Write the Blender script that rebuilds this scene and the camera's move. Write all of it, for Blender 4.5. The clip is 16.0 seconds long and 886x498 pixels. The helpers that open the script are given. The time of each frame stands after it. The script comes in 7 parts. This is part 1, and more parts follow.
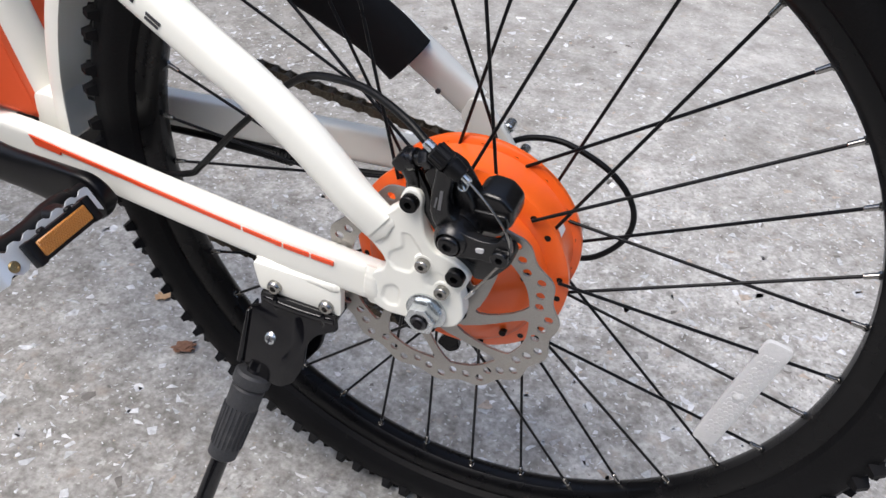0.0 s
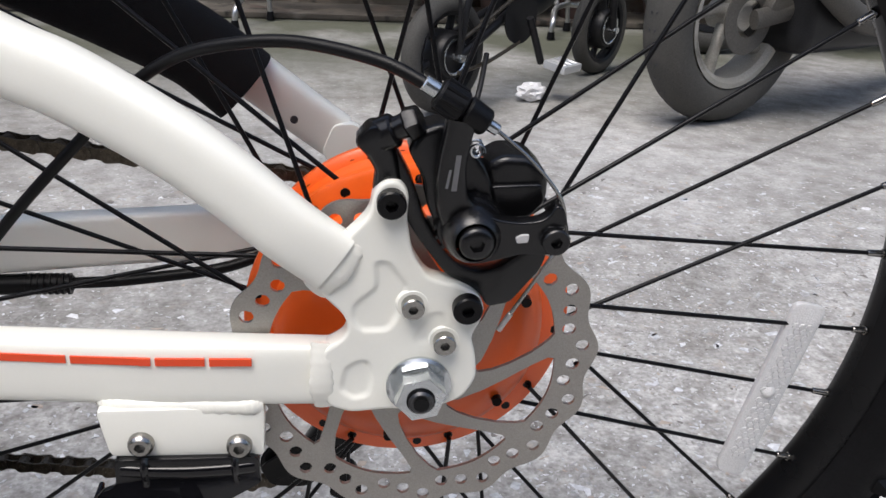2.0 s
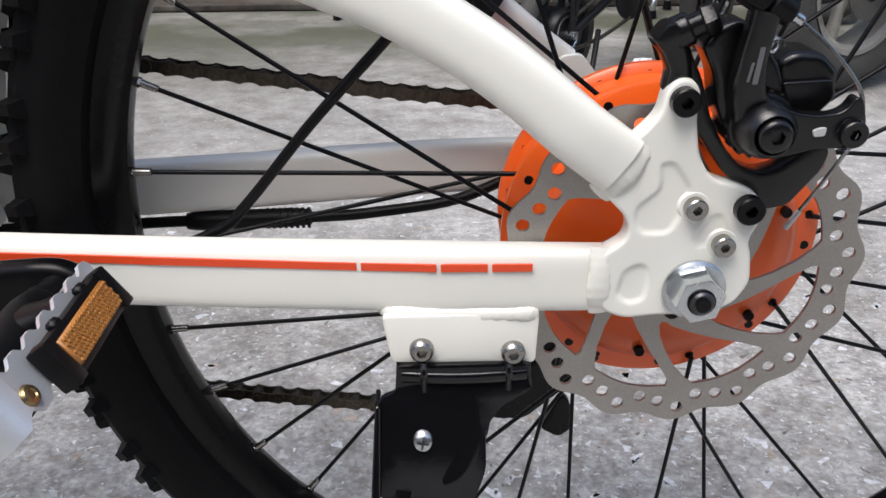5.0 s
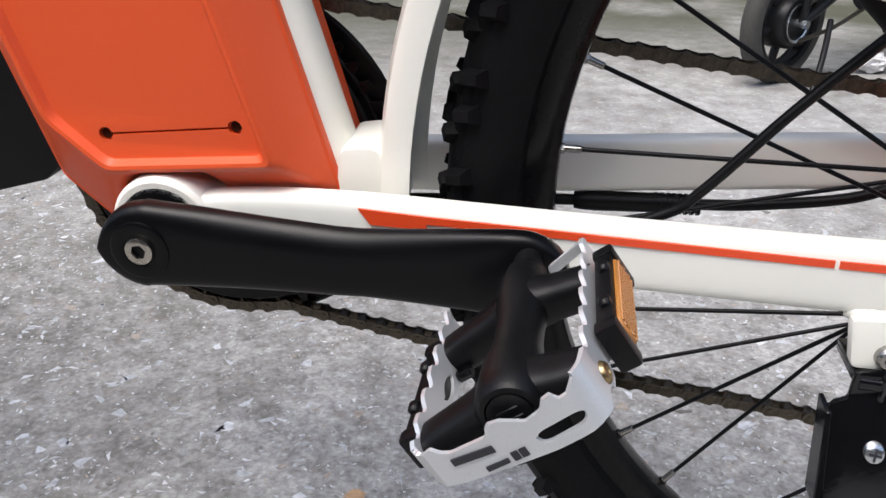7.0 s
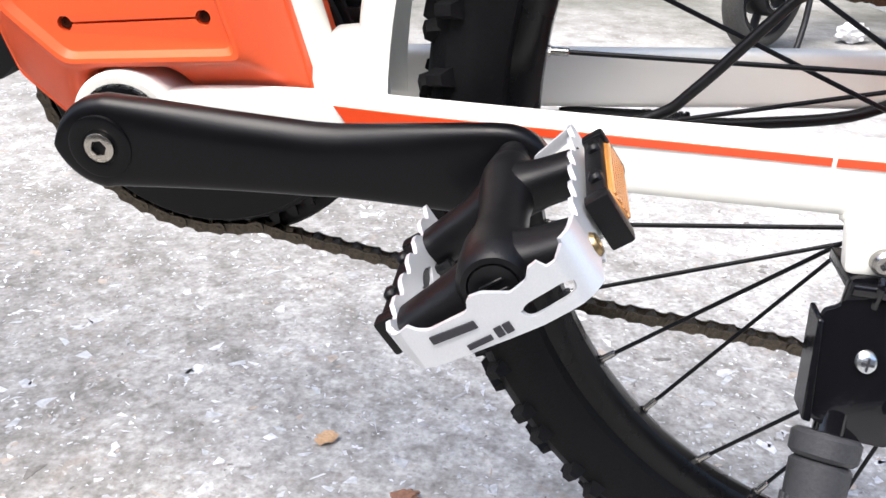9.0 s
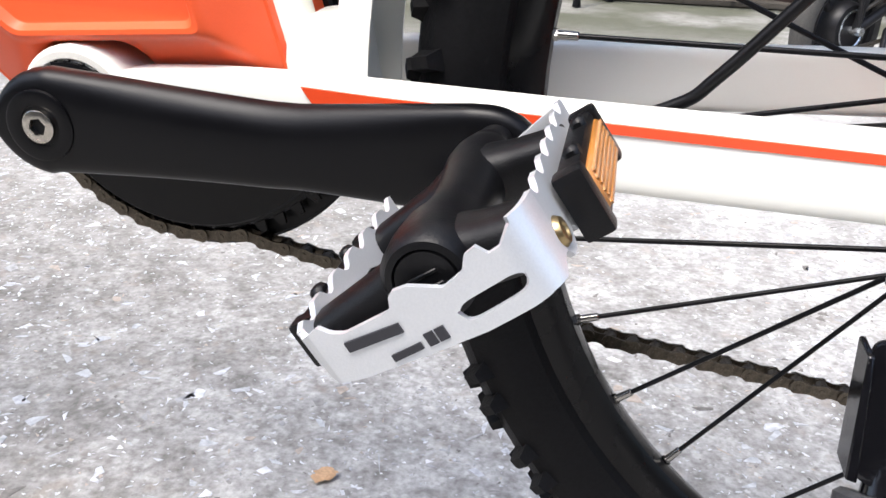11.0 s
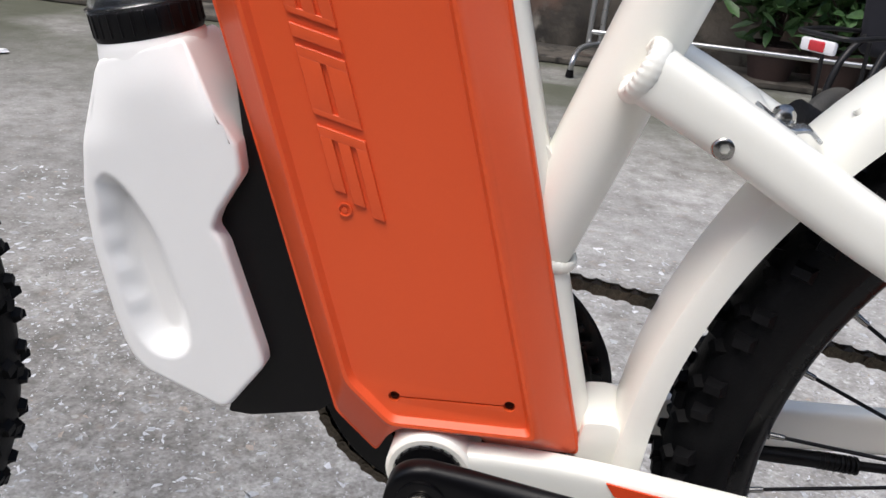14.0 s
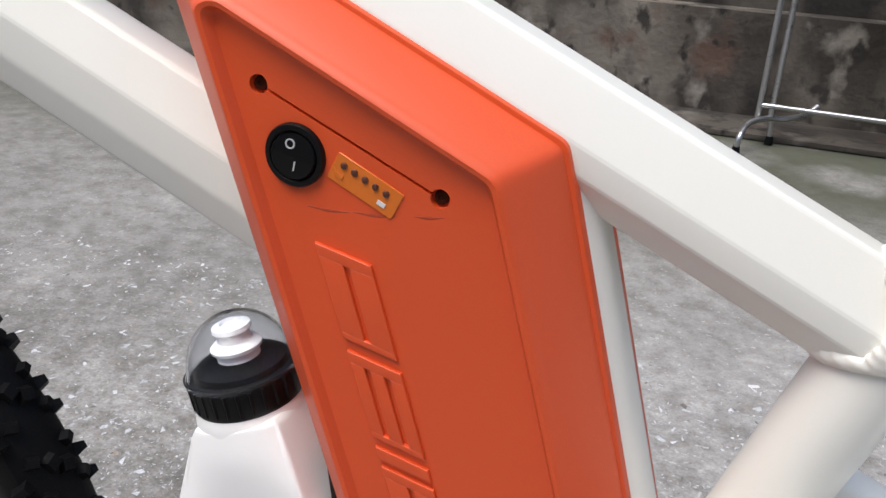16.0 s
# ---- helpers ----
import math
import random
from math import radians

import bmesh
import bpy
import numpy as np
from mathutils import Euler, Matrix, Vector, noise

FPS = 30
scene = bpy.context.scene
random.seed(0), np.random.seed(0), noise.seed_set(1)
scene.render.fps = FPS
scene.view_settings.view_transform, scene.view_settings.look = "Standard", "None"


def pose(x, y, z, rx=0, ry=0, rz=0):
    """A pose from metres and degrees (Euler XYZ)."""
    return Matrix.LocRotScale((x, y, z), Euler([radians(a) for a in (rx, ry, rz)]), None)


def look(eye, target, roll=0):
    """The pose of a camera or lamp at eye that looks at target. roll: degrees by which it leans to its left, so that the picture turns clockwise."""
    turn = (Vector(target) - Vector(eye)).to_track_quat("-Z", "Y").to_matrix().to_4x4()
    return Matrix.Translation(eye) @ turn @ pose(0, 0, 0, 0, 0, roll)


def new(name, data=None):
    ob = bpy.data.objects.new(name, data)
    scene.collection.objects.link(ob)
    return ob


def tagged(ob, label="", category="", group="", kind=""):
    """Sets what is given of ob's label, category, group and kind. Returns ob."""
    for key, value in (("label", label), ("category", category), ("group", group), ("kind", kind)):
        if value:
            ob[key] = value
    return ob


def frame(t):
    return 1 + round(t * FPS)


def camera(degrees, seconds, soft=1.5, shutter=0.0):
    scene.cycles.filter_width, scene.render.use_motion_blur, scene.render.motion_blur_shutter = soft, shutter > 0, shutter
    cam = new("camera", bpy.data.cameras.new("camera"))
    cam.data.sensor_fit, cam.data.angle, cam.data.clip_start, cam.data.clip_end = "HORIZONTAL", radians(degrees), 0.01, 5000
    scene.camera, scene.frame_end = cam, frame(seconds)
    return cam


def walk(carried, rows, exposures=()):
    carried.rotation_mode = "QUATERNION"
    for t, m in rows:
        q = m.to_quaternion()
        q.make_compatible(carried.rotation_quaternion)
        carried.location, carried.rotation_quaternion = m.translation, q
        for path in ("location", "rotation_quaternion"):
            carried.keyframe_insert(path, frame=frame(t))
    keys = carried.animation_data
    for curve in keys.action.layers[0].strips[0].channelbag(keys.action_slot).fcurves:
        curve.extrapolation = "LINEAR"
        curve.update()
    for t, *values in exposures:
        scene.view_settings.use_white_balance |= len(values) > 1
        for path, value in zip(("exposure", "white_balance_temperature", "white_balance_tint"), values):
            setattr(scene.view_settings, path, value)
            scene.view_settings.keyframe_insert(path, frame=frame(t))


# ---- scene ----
cam = camera(54.6, 16.0, soft=1.5)
ROWS = [
    (0.0, 0.1524, -0.4959, 0.7185, 51.35, -3.51, 22.73),
    (0.5, 0.0500, -0.4313, 0.6721, 51.70, -4.84, 9.79),
    (1.0, -0.0057, -0.4254, 0.5892, 55.45, -4.24, 0.26),
    (1.5, -0.0164, -0.4116, 0.5332, 62.25, -3.04, -3.99),
    (2.0, -0.0341, -0.4219, 0.5326, 66.49, -2.59, -6.29),
    (2.5, -0.0440, -0.4505, 0.5468, 67.68, -2.39, -7.67),
    (3.0, -0.0539, -0.4520, 0.5462, 68.05, -2.29, -8.86),
    (5.5, -0.1548, -0.4366, 0.4819, 65.62, 1.23, 1.44),
    (6.0, -0.1932, -0.4320, 0.4703, 65.38, 1.56, 4.86),
    (6.5, -0.2295, -0.4294, 0.4780, 65.32, 0.96, 7.33),
    (7.0, -0.2706, -0.4407, 0.4981, 64.85, -0.04, 8.30),
    (7.5, -0.2950, -0.4562, 0.4999, 64.14, -0.63, 7.83),
    (8.0, -0.2992, -0.4594, 0.4952, 63.41, -0.33, 6.86),
    (8.5, -0.2991, -0.4564, 0.4833, 62.92, -0.42, 6.33),
    (9.0, -0.2719, -0.4386, 0.4569, 63.51, -1.43, 7.21),
    (11.5, -0.2431, -0.3861, 0.4185, 66.50, -1.65, 12.16),
    (12.0, -0.2820, -0.3933, 0.4481, 66.19, -2.03, 12.14),
    (12.5, -0.3356, -0.4086, 0.5003, 65.71, -3.41, 11.78),
    (13.0, -0.3716, -0.4356, 0.5467, 65.38, -4.62, 11.00),
    (13.5, -0.4006, -0.4641, 0.5977, 65.62, -4.95, 9.89),
    (14.0, -0.4258, -0.4820, 0.6543, 66.35, -5.21, 9.19),
    (14.5, -0.4446, -0.4897, 0.7090, 67.52, -5.51, 8.70),
    (15.0, -0.4474, -0.4747, 0.7614, 68.50, -5.66, 9.94),
    (15.5, -0.4406, -0.4347, 0.7958, 68.76, -4.89, 13.93),
    (16.0, -0.4355, -0.3697, 0.8226, 67.00, -3.28, 19.81),
]
EXPOSURES = [(0.0, 0.95), (1.0, 1.2), (1.5, 1.28), (2.0, 0.77), (2.5, 0.8), (3.2, 0.82), (5.5, 0.88), (6.5, 1.1), (7.0, 1.0), (8.0, 1.12), (9.0, 1.86), (11.5, 1.68), (12.5, 1.28), (13.0, 0.90), (14.0, 0.80), (15.5, 0.68), (16.0, 0.70)]
walk(cam, [(t, pose(x, y, z, rx, ry, rz)) for t, x, y, z, rx, ry, rz in ROWS], EXPOSURES)

# ---- light ----
world = bpy.data.worlds.new("sky")
scene.world = world
world.use_nodes = True
wn = world.node_tree.nodes
sky = wn.new("ShaderNodeTexSky")
sky.sky_type, sky.sun_disc = "NISHITA", False
sky.sun_elevation, sky.sun_rotation = radians(66), radians(214)
sky.air_density, sky.dust_density = 1.0, 3.2
wn["Background"].inputs["Strength"].default_value = 0.125
world.node_tree.links.new(sky.outputs[0], wn["Background"].inputs["Color"])
sun = new("sun", bpy.data.lights.new("sun", "SUN"))
sun.data.energy, sun.data.angle, sun.data.color = 1.5, radians(38), (1.0, 0.975, 0.955)
sun.matrix_world = look((-0.85, -1.25, 3.45), (0, 0, 0))

# ---- materials ----
from mathutils.geometry import tessellate_polygon


def material(name, base, rough=0.5, metal=0.0, vary=0.12, scale=40.0, fine=400.0, bump=0.1, second=None, amount=0.0, at=6.0, coat=0.0, spec=0.5):
    """A procedural surface: base colour broken up at two sizes, blotches of a second colour, rough and relief."""
    m = bpy.data.materials.new(name)
    m.use_nodes = True
    nt = m.node_tree
    n, l = nt.nodes, nt.links
    b = n["Principled BSDF"]
    co = n.new("ShaderNodeTexCoord")
    big, small = n.new("ShaderNodeTexNoise"), n.new("ShaderNodeTexNoise")
    big.inputs["Scale"].default_value, small.inputs["Scale"].default_value = scale, fine
    big.inputs["Detail"].default_value, small.inputs["Detail"].default_value = 5, 3
    l.new(co.outputs["Object"], big.inputs["Vector"])
    l.new(co.outputs["Object"], small.inputs["Vector"])
    mixed = n.new("ShaderNodeMix")
    mixed.data_type, mixed.blend_type = "RGBA", "MIX"
    dark = [c * (1 - vary) for c in base]
    light = [min(1, c * (1 + vary)) for c in base]
    mixed.inputs[6].default_value, mixed.inputs[7].default_value = (*dark, 1), (*light, 1)
    l.new(big.outputs["Fac"], mixed.inputs[0])
    grain = n.new("ShaderNodeMix")
    grain.data_type, grain.blend_type = "RGBA", "OVERLAY"
    grain.inputs[0].default_value = min(1, vary * 2)
    l.new(mixed.outputs[2], grain.inputs[6])
    l.new(small.outputs["Fac"], grain.inputs[7])
    out = grain.outputs[2]
    if second:
        spot, ramp, over = n.new("ShaderNodeTexNoise"), n.new("ShaderNodeValToRGB"), n.new("ShaderNodeMix")
        spot.inputs["Scale"].default_value, spot.inputs["Detail"].default_value = at, 8
        l.new(co.outputs["Object"], spot.inputs["Vector"])
        ramp.color_ramp.elements[0].position, ramp.color_ramp.elements[1].position = 0.62 - amount, 0.78 - amount
        l.new(spot.outputs["Fac"], ramp.inputs[0])
        over.data_type = "RGBA"
        over.inputs[7].default_value = (*second, 1)
        l.new(ramp.outputs[0], over.inputs[0])
        l.new(out, over.inputs[6])
        out = over.outputs[2]
    l.new(out, b.inputs["Base Color"])
    r = n.new("ShaderNodeMapRange")
    r.inputs["To Min"].default_value, r.inputs["To Max"].default_value = max(0.02, rough - 0.08), min(1, rough + 0.08)
    l.new(big.outputs["Fac"], r.inputs["Value"])
    l.new(r.outputs[0], b.inputs["Roughness"])
    b.inputs["Metallic"].default_value = metal
    b.inputs["Coat Weight"].default_value, b.inputs["Coat Roughness"].default_value = coat, 0.12
    b.inputs["Specular IOR Level"].default_value = spec
    if bump:
        bp = n.new("ShaderNodeBump")
        bp.inputs["Strength"].default_value, bp.inputs["Distance"].default_value = bump, 0.001
        l.new(small.outputs["Fac"], bp.inputs["Height"])
        l.new(bp.outputs[0], b.inputs["Normal"])
    return m


def glassy(name, colour, rough, alpha_mix=0.0):
    m = bpy.data.materials.new(name)
    m.use_nodes = True
    b = m.node_tree.nodes["Principled BSDF"]
    b.inputs["Base Color"].default_value = (*colour, 1)
    b.inputs["Roughness"].default_value = rough
    b.inputs["Transmission Weight"].default_value = 1.0
    b.inputs["IOR"].default_value = 1.2 + alpha_mix
    return m


WHITE = material("cream_white_paint", (0.842, 0.840, 0.772), 0.33, vary=0.03, scale=14, fine=900, bump=0.02, coat=0.25, second=(0.80, 0.785, 0.70), amount=-0.08, at=9)
WELD = material("painted_weld", (0.825, 0.82, 0.75), 0.38, vary=0.05, scale=60, fine=700, bump=0.08, coat=0.2)
ORANGE = material("orange_plastic", (0.74, 0.090, 0.020), 0.44, vary=0.06, scale=9, fine=1500, bump=0.05, second=(0.58, 0.080, 0.024), amount=-0.09, at=12)
HUBORANGE = material("orange_powder_coat", (0.88, 0.125, 0.012), 0.34, vary=0.05, scale=25, fine=1200, bump=0.04, coat=0.2)
STRIPE = material("red_orange_decal", (0.78, 0.075, 0.02), 0.35, vary=0.04, scale=60, fine=800, bump=0.0)
BLACK = material("black_anodised", (0.003, 0.003, 0.0035), 0.28, vary=0.3, scale=40, fine=1500, bump=0.05, second=(0.014, 0.014, 0.015), amount=-0.06, at=30, spec=0.22)
CALIPER = material("black_cast_alloy", (0.0045, 0.0045, 0.005), 0.24, vary=0.25, scale=60, fine=1800, bump=0.12, second=(0.012, 0.012, 0.013), amount=-0.05, at=60, spec=0.5)
SATIN = material("satin_black_crank", (0.0024, 0.0024, 0.0030), 0.31, vary=0.2, scale=30, fine=2200, bump=0.08, spec=0.20)
GLOSS = material("gloss_black_enamel", (0.004, 0.004, 0.005), 0.12, vary=0.3, scale=30, fine=300, bump=0.05, second=(0.012, 0.012, 0.012), amount=-0.09, at=90)
SPOKE = material("black_spoke", (0.008, 0.008, 0.009), 0.3, metal=0.3, vary=0.2, scale=80, fine=900, bump=0.0, spec=0.22)
RUBBER = material("tyre_rubber", (0.0050, 0.0050, 0.0056), 0.55, vary=0.3, scale=30, fine=600, bump=0.25, second=(0.030, 0.029, 0.027), amount=-0.06, at=70, spec=0.12)
WORNRUBBER = material("worn_grey_rubber", (0.030, 0.031, 0.034), 0.5, vary=0.25, scale=50, fine=600, bump=0.2, second=(0.07, 0.07, 0.07), amount=-0.02, at=40, spec=0.4)
SLEEVE = material("black_neoprene", (0.005, 0.005, 0.006), 0.85, vary=0.3, scale=60, fine=1400, bump=0.6, spec=0.22)
STEEL = material("stainless_steel", (0.34, 0.33, 0.31), 0.24, metal=1.0, vary=0.12, scale=50, fine=900, bump=0.08)
ROTOR = material("brushed_rotor_steel", (0.36, 0.345, 0.32), 0.42, metal=0.75, vary=0.12, scale=30, fine=1600, bump=0.15)
ZINC = material("zinc_plated_nut", (0.60, 0.63, 0.64), 0.25, metal=0.95, vary=0.15, scale=90, fine=600, bump=0.05, second=(0.45, 0.40, 0.30), amount=-0.05, at=60)
BRASSY = material("dull_brassy_plating", (0.30, 0.22, 0.11), 0.3, metal=0.9, vary=0.2, scale=90, fine=700, bump=0.05)
BOLTSTEEL = material("worn_bolt_steel", (0.48, 0.45, 0.40), 0.26, metal=1.0, vary=0.2, scale=90, fine=700, bump=0.08)
YELLOWED = material("yellowed_cream_paint", (0.82, 0.80, 0.72), 0.4, vary=0.05, scale=60, fine=800, bump=0.02, second=(0.62, 0.50, 0.20), amount=0.06, at=45)
DARKSTEEL = material("dark_oiled_steel", (0.085, 0.085, 0.088), 0.32, metal=0.9, vary=0.2, scale=80, fine=900, bump=0.05)
ALLOY = material("silver_painted_alloy", (0.62, 0.64, 0.66), 0.36, metal=0.55, vary=0.06, scale=40, fine=1500, bump=0.1)
CHAIN = material("oiled_chain", (0.10, 0.085, 0.065), 0.38, metal=0.8, vary=0.35, scale=120, fine=900, bump=0.1, second=(0.03, 0.025, 0.02), amount=0.05, at=90)
AMBER = material("amber_reflector", (0.40, 0.165, 0.034), 0.32, vary=0.2, scale=500, fine=1500, bump=0.4, coat=0.3)
BOTTLE = material("white_polythene", (0.88, 0.882, 0.868), 0.42, vary=0.03, scale=20, fine=900, bump=0.03)
BOTTLE.node_tree.nodes["Principled BSDF"].inputs["Subsurface Weight"].default_value = 0.05
BOTTLE.node_tree.nodes["Principled BSDF"].inputs["Subsurface Radius"].default_value = (0.01, 0.01, 0.01)
BLACKPLASTIC = material("black_plastic", (0.0035, 0.0035, 0.004), 0.40, vary=0.2, scale=60, fine=1600, bump=0.15, spec=0.22)
CLEAR = glassy("clear_plastic_dome", (0.95, 0.97, 1.0), 0.10)
PRISM = material("clear_prismatic_plastic", (0.93, 0.95, 0.96), 0.12, vary=0.15, scale=400, fine=900, bump=0.5)
PRISM.node_tree.nodes["Principled BSDF"].inputs["Transmission Weight"].default_value = 0.40
PAPER = material("white_litter", (0.75, 0.75, 0.76), 0.6, vary=0.1, scale=30, fine=300, bump=0.2)
PRINT = material("dark_print", (0.02, 0.02, 0.025), 0.5, vary=0.1, bump=0.0)
SOFTPRINT = material("faint_grey_print", (0.12, 0.12, 0.125), 0.5, vary=0.1, bump=0.0)
GREYPRINT = material("pale_print", (0.5, 0.5, 0.5), 0.5, vary=0.1, bump=0.0)
HOLESHADE = material("dark_screw_hole_shade", (0.040, 0.010, 0.005), 0.8, vary=0.1, bump=0.0, spec=0.05)
SMUDGE = material("dirt_smudge", (0.46, 0.060, 0.020), 0.5, vary=0.2, scale=60, fine=300, bump=0.0)
LEDDARK = material("smoked_indicator", (0.10, 0.035, 0.02), 0.3, vary=0.1, bump=0.0)
YELLOWPANEL = material("amber_orange_panel", (0.72, 0.17, 0.015), 0.3, vary=0.05, scale=80, bump=0.0)
DULL = material("grey_galvanised_tube", (0.50, 0.50, 0.50), 0.3, metal=0.9, vary=0.15, scale=40, fine=500, bump=0.05)
TYREGREY = material("dusty_tyre", (0.050, 0.048, 0.043), 0.8, vary=0.3, scale=20, fine=300, bump=0.3, second=(0.075, 0.070, 0.062), amount=0.02, at=14)
DUSTYDARK = material("dusty_dark_casting", (0.075, 0.070, 0.062), 0.6, metal=0.1, vary=0.3, scale=14, fine=300, bump=0.1, second=(0.035, 0.032, 0.028), amount=0.06, at=10)
DUSTYALLOY = material("dusty_cast_alloy", (0.31, 0.30, 0.27), 0.55, metal=0.3, vary=0.2, scale=20, fine=300, bump=0.1, second=(0.12, 0.11, 0.095), amount=0.05, at=14)
FARBLACK = material("black_painted_steel", (0.014, 0.014, 0.015), 0.35, vary=0.3, scale=30, fine=300, bump=0.05, spec=0.22)
REDLENS = material("red_lamp_lens", (0.50, 0.02, 0.03), 0.15, vary=0.1, scale=90, bump=0.1, coat=0.4)
CLOTH = material("dark_cloth", (0.016, 0.016, 0.022), 0.9, vary=0.3, scale=20, fine=600, bump=0.3)
LEAF = material("leaf_green", (0.036, 0.085, 0.022), 0.5, vary=0.35, scale=12, fine=120, bump=0.1)
EARTH = material("red_clay", (0.040, 0.022, 0.018), 0.8, vary=0.2, scale=20, fine=200, bump=0.3)


def concrete():
    m = bpy.data.materials.new("worn_aggregate_concrete")
    m.use_nodes = True
    nt = m.node_tree
    n, l = nt.nodes, nt.links
    b = n["Principled BSDF"]
    geo = n.new("ShaderNodeNewGeometry")
    def noise_at(scale, detail=4):
        x = n.new("ShaderNodeTexNoise")
        x.inputs["Scale"].default_value, x.inputs["Detail"].default_value = scale, detail
        l.new(geo.outputs["Position"], x.inputs["Vector"])
        return x.outputs["Fac"]
    def ramp(src, stops):
        r = n.new("ShaderNodeValToRGB")
        r.color_ramp.elements[0].position, r.color_ramp.elements[0].color = stops[0][0], (*stops[0][1], 1)
        r.color_ramp.elements[1].position, r.color_ramp.elements[1].color = stops[-1][0], (*stops[-1][1], 1)
        for p, c in stops[1:-1]:
            r.color_ramp.elements.new(p).color = (*c, 1)
        l.new(src, r.inputs[0])
        return r.outputs[0]
    def mix(kind, f, a, c):
        x = n.new("ShaderNodeMix")
        x.data_type, x.blend_type = "RGBA", kind
        for sock, v in ((x.inputs[0], f), (x.inputs[6], a), (x.inputs[7], c)):
            if isinstance(v, (int, float)):
                sock.default_value = v
            elif isinstance(v, tuple):
                sock.default_value = (*v, 1)
            else:
                l.new(v, sock)
        return x.outputs[2]
    far = n.new("ShaderNodeSeparateXYZ")
    l.new(geo.outputs["Position"], far.inputs[0])
    def worn(near, out):
        r = n.new("ShaderNodeMapRange")
        r.inputs["From Min"].default_value, r.inputs["From Max"].default_value = 0.35, 1.2
        r.inputs["To Min"].default_value, r.inputs["To Max"].default_value = near, out
        l.new(far.outputs["Y"], r.inputs["Value"])
        return r.outputs[0]
    base = ramp(noise_at(2.3, 6), [(0.3, (0.215, 0.211, 0.203)), (0.7, (0.335, 0.331, 0.322))])
    mid = ramp(noise_at(17, 7), [(0.30, (0.30, 0.29, 0.275)), (0.5, (0.5, 0.5, 0.495)), (0.72, (0.68, 0.68, 0.675))])
    col = mix("OVERLAY", 0.7, base, mid)
    grain = ramp(noise_at(70, 7), [(0.34, (0.26, 0.25, 0.235)), (0.5, (0.5, 0.5, 0.5)), (0.66, (0.72, 0.72, 0.72))])
    col = mix("OVERLAY", worn(0.55, 0.22), col, grain)
    fine = ramp(noise_at(210, 6), [(0.30, (0.30, 0.295, 0.29)), (0.70, (0.70, 0.70, 0.70))])
    col = mix("OVERLAY", worn(0.70, 0.30), col, fine)
    # dark pits and pale flecks in the worn paste
    col = mix("MIX", ramp(noise_at(120, 5), [(0.62, (0, 0, 0)), (0.74, (0.7, 0.7, 0.7))]), col, (0.13, 0.12, 0.105))
    col = mix("MIX", ramp(noise_at(41, 4), [(0.60, (0, 0, 0)), (0.72, (0.5, 0.5, 0.5))]), col, (0.27, 0.235, 0.20))
    col = mix("MIX", ramp(noise_at(95, 3), [(0.64, (0, 0, 0)), (0.70, (0.6, 0.6, 0.6))]), col, (0.52, 0.52, 0.51))
    # darker tone on one side of the yard, paler on the other, ragged border
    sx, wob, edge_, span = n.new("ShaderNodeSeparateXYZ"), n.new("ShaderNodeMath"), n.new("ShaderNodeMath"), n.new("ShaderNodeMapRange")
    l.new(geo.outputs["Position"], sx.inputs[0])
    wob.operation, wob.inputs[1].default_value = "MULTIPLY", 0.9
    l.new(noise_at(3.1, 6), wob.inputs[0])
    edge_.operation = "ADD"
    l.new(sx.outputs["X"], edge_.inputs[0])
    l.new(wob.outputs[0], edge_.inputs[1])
    # pale span set wide so its colour lightens the bike's shadowed ground
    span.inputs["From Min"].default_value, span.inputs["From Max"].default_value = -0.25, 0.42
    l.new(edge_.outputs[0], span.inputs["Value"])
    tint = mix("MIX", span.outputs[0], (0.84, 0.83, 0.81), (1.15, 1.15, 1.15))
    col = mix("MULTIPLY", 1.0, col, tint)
    # dark mossy patches near the wall, brought forward to paint the folding bike's shadow
    moss_shade_mask = n.new("ShaderNodeMapRange")
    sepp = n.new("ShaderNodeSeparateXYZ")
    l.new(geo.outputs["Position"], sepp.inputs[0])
    moss_shade_mask.inputs["From Min"].default_value, moss_shade_mask.inputs["From Max"].default_value = 1.55, 2.5
    l.new(sepp.outputs["Y"], moss_shade_mask.inputs["Value"])
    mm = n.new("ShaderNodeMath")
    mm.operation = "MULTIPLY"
    l.new(moss_shade_mask.outputs[0], mm.inputs[0])
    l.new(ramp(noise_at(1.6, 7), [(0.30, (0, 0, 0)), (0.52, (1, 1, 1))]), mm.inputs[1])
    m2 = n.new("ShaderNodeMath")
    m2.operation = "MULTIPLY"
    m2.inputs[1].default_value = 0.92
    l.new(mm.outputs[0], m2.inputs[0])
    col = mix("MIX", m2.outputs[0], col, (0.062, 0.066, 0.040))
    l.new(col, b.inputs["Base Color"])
    b.inputs["Roughness"].default_value = 0.82
    bp = n.new("ShaderNodeBump")
    bp.inputs["Strength"].default_value, bp.inputs["Distance"].default_value = 0.5, 0.002
    l.new(fine, bp.inputs["Height"])
    l.new(bp.outputs[0], b.inputs["Normal"])
    return m


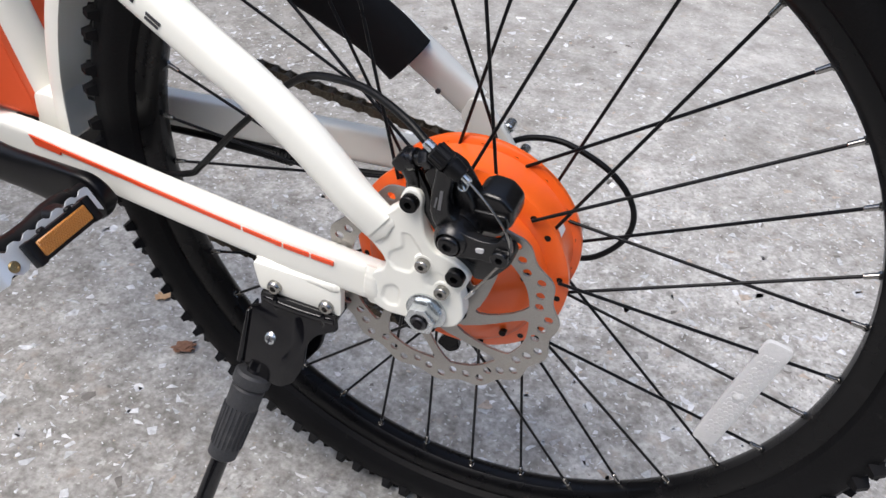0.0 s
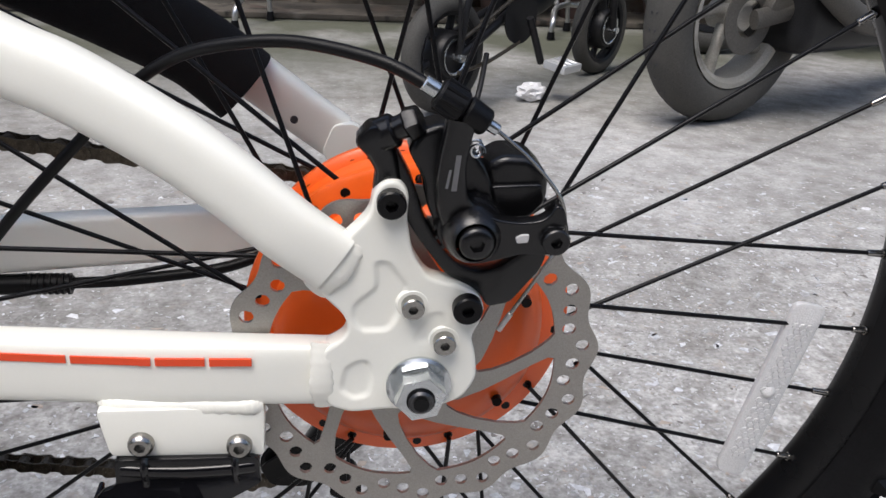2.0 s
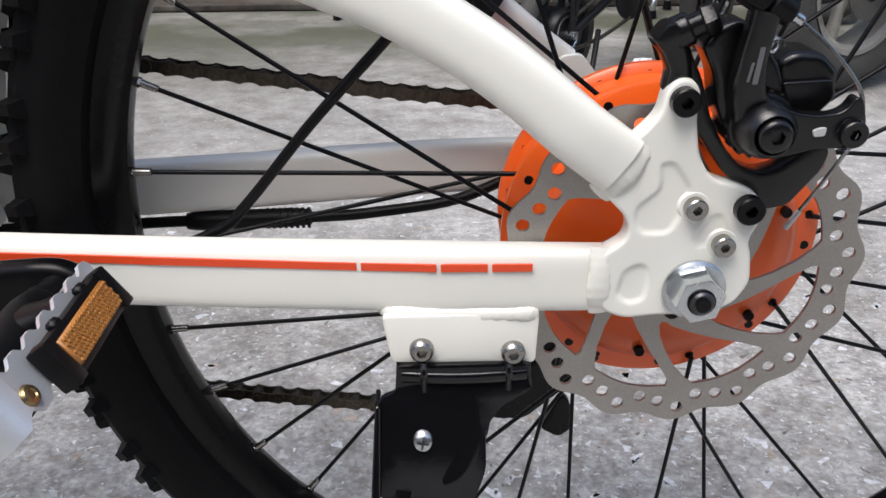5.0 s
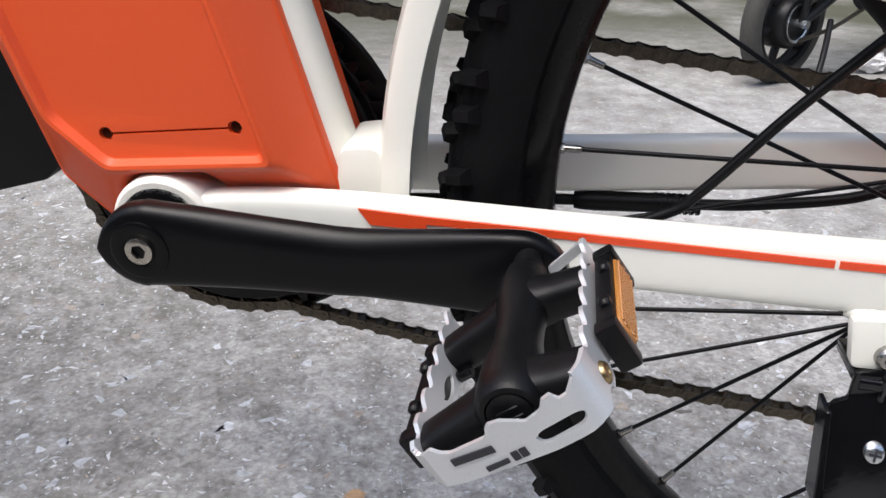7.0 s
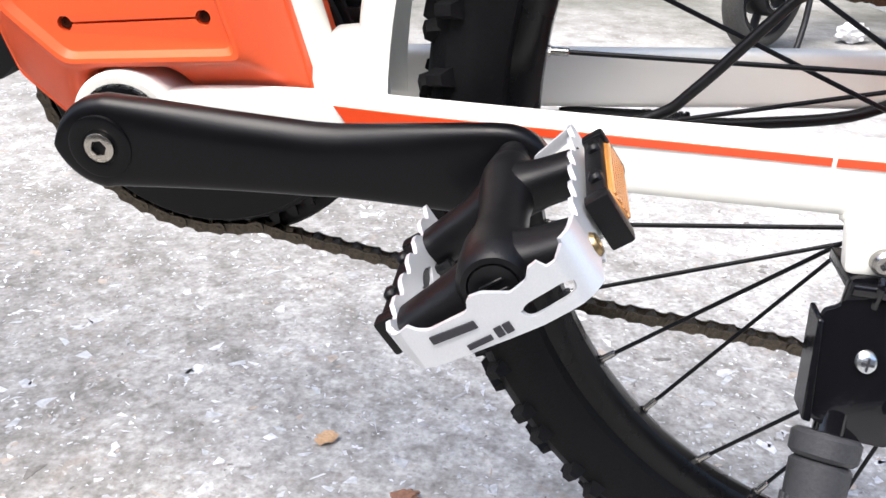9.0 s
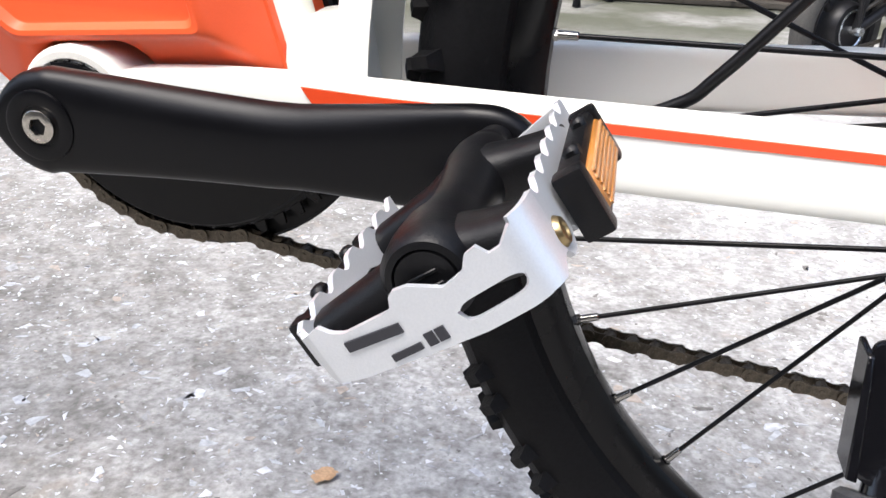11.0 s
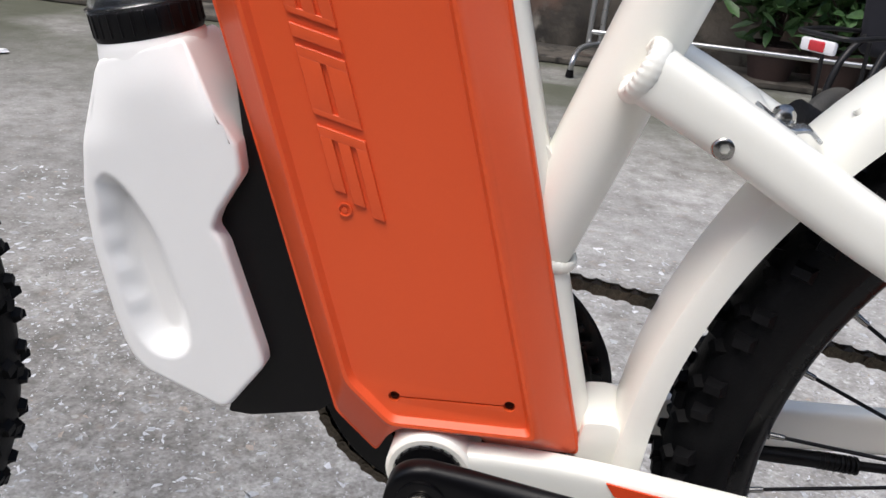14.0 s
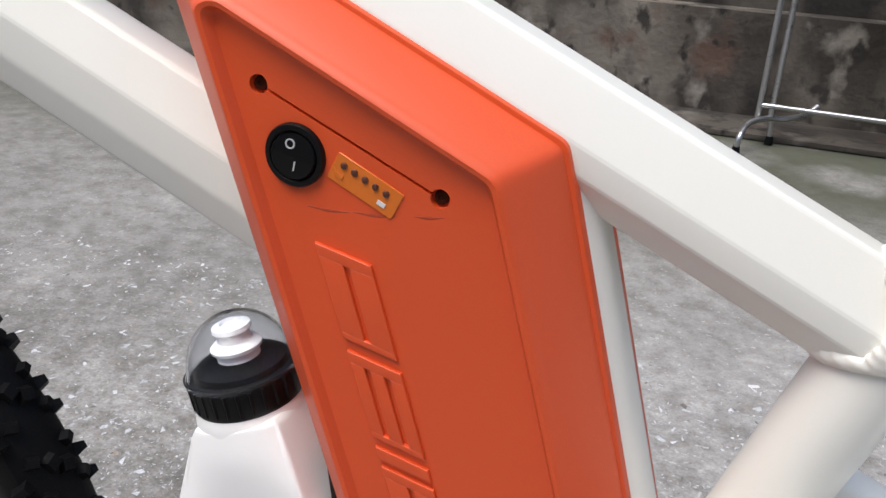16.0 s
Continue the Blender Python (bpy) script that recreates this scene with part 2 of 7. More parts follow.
def old_plaster(name, tone):
    """Old render: beige patches, dark water stains in streaks, exposed dark ground coat."""
    m = bpy.data.materials.new(name)
    m.use_nodes = True
    n, l = m.node_tree.nodes, m.node_tree.links
    b = n["Principled BSDF"]
    geo = n.new("ShaderNodeNewGeometry")
    def noise_at(scale, squash, detail, lo, hi):
        mp = n.new("ShaderNodeMapping")
        mp.inputs["Scale"].default_value = (1, 1, squash)
        l.new(geo.outputs["Position"], mp.inputs["Vector"])
        x = n.new("ShaderNodeTexNoise")
        x.inputs["Scale"].default_value, x.inputs["Detail"].default_value = scale, detail
        l.new(mp.outputs[0], x.inputs["Vector"])
        r = n.new("ShaderNodeMapRange")
        r.inputs["From Min"].default_value, r.inputs["From Max"].default_value = lo, hi
        l.new(x.outputs["Fac"], r.inputs["Value"])
        return r.outputs[0]
    def layer(under, over, mask):
        x = n.new("ShaderNodeMix")
        x.data_type = "RGBA"
        for sock, v in ((x.inputs[6], under), (x.inputs[7], over)):
            if isinstance(v, tuple):
                sock.default_value = (*v, 1)
            else:
                l.new(v, sock)
        l.new(mask, x.inputs[0])
        return x.outputs[2]
    def shade(r, g, bl):
        return (r * tone, g * tone, bl * tone)
    col = layer(shade(0.085, 0.072, 0.057), shade(0.150, 0.132, 0.108), noise_at(1.7, 1.6, 8, 0.44, 0.58))
    col = layer(col, shade(0.034, 0.029, 0.023), noise_at(2.9, 0.55, 8, 0.50, 0.64))
    col = layer(col, shade(0.21, 0.19, 0.16), noise_at(6.0, 0.8, 7, 0.58, 0.70))
    col = layer(col, shade(0.10, 0.062, 0.046), noise_at(4.3, 1.0, 6, 0.60, 0.72))
    col = layer(col, shade(0.025, 0.022, 0.018), noise_at(11.0, 0.7, 8, 0.57, 0.66))
    l.new(col, b.inputs["Base Color"])
    b.inputs["Roughness"].default_value = 0.92
    bp = n.new("ShaderNodeBump")
    bp.inputs["Strength"].default_value, bp.inputs["Distance"].default_value = 0.6, 0.006
    l.new(noise_at(34.0, 1.0, 6, 0.2, 0.8), bp.inputs["Height"])
    l.new(bp.outputs[0], b.inputs["Normal"])
    return m


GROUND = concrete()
PLASTER = old_plaster("dark_stained_wall_render", 0.62)
PLINTH = old_plaster("stained_grey_beige_render", 1.15)

# ---- mesh helpers ----
def part(name, bm, mat, parent=None, label="", smooth=38, kind=""):
    """One mesh object under a thing or part."""
    me = bpy.data.meshes.new(name)
    bmesh.ops.recalc_face_normals(bm, faces=bm.faces)
    bm.to_mesh(me)
    bm.free()
    for p in me.polygons:
        p.use_smooth = True
    me.set_sharp_from_angle(angle=radians(smooth))
    me.materials.append(mat)
    ob = new(name, me)
    ob.parent = parent
    return tagged(ob, label=label, kind=kind)


def share(name, me, m, parent):
    """A further piece on a mesh that is already there."""
    ob = new(name, me)
    ob.parent = parent
    ob.matrix_basis = m
    return ob


def B():
    return bmesh.new()


def ring_loft(bm, rings, close=True, caps=True):
    """Skins a list of rings (lists of points of one length)."""
    vs = [[bm.verts.new(p) for p in r] for r in rings]
    k = len(vs[0])
    for a, b in zip(vs, vs[1:]):
        for i in range(k if close else k - 1):
            j = (i + 1) % k
            bm.faces.new((a[i], a[j], b[j], b[i]))
    if caps and close:
        bm.faces.new(list(reversed(vs[0])))
        bm.faces.new(vs[-1])
    return vs


def smooth_path(pts, steps=6):
    """Catmull-Rom through the points."""
    p = [Vector(q) for q in pts]
    p = [2 * p[0] - p[1]] + p + [2 * p[-1] - p[-2]]
    out = []
    for i in range(1, len(p) - 2):
        a, b, c, d = p[i - 1:i + 3]
        for s in range(steps):
            t = s / steps
            out.append(0.5 * ((2 * b) + (c - a) * t + (2 * a - 5 * b + 4 * c - d) * t * t + (3 * b - 3 * c + d - a) * t ** 3))
    return out + [p[-2]]


def sweep(bm, pts, a, b=None, seg=20, power=2.0, ref=(0, 1, 0), steps=6, caps=True):
    """A tube along pts; half height a (in the plane), half width b (along ref), each a number or one per point; power > 2 squares it."""
    path = smooth_path(pts, steps) if steps > 1 and len(pts) > 2 else [Vector(q) for q in pts]
    n = len(path)
    def at(v, i):
        if isinstance(v, (int, float)):
            return v
        f = i / (n - 1) * (len(v) - 1)
        k = min(int(f), len(v) - 2)
        return v[k] + (v[k + 1] - v[k]) * (f - k)
    b = a if b is None else b
    rings = []
    for i, c in enumerate(path):
        t = (path[min(i + 1, n - 1)] - path[max(i - 1, 0)]).normalized()
        side = Vector(ref)
        side = (side - side.dot(t) * t).normalized()
        up = side.cross(t)
        r = []
        for s in range(seg):
            an = 2 * math.pi * (s + 0.5) / seg
            ca, sa = math.cos(an), math.sin(an)
            u = math.copysign(abs(ca) ** (2 / power), ca) * at(b, i)
            w = math.copysign(abs(sa) ** (2 / power), sa) * at(a, i)
            r.append(c + side * u + up * w)
        rings.append(r)
    ring_loft(bm, rings, caps=caps)
    return bm


def beam(bm, pts, section, ref=(0, 1, 0)):
    """A straight or bent bar with a section of (across, up) points."""
    path = [Vector(q) for q in pts]
    rings = []
    for i, c in enumerate(path):
        t = (path[min(i + 1, len(path) - 1)] - path[max(i - 1, 0)]).normalized()
        side = Vector(ref)
        side = (side - side.dot(t) * t).normalized()
        up = side.cross(t)
        if up.z < 0:
            up = -up
        rings.append([c + side * u + up * w for u, w in section])
    ring_loft(bm, rings)
    return bm


def rod(bm, p, q, r0, r1=None, seg=16, bevel=0.0):
    """A round bar between two points, its rims eased by bevel."""
    p, q = Vector(p), Vector(q)
    r1 = r0 if r1 is None else r1
    d = (q - p).normalized()
    ref = Vector((0, 0, 1)) if abs(d.z) < 0.9 else Vector((1, 0, 0))
    u = d.cross(ref).normalized()
    w = d.cross(u)
    stops = [(p, r0), (q, r1)] if not bevel else [(p, r0 - bevel), (p + d * bevel, r0), (q - d * bevel, r1), (q, r1 - bevel)]
    ring_loft(bm, [[c + (u * math.cos(a) + w * math.sin(a)) * r for a in (2 * math.pi * i / seg for i in range(seg))] for c, r in stops])
    return bm


def prism(bm, outline, y0, y1, bevel=0.0, seg=2):
    """An outline of (x, z) drawn out from y0 to y1, with eased edges."""
    sub = bmesh.new()
    f = sub.faces.new([sub.verts.new((x, y0, z)) for x, z in outline])
    ext = bmesh.ops.extrude_face_region(sub, geom=[f])
    bmesh.ops.translate(sub, vec=(0, y1 - y0, 0), verts=[v for v in ext["geom"] if isinstance(v, bmesh.types.BMVert)])
    bmesh.ops.recalc_face_normals(sub, faces=sub.faces)
    if bevel:
        rim = [e for e in sub.edges if abs(e.verts[0].co.y - e.verts[1].co.y) < 1e-7]
        bmesh.ops.bevel(sub, geom=rim, offset=bevel, segments=seg, profile=0.6, affect="EDGES", clamp_overlap=True)
    me = bpy.data.meshes.new("tmp")
    sub.to_mesh(me)
    sub.free()
    bm.from_mesh(me)
    bpy.data.meshes.remove(me)
    return bm


def block(bm, size, m=None, bevel=0.001, seg=2):
    """A box of that size with eased edges, at the pose m."""
    sub = bmesh.new()
    bmesh.ops.create_cube(sub, size=1)
    bmesh.ops.scale(sub, vec=size, verts=sub.verts)
    if bevel:
        bmesh.ops.bevel(sub, geom=list(sub.edges), offset=bevel, segments=seg, profile=0.6, affect="EDGES", clamp_overlap=True)
    if m is not None:
        sub.transform(m)
    me = bpy.data.meshes.new("tmp")
    sub.to_mesh(me)
    sub.free()
    bm.from_mesh(me)
    bpy.data.meshes.remove(me)
    return bm


def lathe(bm, profile, centre, seg=48, start=0.0, end=360.0, axis="y"):
    """Turns (radius, along) about the y axis through centre."""
    cx, cy, cz = centre
    full = end - start >= 359.9
    k = seg if full else seg + 1
    rings = []
    for r, y in profile:
        ring = []
        for i in range(k):
            a = radians(start + (end - start) * i / seg)
            ring.append((cx + r * math.cos(a), cy + y, cz + r * math.sin(a)))
        rings.append(ring)
    vs = [[bm.verts.new(p) for p in r] for r in rings]
    for a, b in zip(vs, vs[1:]):
        for i in range(k if full else k - 1):
            j = (i + 1) % k
            bm.faces.new((a[i], a[j], b[j], b[i]))
    return bm


def arc(cx, cz, r, a0, a1, n):
    return [(cx + r * math.cos(radians(a0 + (a1 - a0) * i / n)), cz + r * math.sin(radians(a0 + (a1 - a0) * i / n))) for i in range(n + 1)]


def edge_distance(p, poly):
    """Distance from p to the closed outline, positive inside it."""
    best, inside = 9.0, False
    for i in range(len(poly)):
        ax_, az_ = poly[i - 1]
        bx_, bz_ = poly[i]
        dx, dz = bx_ - ax_, bz_ - az_
        f = max(0.0, min(1.0, ((p[0] - ax_) * dx + (p[1] - az_) * dz) / (dx * dx + dz * dz + 1e-12)))
        best = min(best, math.hypot(p[0] - ax_ - dx * f, p[1] - az_ - dz * f))
        if (az_ > p[1]) != (bz_ > p[1]) and p[0] < ax_ + (p[1] - az_) / (dz if dz else 1e-9) * dx:
            inside = not inside
    return best if inside else -best


def relief(outline, y0, y1, bevel, seg, step, depth):
    """A prism whose near face is cut fine and pressed in by depth(x, z)."""
    bm = B()
    prism(bm, outline, y0, y1, bevel, seg)
    face = max((f for f in bm.faces if f.normal.y < -0.9 and abs(f.calc_center_median().y - y0) < 1e-5), key=lambda f: f.calc_area())
    bmesh.ops.triangulate(bm, faces=[face])
    xs, zs = [q[0] for q in outline], [q[1] for q in outline]
    for lo, hi, no in ((min(xs), max(xs), Vector((1, 0, 0))), (min(zs), max(zs), Vector((0, 0, 1)))):
        v = lo + step
        while v < hi:
            fs = [f for f in bm.faces if all(abs(q.co.y - y0) < 1e-6 for q in f.verts)]
            es = {e for f in fs for e in f.edges}
            vs = {q for f in fs for q in f.verts}
            bmesh.ops.bisect_plane(bm, geom=fs + list(es) + list(vs), dist=1e-6, plane_co=no * v, plane_no=no)
            v += step
    for v in bm.verts:
        if abs(v.co.y - y0) < 1e-6:
            v.co.y += depth(v.co.x, v.co.z)
    return bm


def ease(t):
    t = max(0.0, min(1.0, t))
    return t * t * (3 - 2 * t)


def rounded(pts, r, n=4):
    """The outline with its corners rounded off by about r."""
    out = []
    k = len(pts)
    for i in range(k):
        p, a, b = Vector(pts[i]), Vector(pts[i - 1]), Vector(pts[(i + 1) % k])
        ra = min(r, (a - p).length * 0.45)
        rb = min(r, (b - p).length * 0.45)
        s, e = p + (a - p).normalized() * ra, p + (b - p).normalized() * rb
        for j in range(n + 1):
            t = j / n
            out.append(tuple((1 - t) ** 2 * s + 2 * t * (1 - t) * p + t * t * e))
    return out


def socket_bolt(name, x, y, z, r, h, mat, parent, dome=True, hexr=0.45, label=""):
    """A cap-head bolt whose head looks towards -y, with a hex socket."""
    bm = B()
    prof = [(r, 0), (r, -h * 0.45), (r * 0.93, -h * 0.75), (r * 0.72, -h)] if dome else [(r, 0), (r, -h * 0.88), (r * 0.9, -h)]
    prof += [(r * hexr, -h), (r * hexr, -h * 0.35), (0.0001, -h * 0.35)]
    lathe(bm, prof[:-3], (x, y, z), seg=24)
    # the socket is six-sided
    hx = [[(x + r * hexr * math.cos(radians(60 * i + 10)), y + yy, z + r * hexr * math.sin(radians(60 * i + 10))) for i in range(6)] for yy in (-h, -h * 0.35)]
    rim = [(x + r * (0.72 if dome else 0.9) * math.cos(2 * math.pi * i / 24), y - h, z + r * (0.72 if dome else 0.9) * math.sin(2 * math.pi * i / 24)) for i in range(24)]
    ov = [bm.verts.new(p) for p in rim]
    iv = [bm.verts.new(p) for p in hx[0]]
    for i in range(6):
        o = [ov[(i * 4 + j + 1) % 24] for j in range(5)]
        bm.faces.new([iv[i], *o, iv[(i + 1) % 6]])
    dv = [bm.verts.new(p) for p in hx[1]]
    for i in range(6):
        bm.faces.new((iv[i], iv[(i + 1) % 6], dv[(i + 1) % 6], dv[i]))
    bm.faces.new(dv)
    bmesh.ops.remove_doubles(bm, verts=bm.verts, dist=1e-6)
    return part(name, bm, mat, parent, label)

# ---- the place ----
def plane_grid(name, x0, x1, y0, y1, z, mat, nx=1, ny=1):
    bm = B()
    vs = [[bm.verts.new((x0 + (x1 - x0) * i / nx, y0 + (y1 - y0) * j / ny, z)) for i in range(nx + 1)] for j in range(ny + 1)]
    for j in range(ny):
        for i in range(nx):
            bm.faces.new((vs[j][i], vs[j][i + 1], vs[j + 1][i + 1], vs[j + 1][i]))
    return part(name, bm, mat)


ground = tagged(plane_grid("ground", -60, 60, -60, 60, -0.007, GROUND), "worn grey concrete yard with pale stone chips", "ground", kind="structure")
WALL_Y = 3.35


def rough_wall(name, x0, x1, y0, y1, z0, z1, mat, seed, step=0.12, wave=0.012):
    """A standing wall with an uneven plastered face."""
    bm = B()
    nx, nz = int((x1 - x0) / step), max(2, int((z1 - z0) / step))
    front = [[bm.verts.new((x0 + (x1 - x0) * i / nx, y0 + wave * noise.noise(Vector((i * 0.31, j * 0.37, seed))) + 0.5 * wave * noise.noise(Vector((i * 0.9, j * 1.1, seed + 9))), z0 + (z1 - z0) * j / nz)) for i in range(nx + 1)] for j in range(nz + 1)]
    back = [[bm.verts.new((x0 + (x1 - x0) * i / nx, y1, z0 + (z1 - z0) * j / nz)) for i in range(nx + 1)] for j in (0, nz)]
    for j in range(nz):
        for i in range(nx):
            bm.faces.new((front[j][i], front[j][i + 1], front[j + 1][i + 1], front[j + 1][i]))
    for i in range(nx):
        bm.faces.new((front[nz][i], front[nz][i + 1], back[1][i + 1], back[1][i]))
        bm.faces.new((back[0][i], back[0][i + 1], front[0][i + 1], front[0][i]))
        bm.faces.new((back[1][i], back[1][i + 1], back[0][i + 1], back[0][i]))
    for i in (0, nx):
        bm.faces.new([front[j][i] for j in range(nz + 1)] + [back[1][i], back[0][i]])
    return part(name, bm, mat, smooth=60)


tagged(rough_wall("wall_north", -14, 10, WALL_Y + 0.14, WALL_Y + 0.5, -0.01, 3.4, PLASTER, 3), "old stained grey-brown plaster wall", "wall", kind="structure")
tagged(rough_wall("plinth", -14, 10, WALL_Y, WALL_Y + 0.135, -0.01, 0.43, PLINTH, 7, step=0.07, wave=0.035), "mossy projecting concrete plinth along the wall", "plinth", kind="structure")
# unseen wall, added to close the yard and darken reflections
tagged(rough_wall("wall_south_unseen", -12, 12, -4.3, -4.0, -0.01, 3.2, PLASTER, 5, step=0.5), "unseen plain plaster wall added behind the camera", "wall", kind="structure")
bm = B()
prism(bm, [(-14, -0.003), (-14, 0.018), (10, 0.018), (10, -0.003)], WALL_Y - 0.32, WALL_Y + 0.02, 0.004)
tagged(part("trim", bm, PLASTER), "low broken concrete apron at the foot of the wall", "apron", kind="structure")

# ---- the bicycle ----
bicycle = tagged(new("bicycle"), "cream-white electric bicycle with orange battery and hub motor, on its kickstand", "bicycle")
bicycle.empty_display_size = 0.1
LEAN = pose(0, 0, 0.0034, 1.775, 0, 0)
bicycle.matrix_world = LEAN
AX, AZ = 0.0, 0.325            # rear axle
BX, BZ = -0.472, 0.318         # bottom bracket

# rear wheel: the rim carries tyre, hub, spokes and disc
bm = B()
lathe(bm, [(0.2735, -0.006), (0.2725, 0.0), (0.2735, 0.006), (0.278, 0.0115), (0.284, 0.0135), (0.2895, 0.0138), (0.290, 0.0118), (0.286, 0.010), (0.282, 0.0), (0.286, -0.010), (0.290, -0.0118), (0.2895, -0.0138), (0.284, -0.0135), (0.278, -0.0115), (0.2735, -0.006)], (AX, 0, AZ), seg=120)
rear_wheel = part("rear_wheel", bm, BLACK, bicycle, "black alloy rear wheel with black spokes and a knobbly tyre")


def tyre_profile(rim_r, out_r, half):
    return [(rim_r, -0.0105), (rim_r + 0.004, -half * 0.72), (rim_r + 0.013, -half * 0.95), (rim_r + 0.022, -half), (out_r - 0.014, -half * 0.90), (out_r - 0.0075, -half * 0.66), (out_r - 0.0045, -half * 0.33), (out_r - 0.004, 0),
            (out_r - 0.0045, half * 0.33), (out_r - 0.0075, half * 0.66), (out_r - 0.014, half * 0.90), (rim_r + 0.022, half), (rim_r + 0.013, half * 0.95), (rim_r + 0.004, half * 0.72), (rim_r, 0.0105)]


def knob(bm, cx, cz, ang, r, y, tilt, lx, ly, h, twist):
    """One tread block standing on the carcass: a small frustum."""
    a = radians(ang)
    e_r = Vector((math.cos(a), 0, math.sin(a)))
    e_t = Vector((-math.sin(a), 0, math.cos(a)))
    e_y = Vector((0, 1, 0))
    nrm = (e_r * math.cos(tilt) + e_y * math.sin(tilt))
    sd = (e_y * math.cos(tilt) - e_r * math.sin(tilt))
    tw = radians(twist)
    u = e_t * math.cos(tw) + sd * math.sin(tw)
    v = sd * math.cos(tw) - e_t * math.sin(tw)
    c = Vector((cx, 0, cz)) + e_r * r + e_y * y
    lo = [c + u * sx * lx * 0.66 + v * sy * ly * 0.62 - nrm * 0.003 for sx, sy in ((-1, -1), (1, -1), (1, 1), (-1, 1))]
    hi = [c + u * sx * lx * 0.34 + v * sy * ly * 0.48 + nrm * h for sx, sy in ((-1, -1), (1, -1), (1, 1), (-1, 1))]
    l, t = [bm.verts.new(p) for p in lo], [bm.verts.new(p) for p in hi]
    bm.faces.new(t)
    for i in range(4):
        j = (i + 1) % 4
        bm.faces.new((l[i], l[j], t[j], t[i]))


def knobbly_tyre(cx, cz, rim_r, out_r, half, parent, rows_round=78):
    bm = B()
    lathe(bm, tyre_profile(rim_r, out_r, half), (cx, 0, cz), seg=120)
    tyre = part("tyre", bm, RUBBER, parent, "black knobbly mountain-bike tyre", smooth=30)
    bm = B()
    rng = random.Random(4)
    for i in range(rows_round):
        a = 360 / rows_round * i
        even = i % 2
        for s in (-1, 1):
            knob(bm, cx, cz, a + (0 if even else 1.3), out_r - 0.0125, s * half * 0.93, s * radians(58), 0.0074, 0.0100, 0.0052, 16 * s)
            knob(bm, cx, cz, a + 2.4, out_r - 0.0058, s * half * 0.55, s * radians(22), 0.0074, 0.0078, 0.0046, -28 * s)
        if even:
            knob(bm, cx, cz, a, out_r - 0.0042, half * 0.17, 0, 0.011, 0.0085, 0.0050, 18)
            knob(bm, cx, cz, a + 1.2, out_r - 0.0042, -half * 0.17, 0, 0.011, 0.0085, 0.0050, -18)
    part("tread", bm, RUBBER, parent, "square rubber tread blocks", smooth=20, kind="stuff")
    return tyre


knobbly_tyre(AX, AZ, 0.288, 0.3345, 0.0265, rear_wheel)

# hub motor
bm = B()
lathe(bm, [(0.0001, -0.0655), (0.026, -0.0655), (0.028, -0.0645), (0.029, -0.057), (0.034, -0.0535), (0.050, -0.0505), (0.060, -0.0470), (0.0655, -0.0420), (0.0675, -0.0330), (0.079, -0.0315), (0.0815, -0.030), (0.0815, -0.0265), (0.079, -0.025), (0.0735, -0.0235), (0.0725, -0.018),
           (0.0725, 0.004), (0.074, 0.008), (0.0775, 0.0095), (0.0792, 0.011), (0.0792, 0.0145), (0.0775, 0.016), (0.068, 0.017), (0.064, 0.026), (0.045, 0.030), (0.02, 0.032), (0.0001, 0.032)], (AX, 0, AZ), seg=96)
hub = part("hub_motor", bm, HUBORANGE, rear_wheel, "bright orange powder-coated hub motor shell")
for i in range(18):
    for hole, r, y in ((14 + 20 * i + (14 if i % 2 else -19), 0.0755, -0.0322), (12 + 20 * i, 0.0735, 0.0086)):
        bm = B()
        a = radians(hole)
        rod(bm, (AX + r * math.cos(a), y, AZ + r * math.sin(a)), (AX + r * math.cos(a), y + 0.0012, AZ + r * math.sin(a)), 0.0024, seg=10)
        part("spoke_eyelet", bm, BLACKPLASTIC, hub)
for i in range(6):
    bm = B()
    a = radians(60 * i + 20)
    rod(bm, (AX + 0.058 * math.cos(a), -0.0445, AZ + 0.058 * math.sin(a)), (AX + 0.058 * math.cos(a), -0.0515, AZ + 0.058 * math.sin(a)), 0.0026, seg=10)
    part("hub_screw", bm, BLACKPLASTIC, hub)
bm2 = B()
a = radians(42)
lathe(bm2, [(0.0732, -0.010), (0.0732, 0.000)], (AX, 0, AZ), seg=6, start=24, end=30)
part("sticker", bm2, PAPER, rear_wheel, "small white round sticker")

# spokes and nipples: one cross, thirty-six
for k in range(36):
    th = 4 + 10 * k
    left = k % 2 == 1
    j = (th - 14) // 20 if left else (th - 4) // 20
    if left:
        turn = -19 if j % 2 == 0 else 14
        fr, fy = 0.0765, -0.0245 if j % 2 == 0 else -0.0350
    else:
        turn = -18 if j % 2 == 1 else 21
        fr, fy = 0.0745, 0.0175 if j % 2 else 0.0082
    h = radians(th + turn)
    t = radians(th)
    ny = -0.0015 if left else 0.0025
    inner = Vector((AX + fr * math.cos(h), fy, AZ + fr * math.sin(h)))
    outer = Vector((AX + 0.2745 * math.cos(t), ny, AZ + 0.2745 * math.sin(t)))
    d = (outer - inner).normalized()
    bm = B()
    rod(bm, inner - d * 0.001, outer, 0.00125, seg=10)
    toward = Vector((0, 0.006 if (fy < -0.03 or fy == 0.0082) else -0.006, 0))
    rod(bm, inner, inner + toward, 0.0013, seg=8)
    sp = part("spoke", bm, SPOKE, rear_wheel)
    bm = B()
    rod(bm, outer - d * 0.0125, outer + d * 0.001, 0.0019, 0.0022, seg=10, bevel=0.0005)
    rod(bm, outer - d * 0.0035, outer + d * 0.0005, 0.0028, 0.0028, seg=6)
    part("nipple", bm, STEEL, rear_wheel)

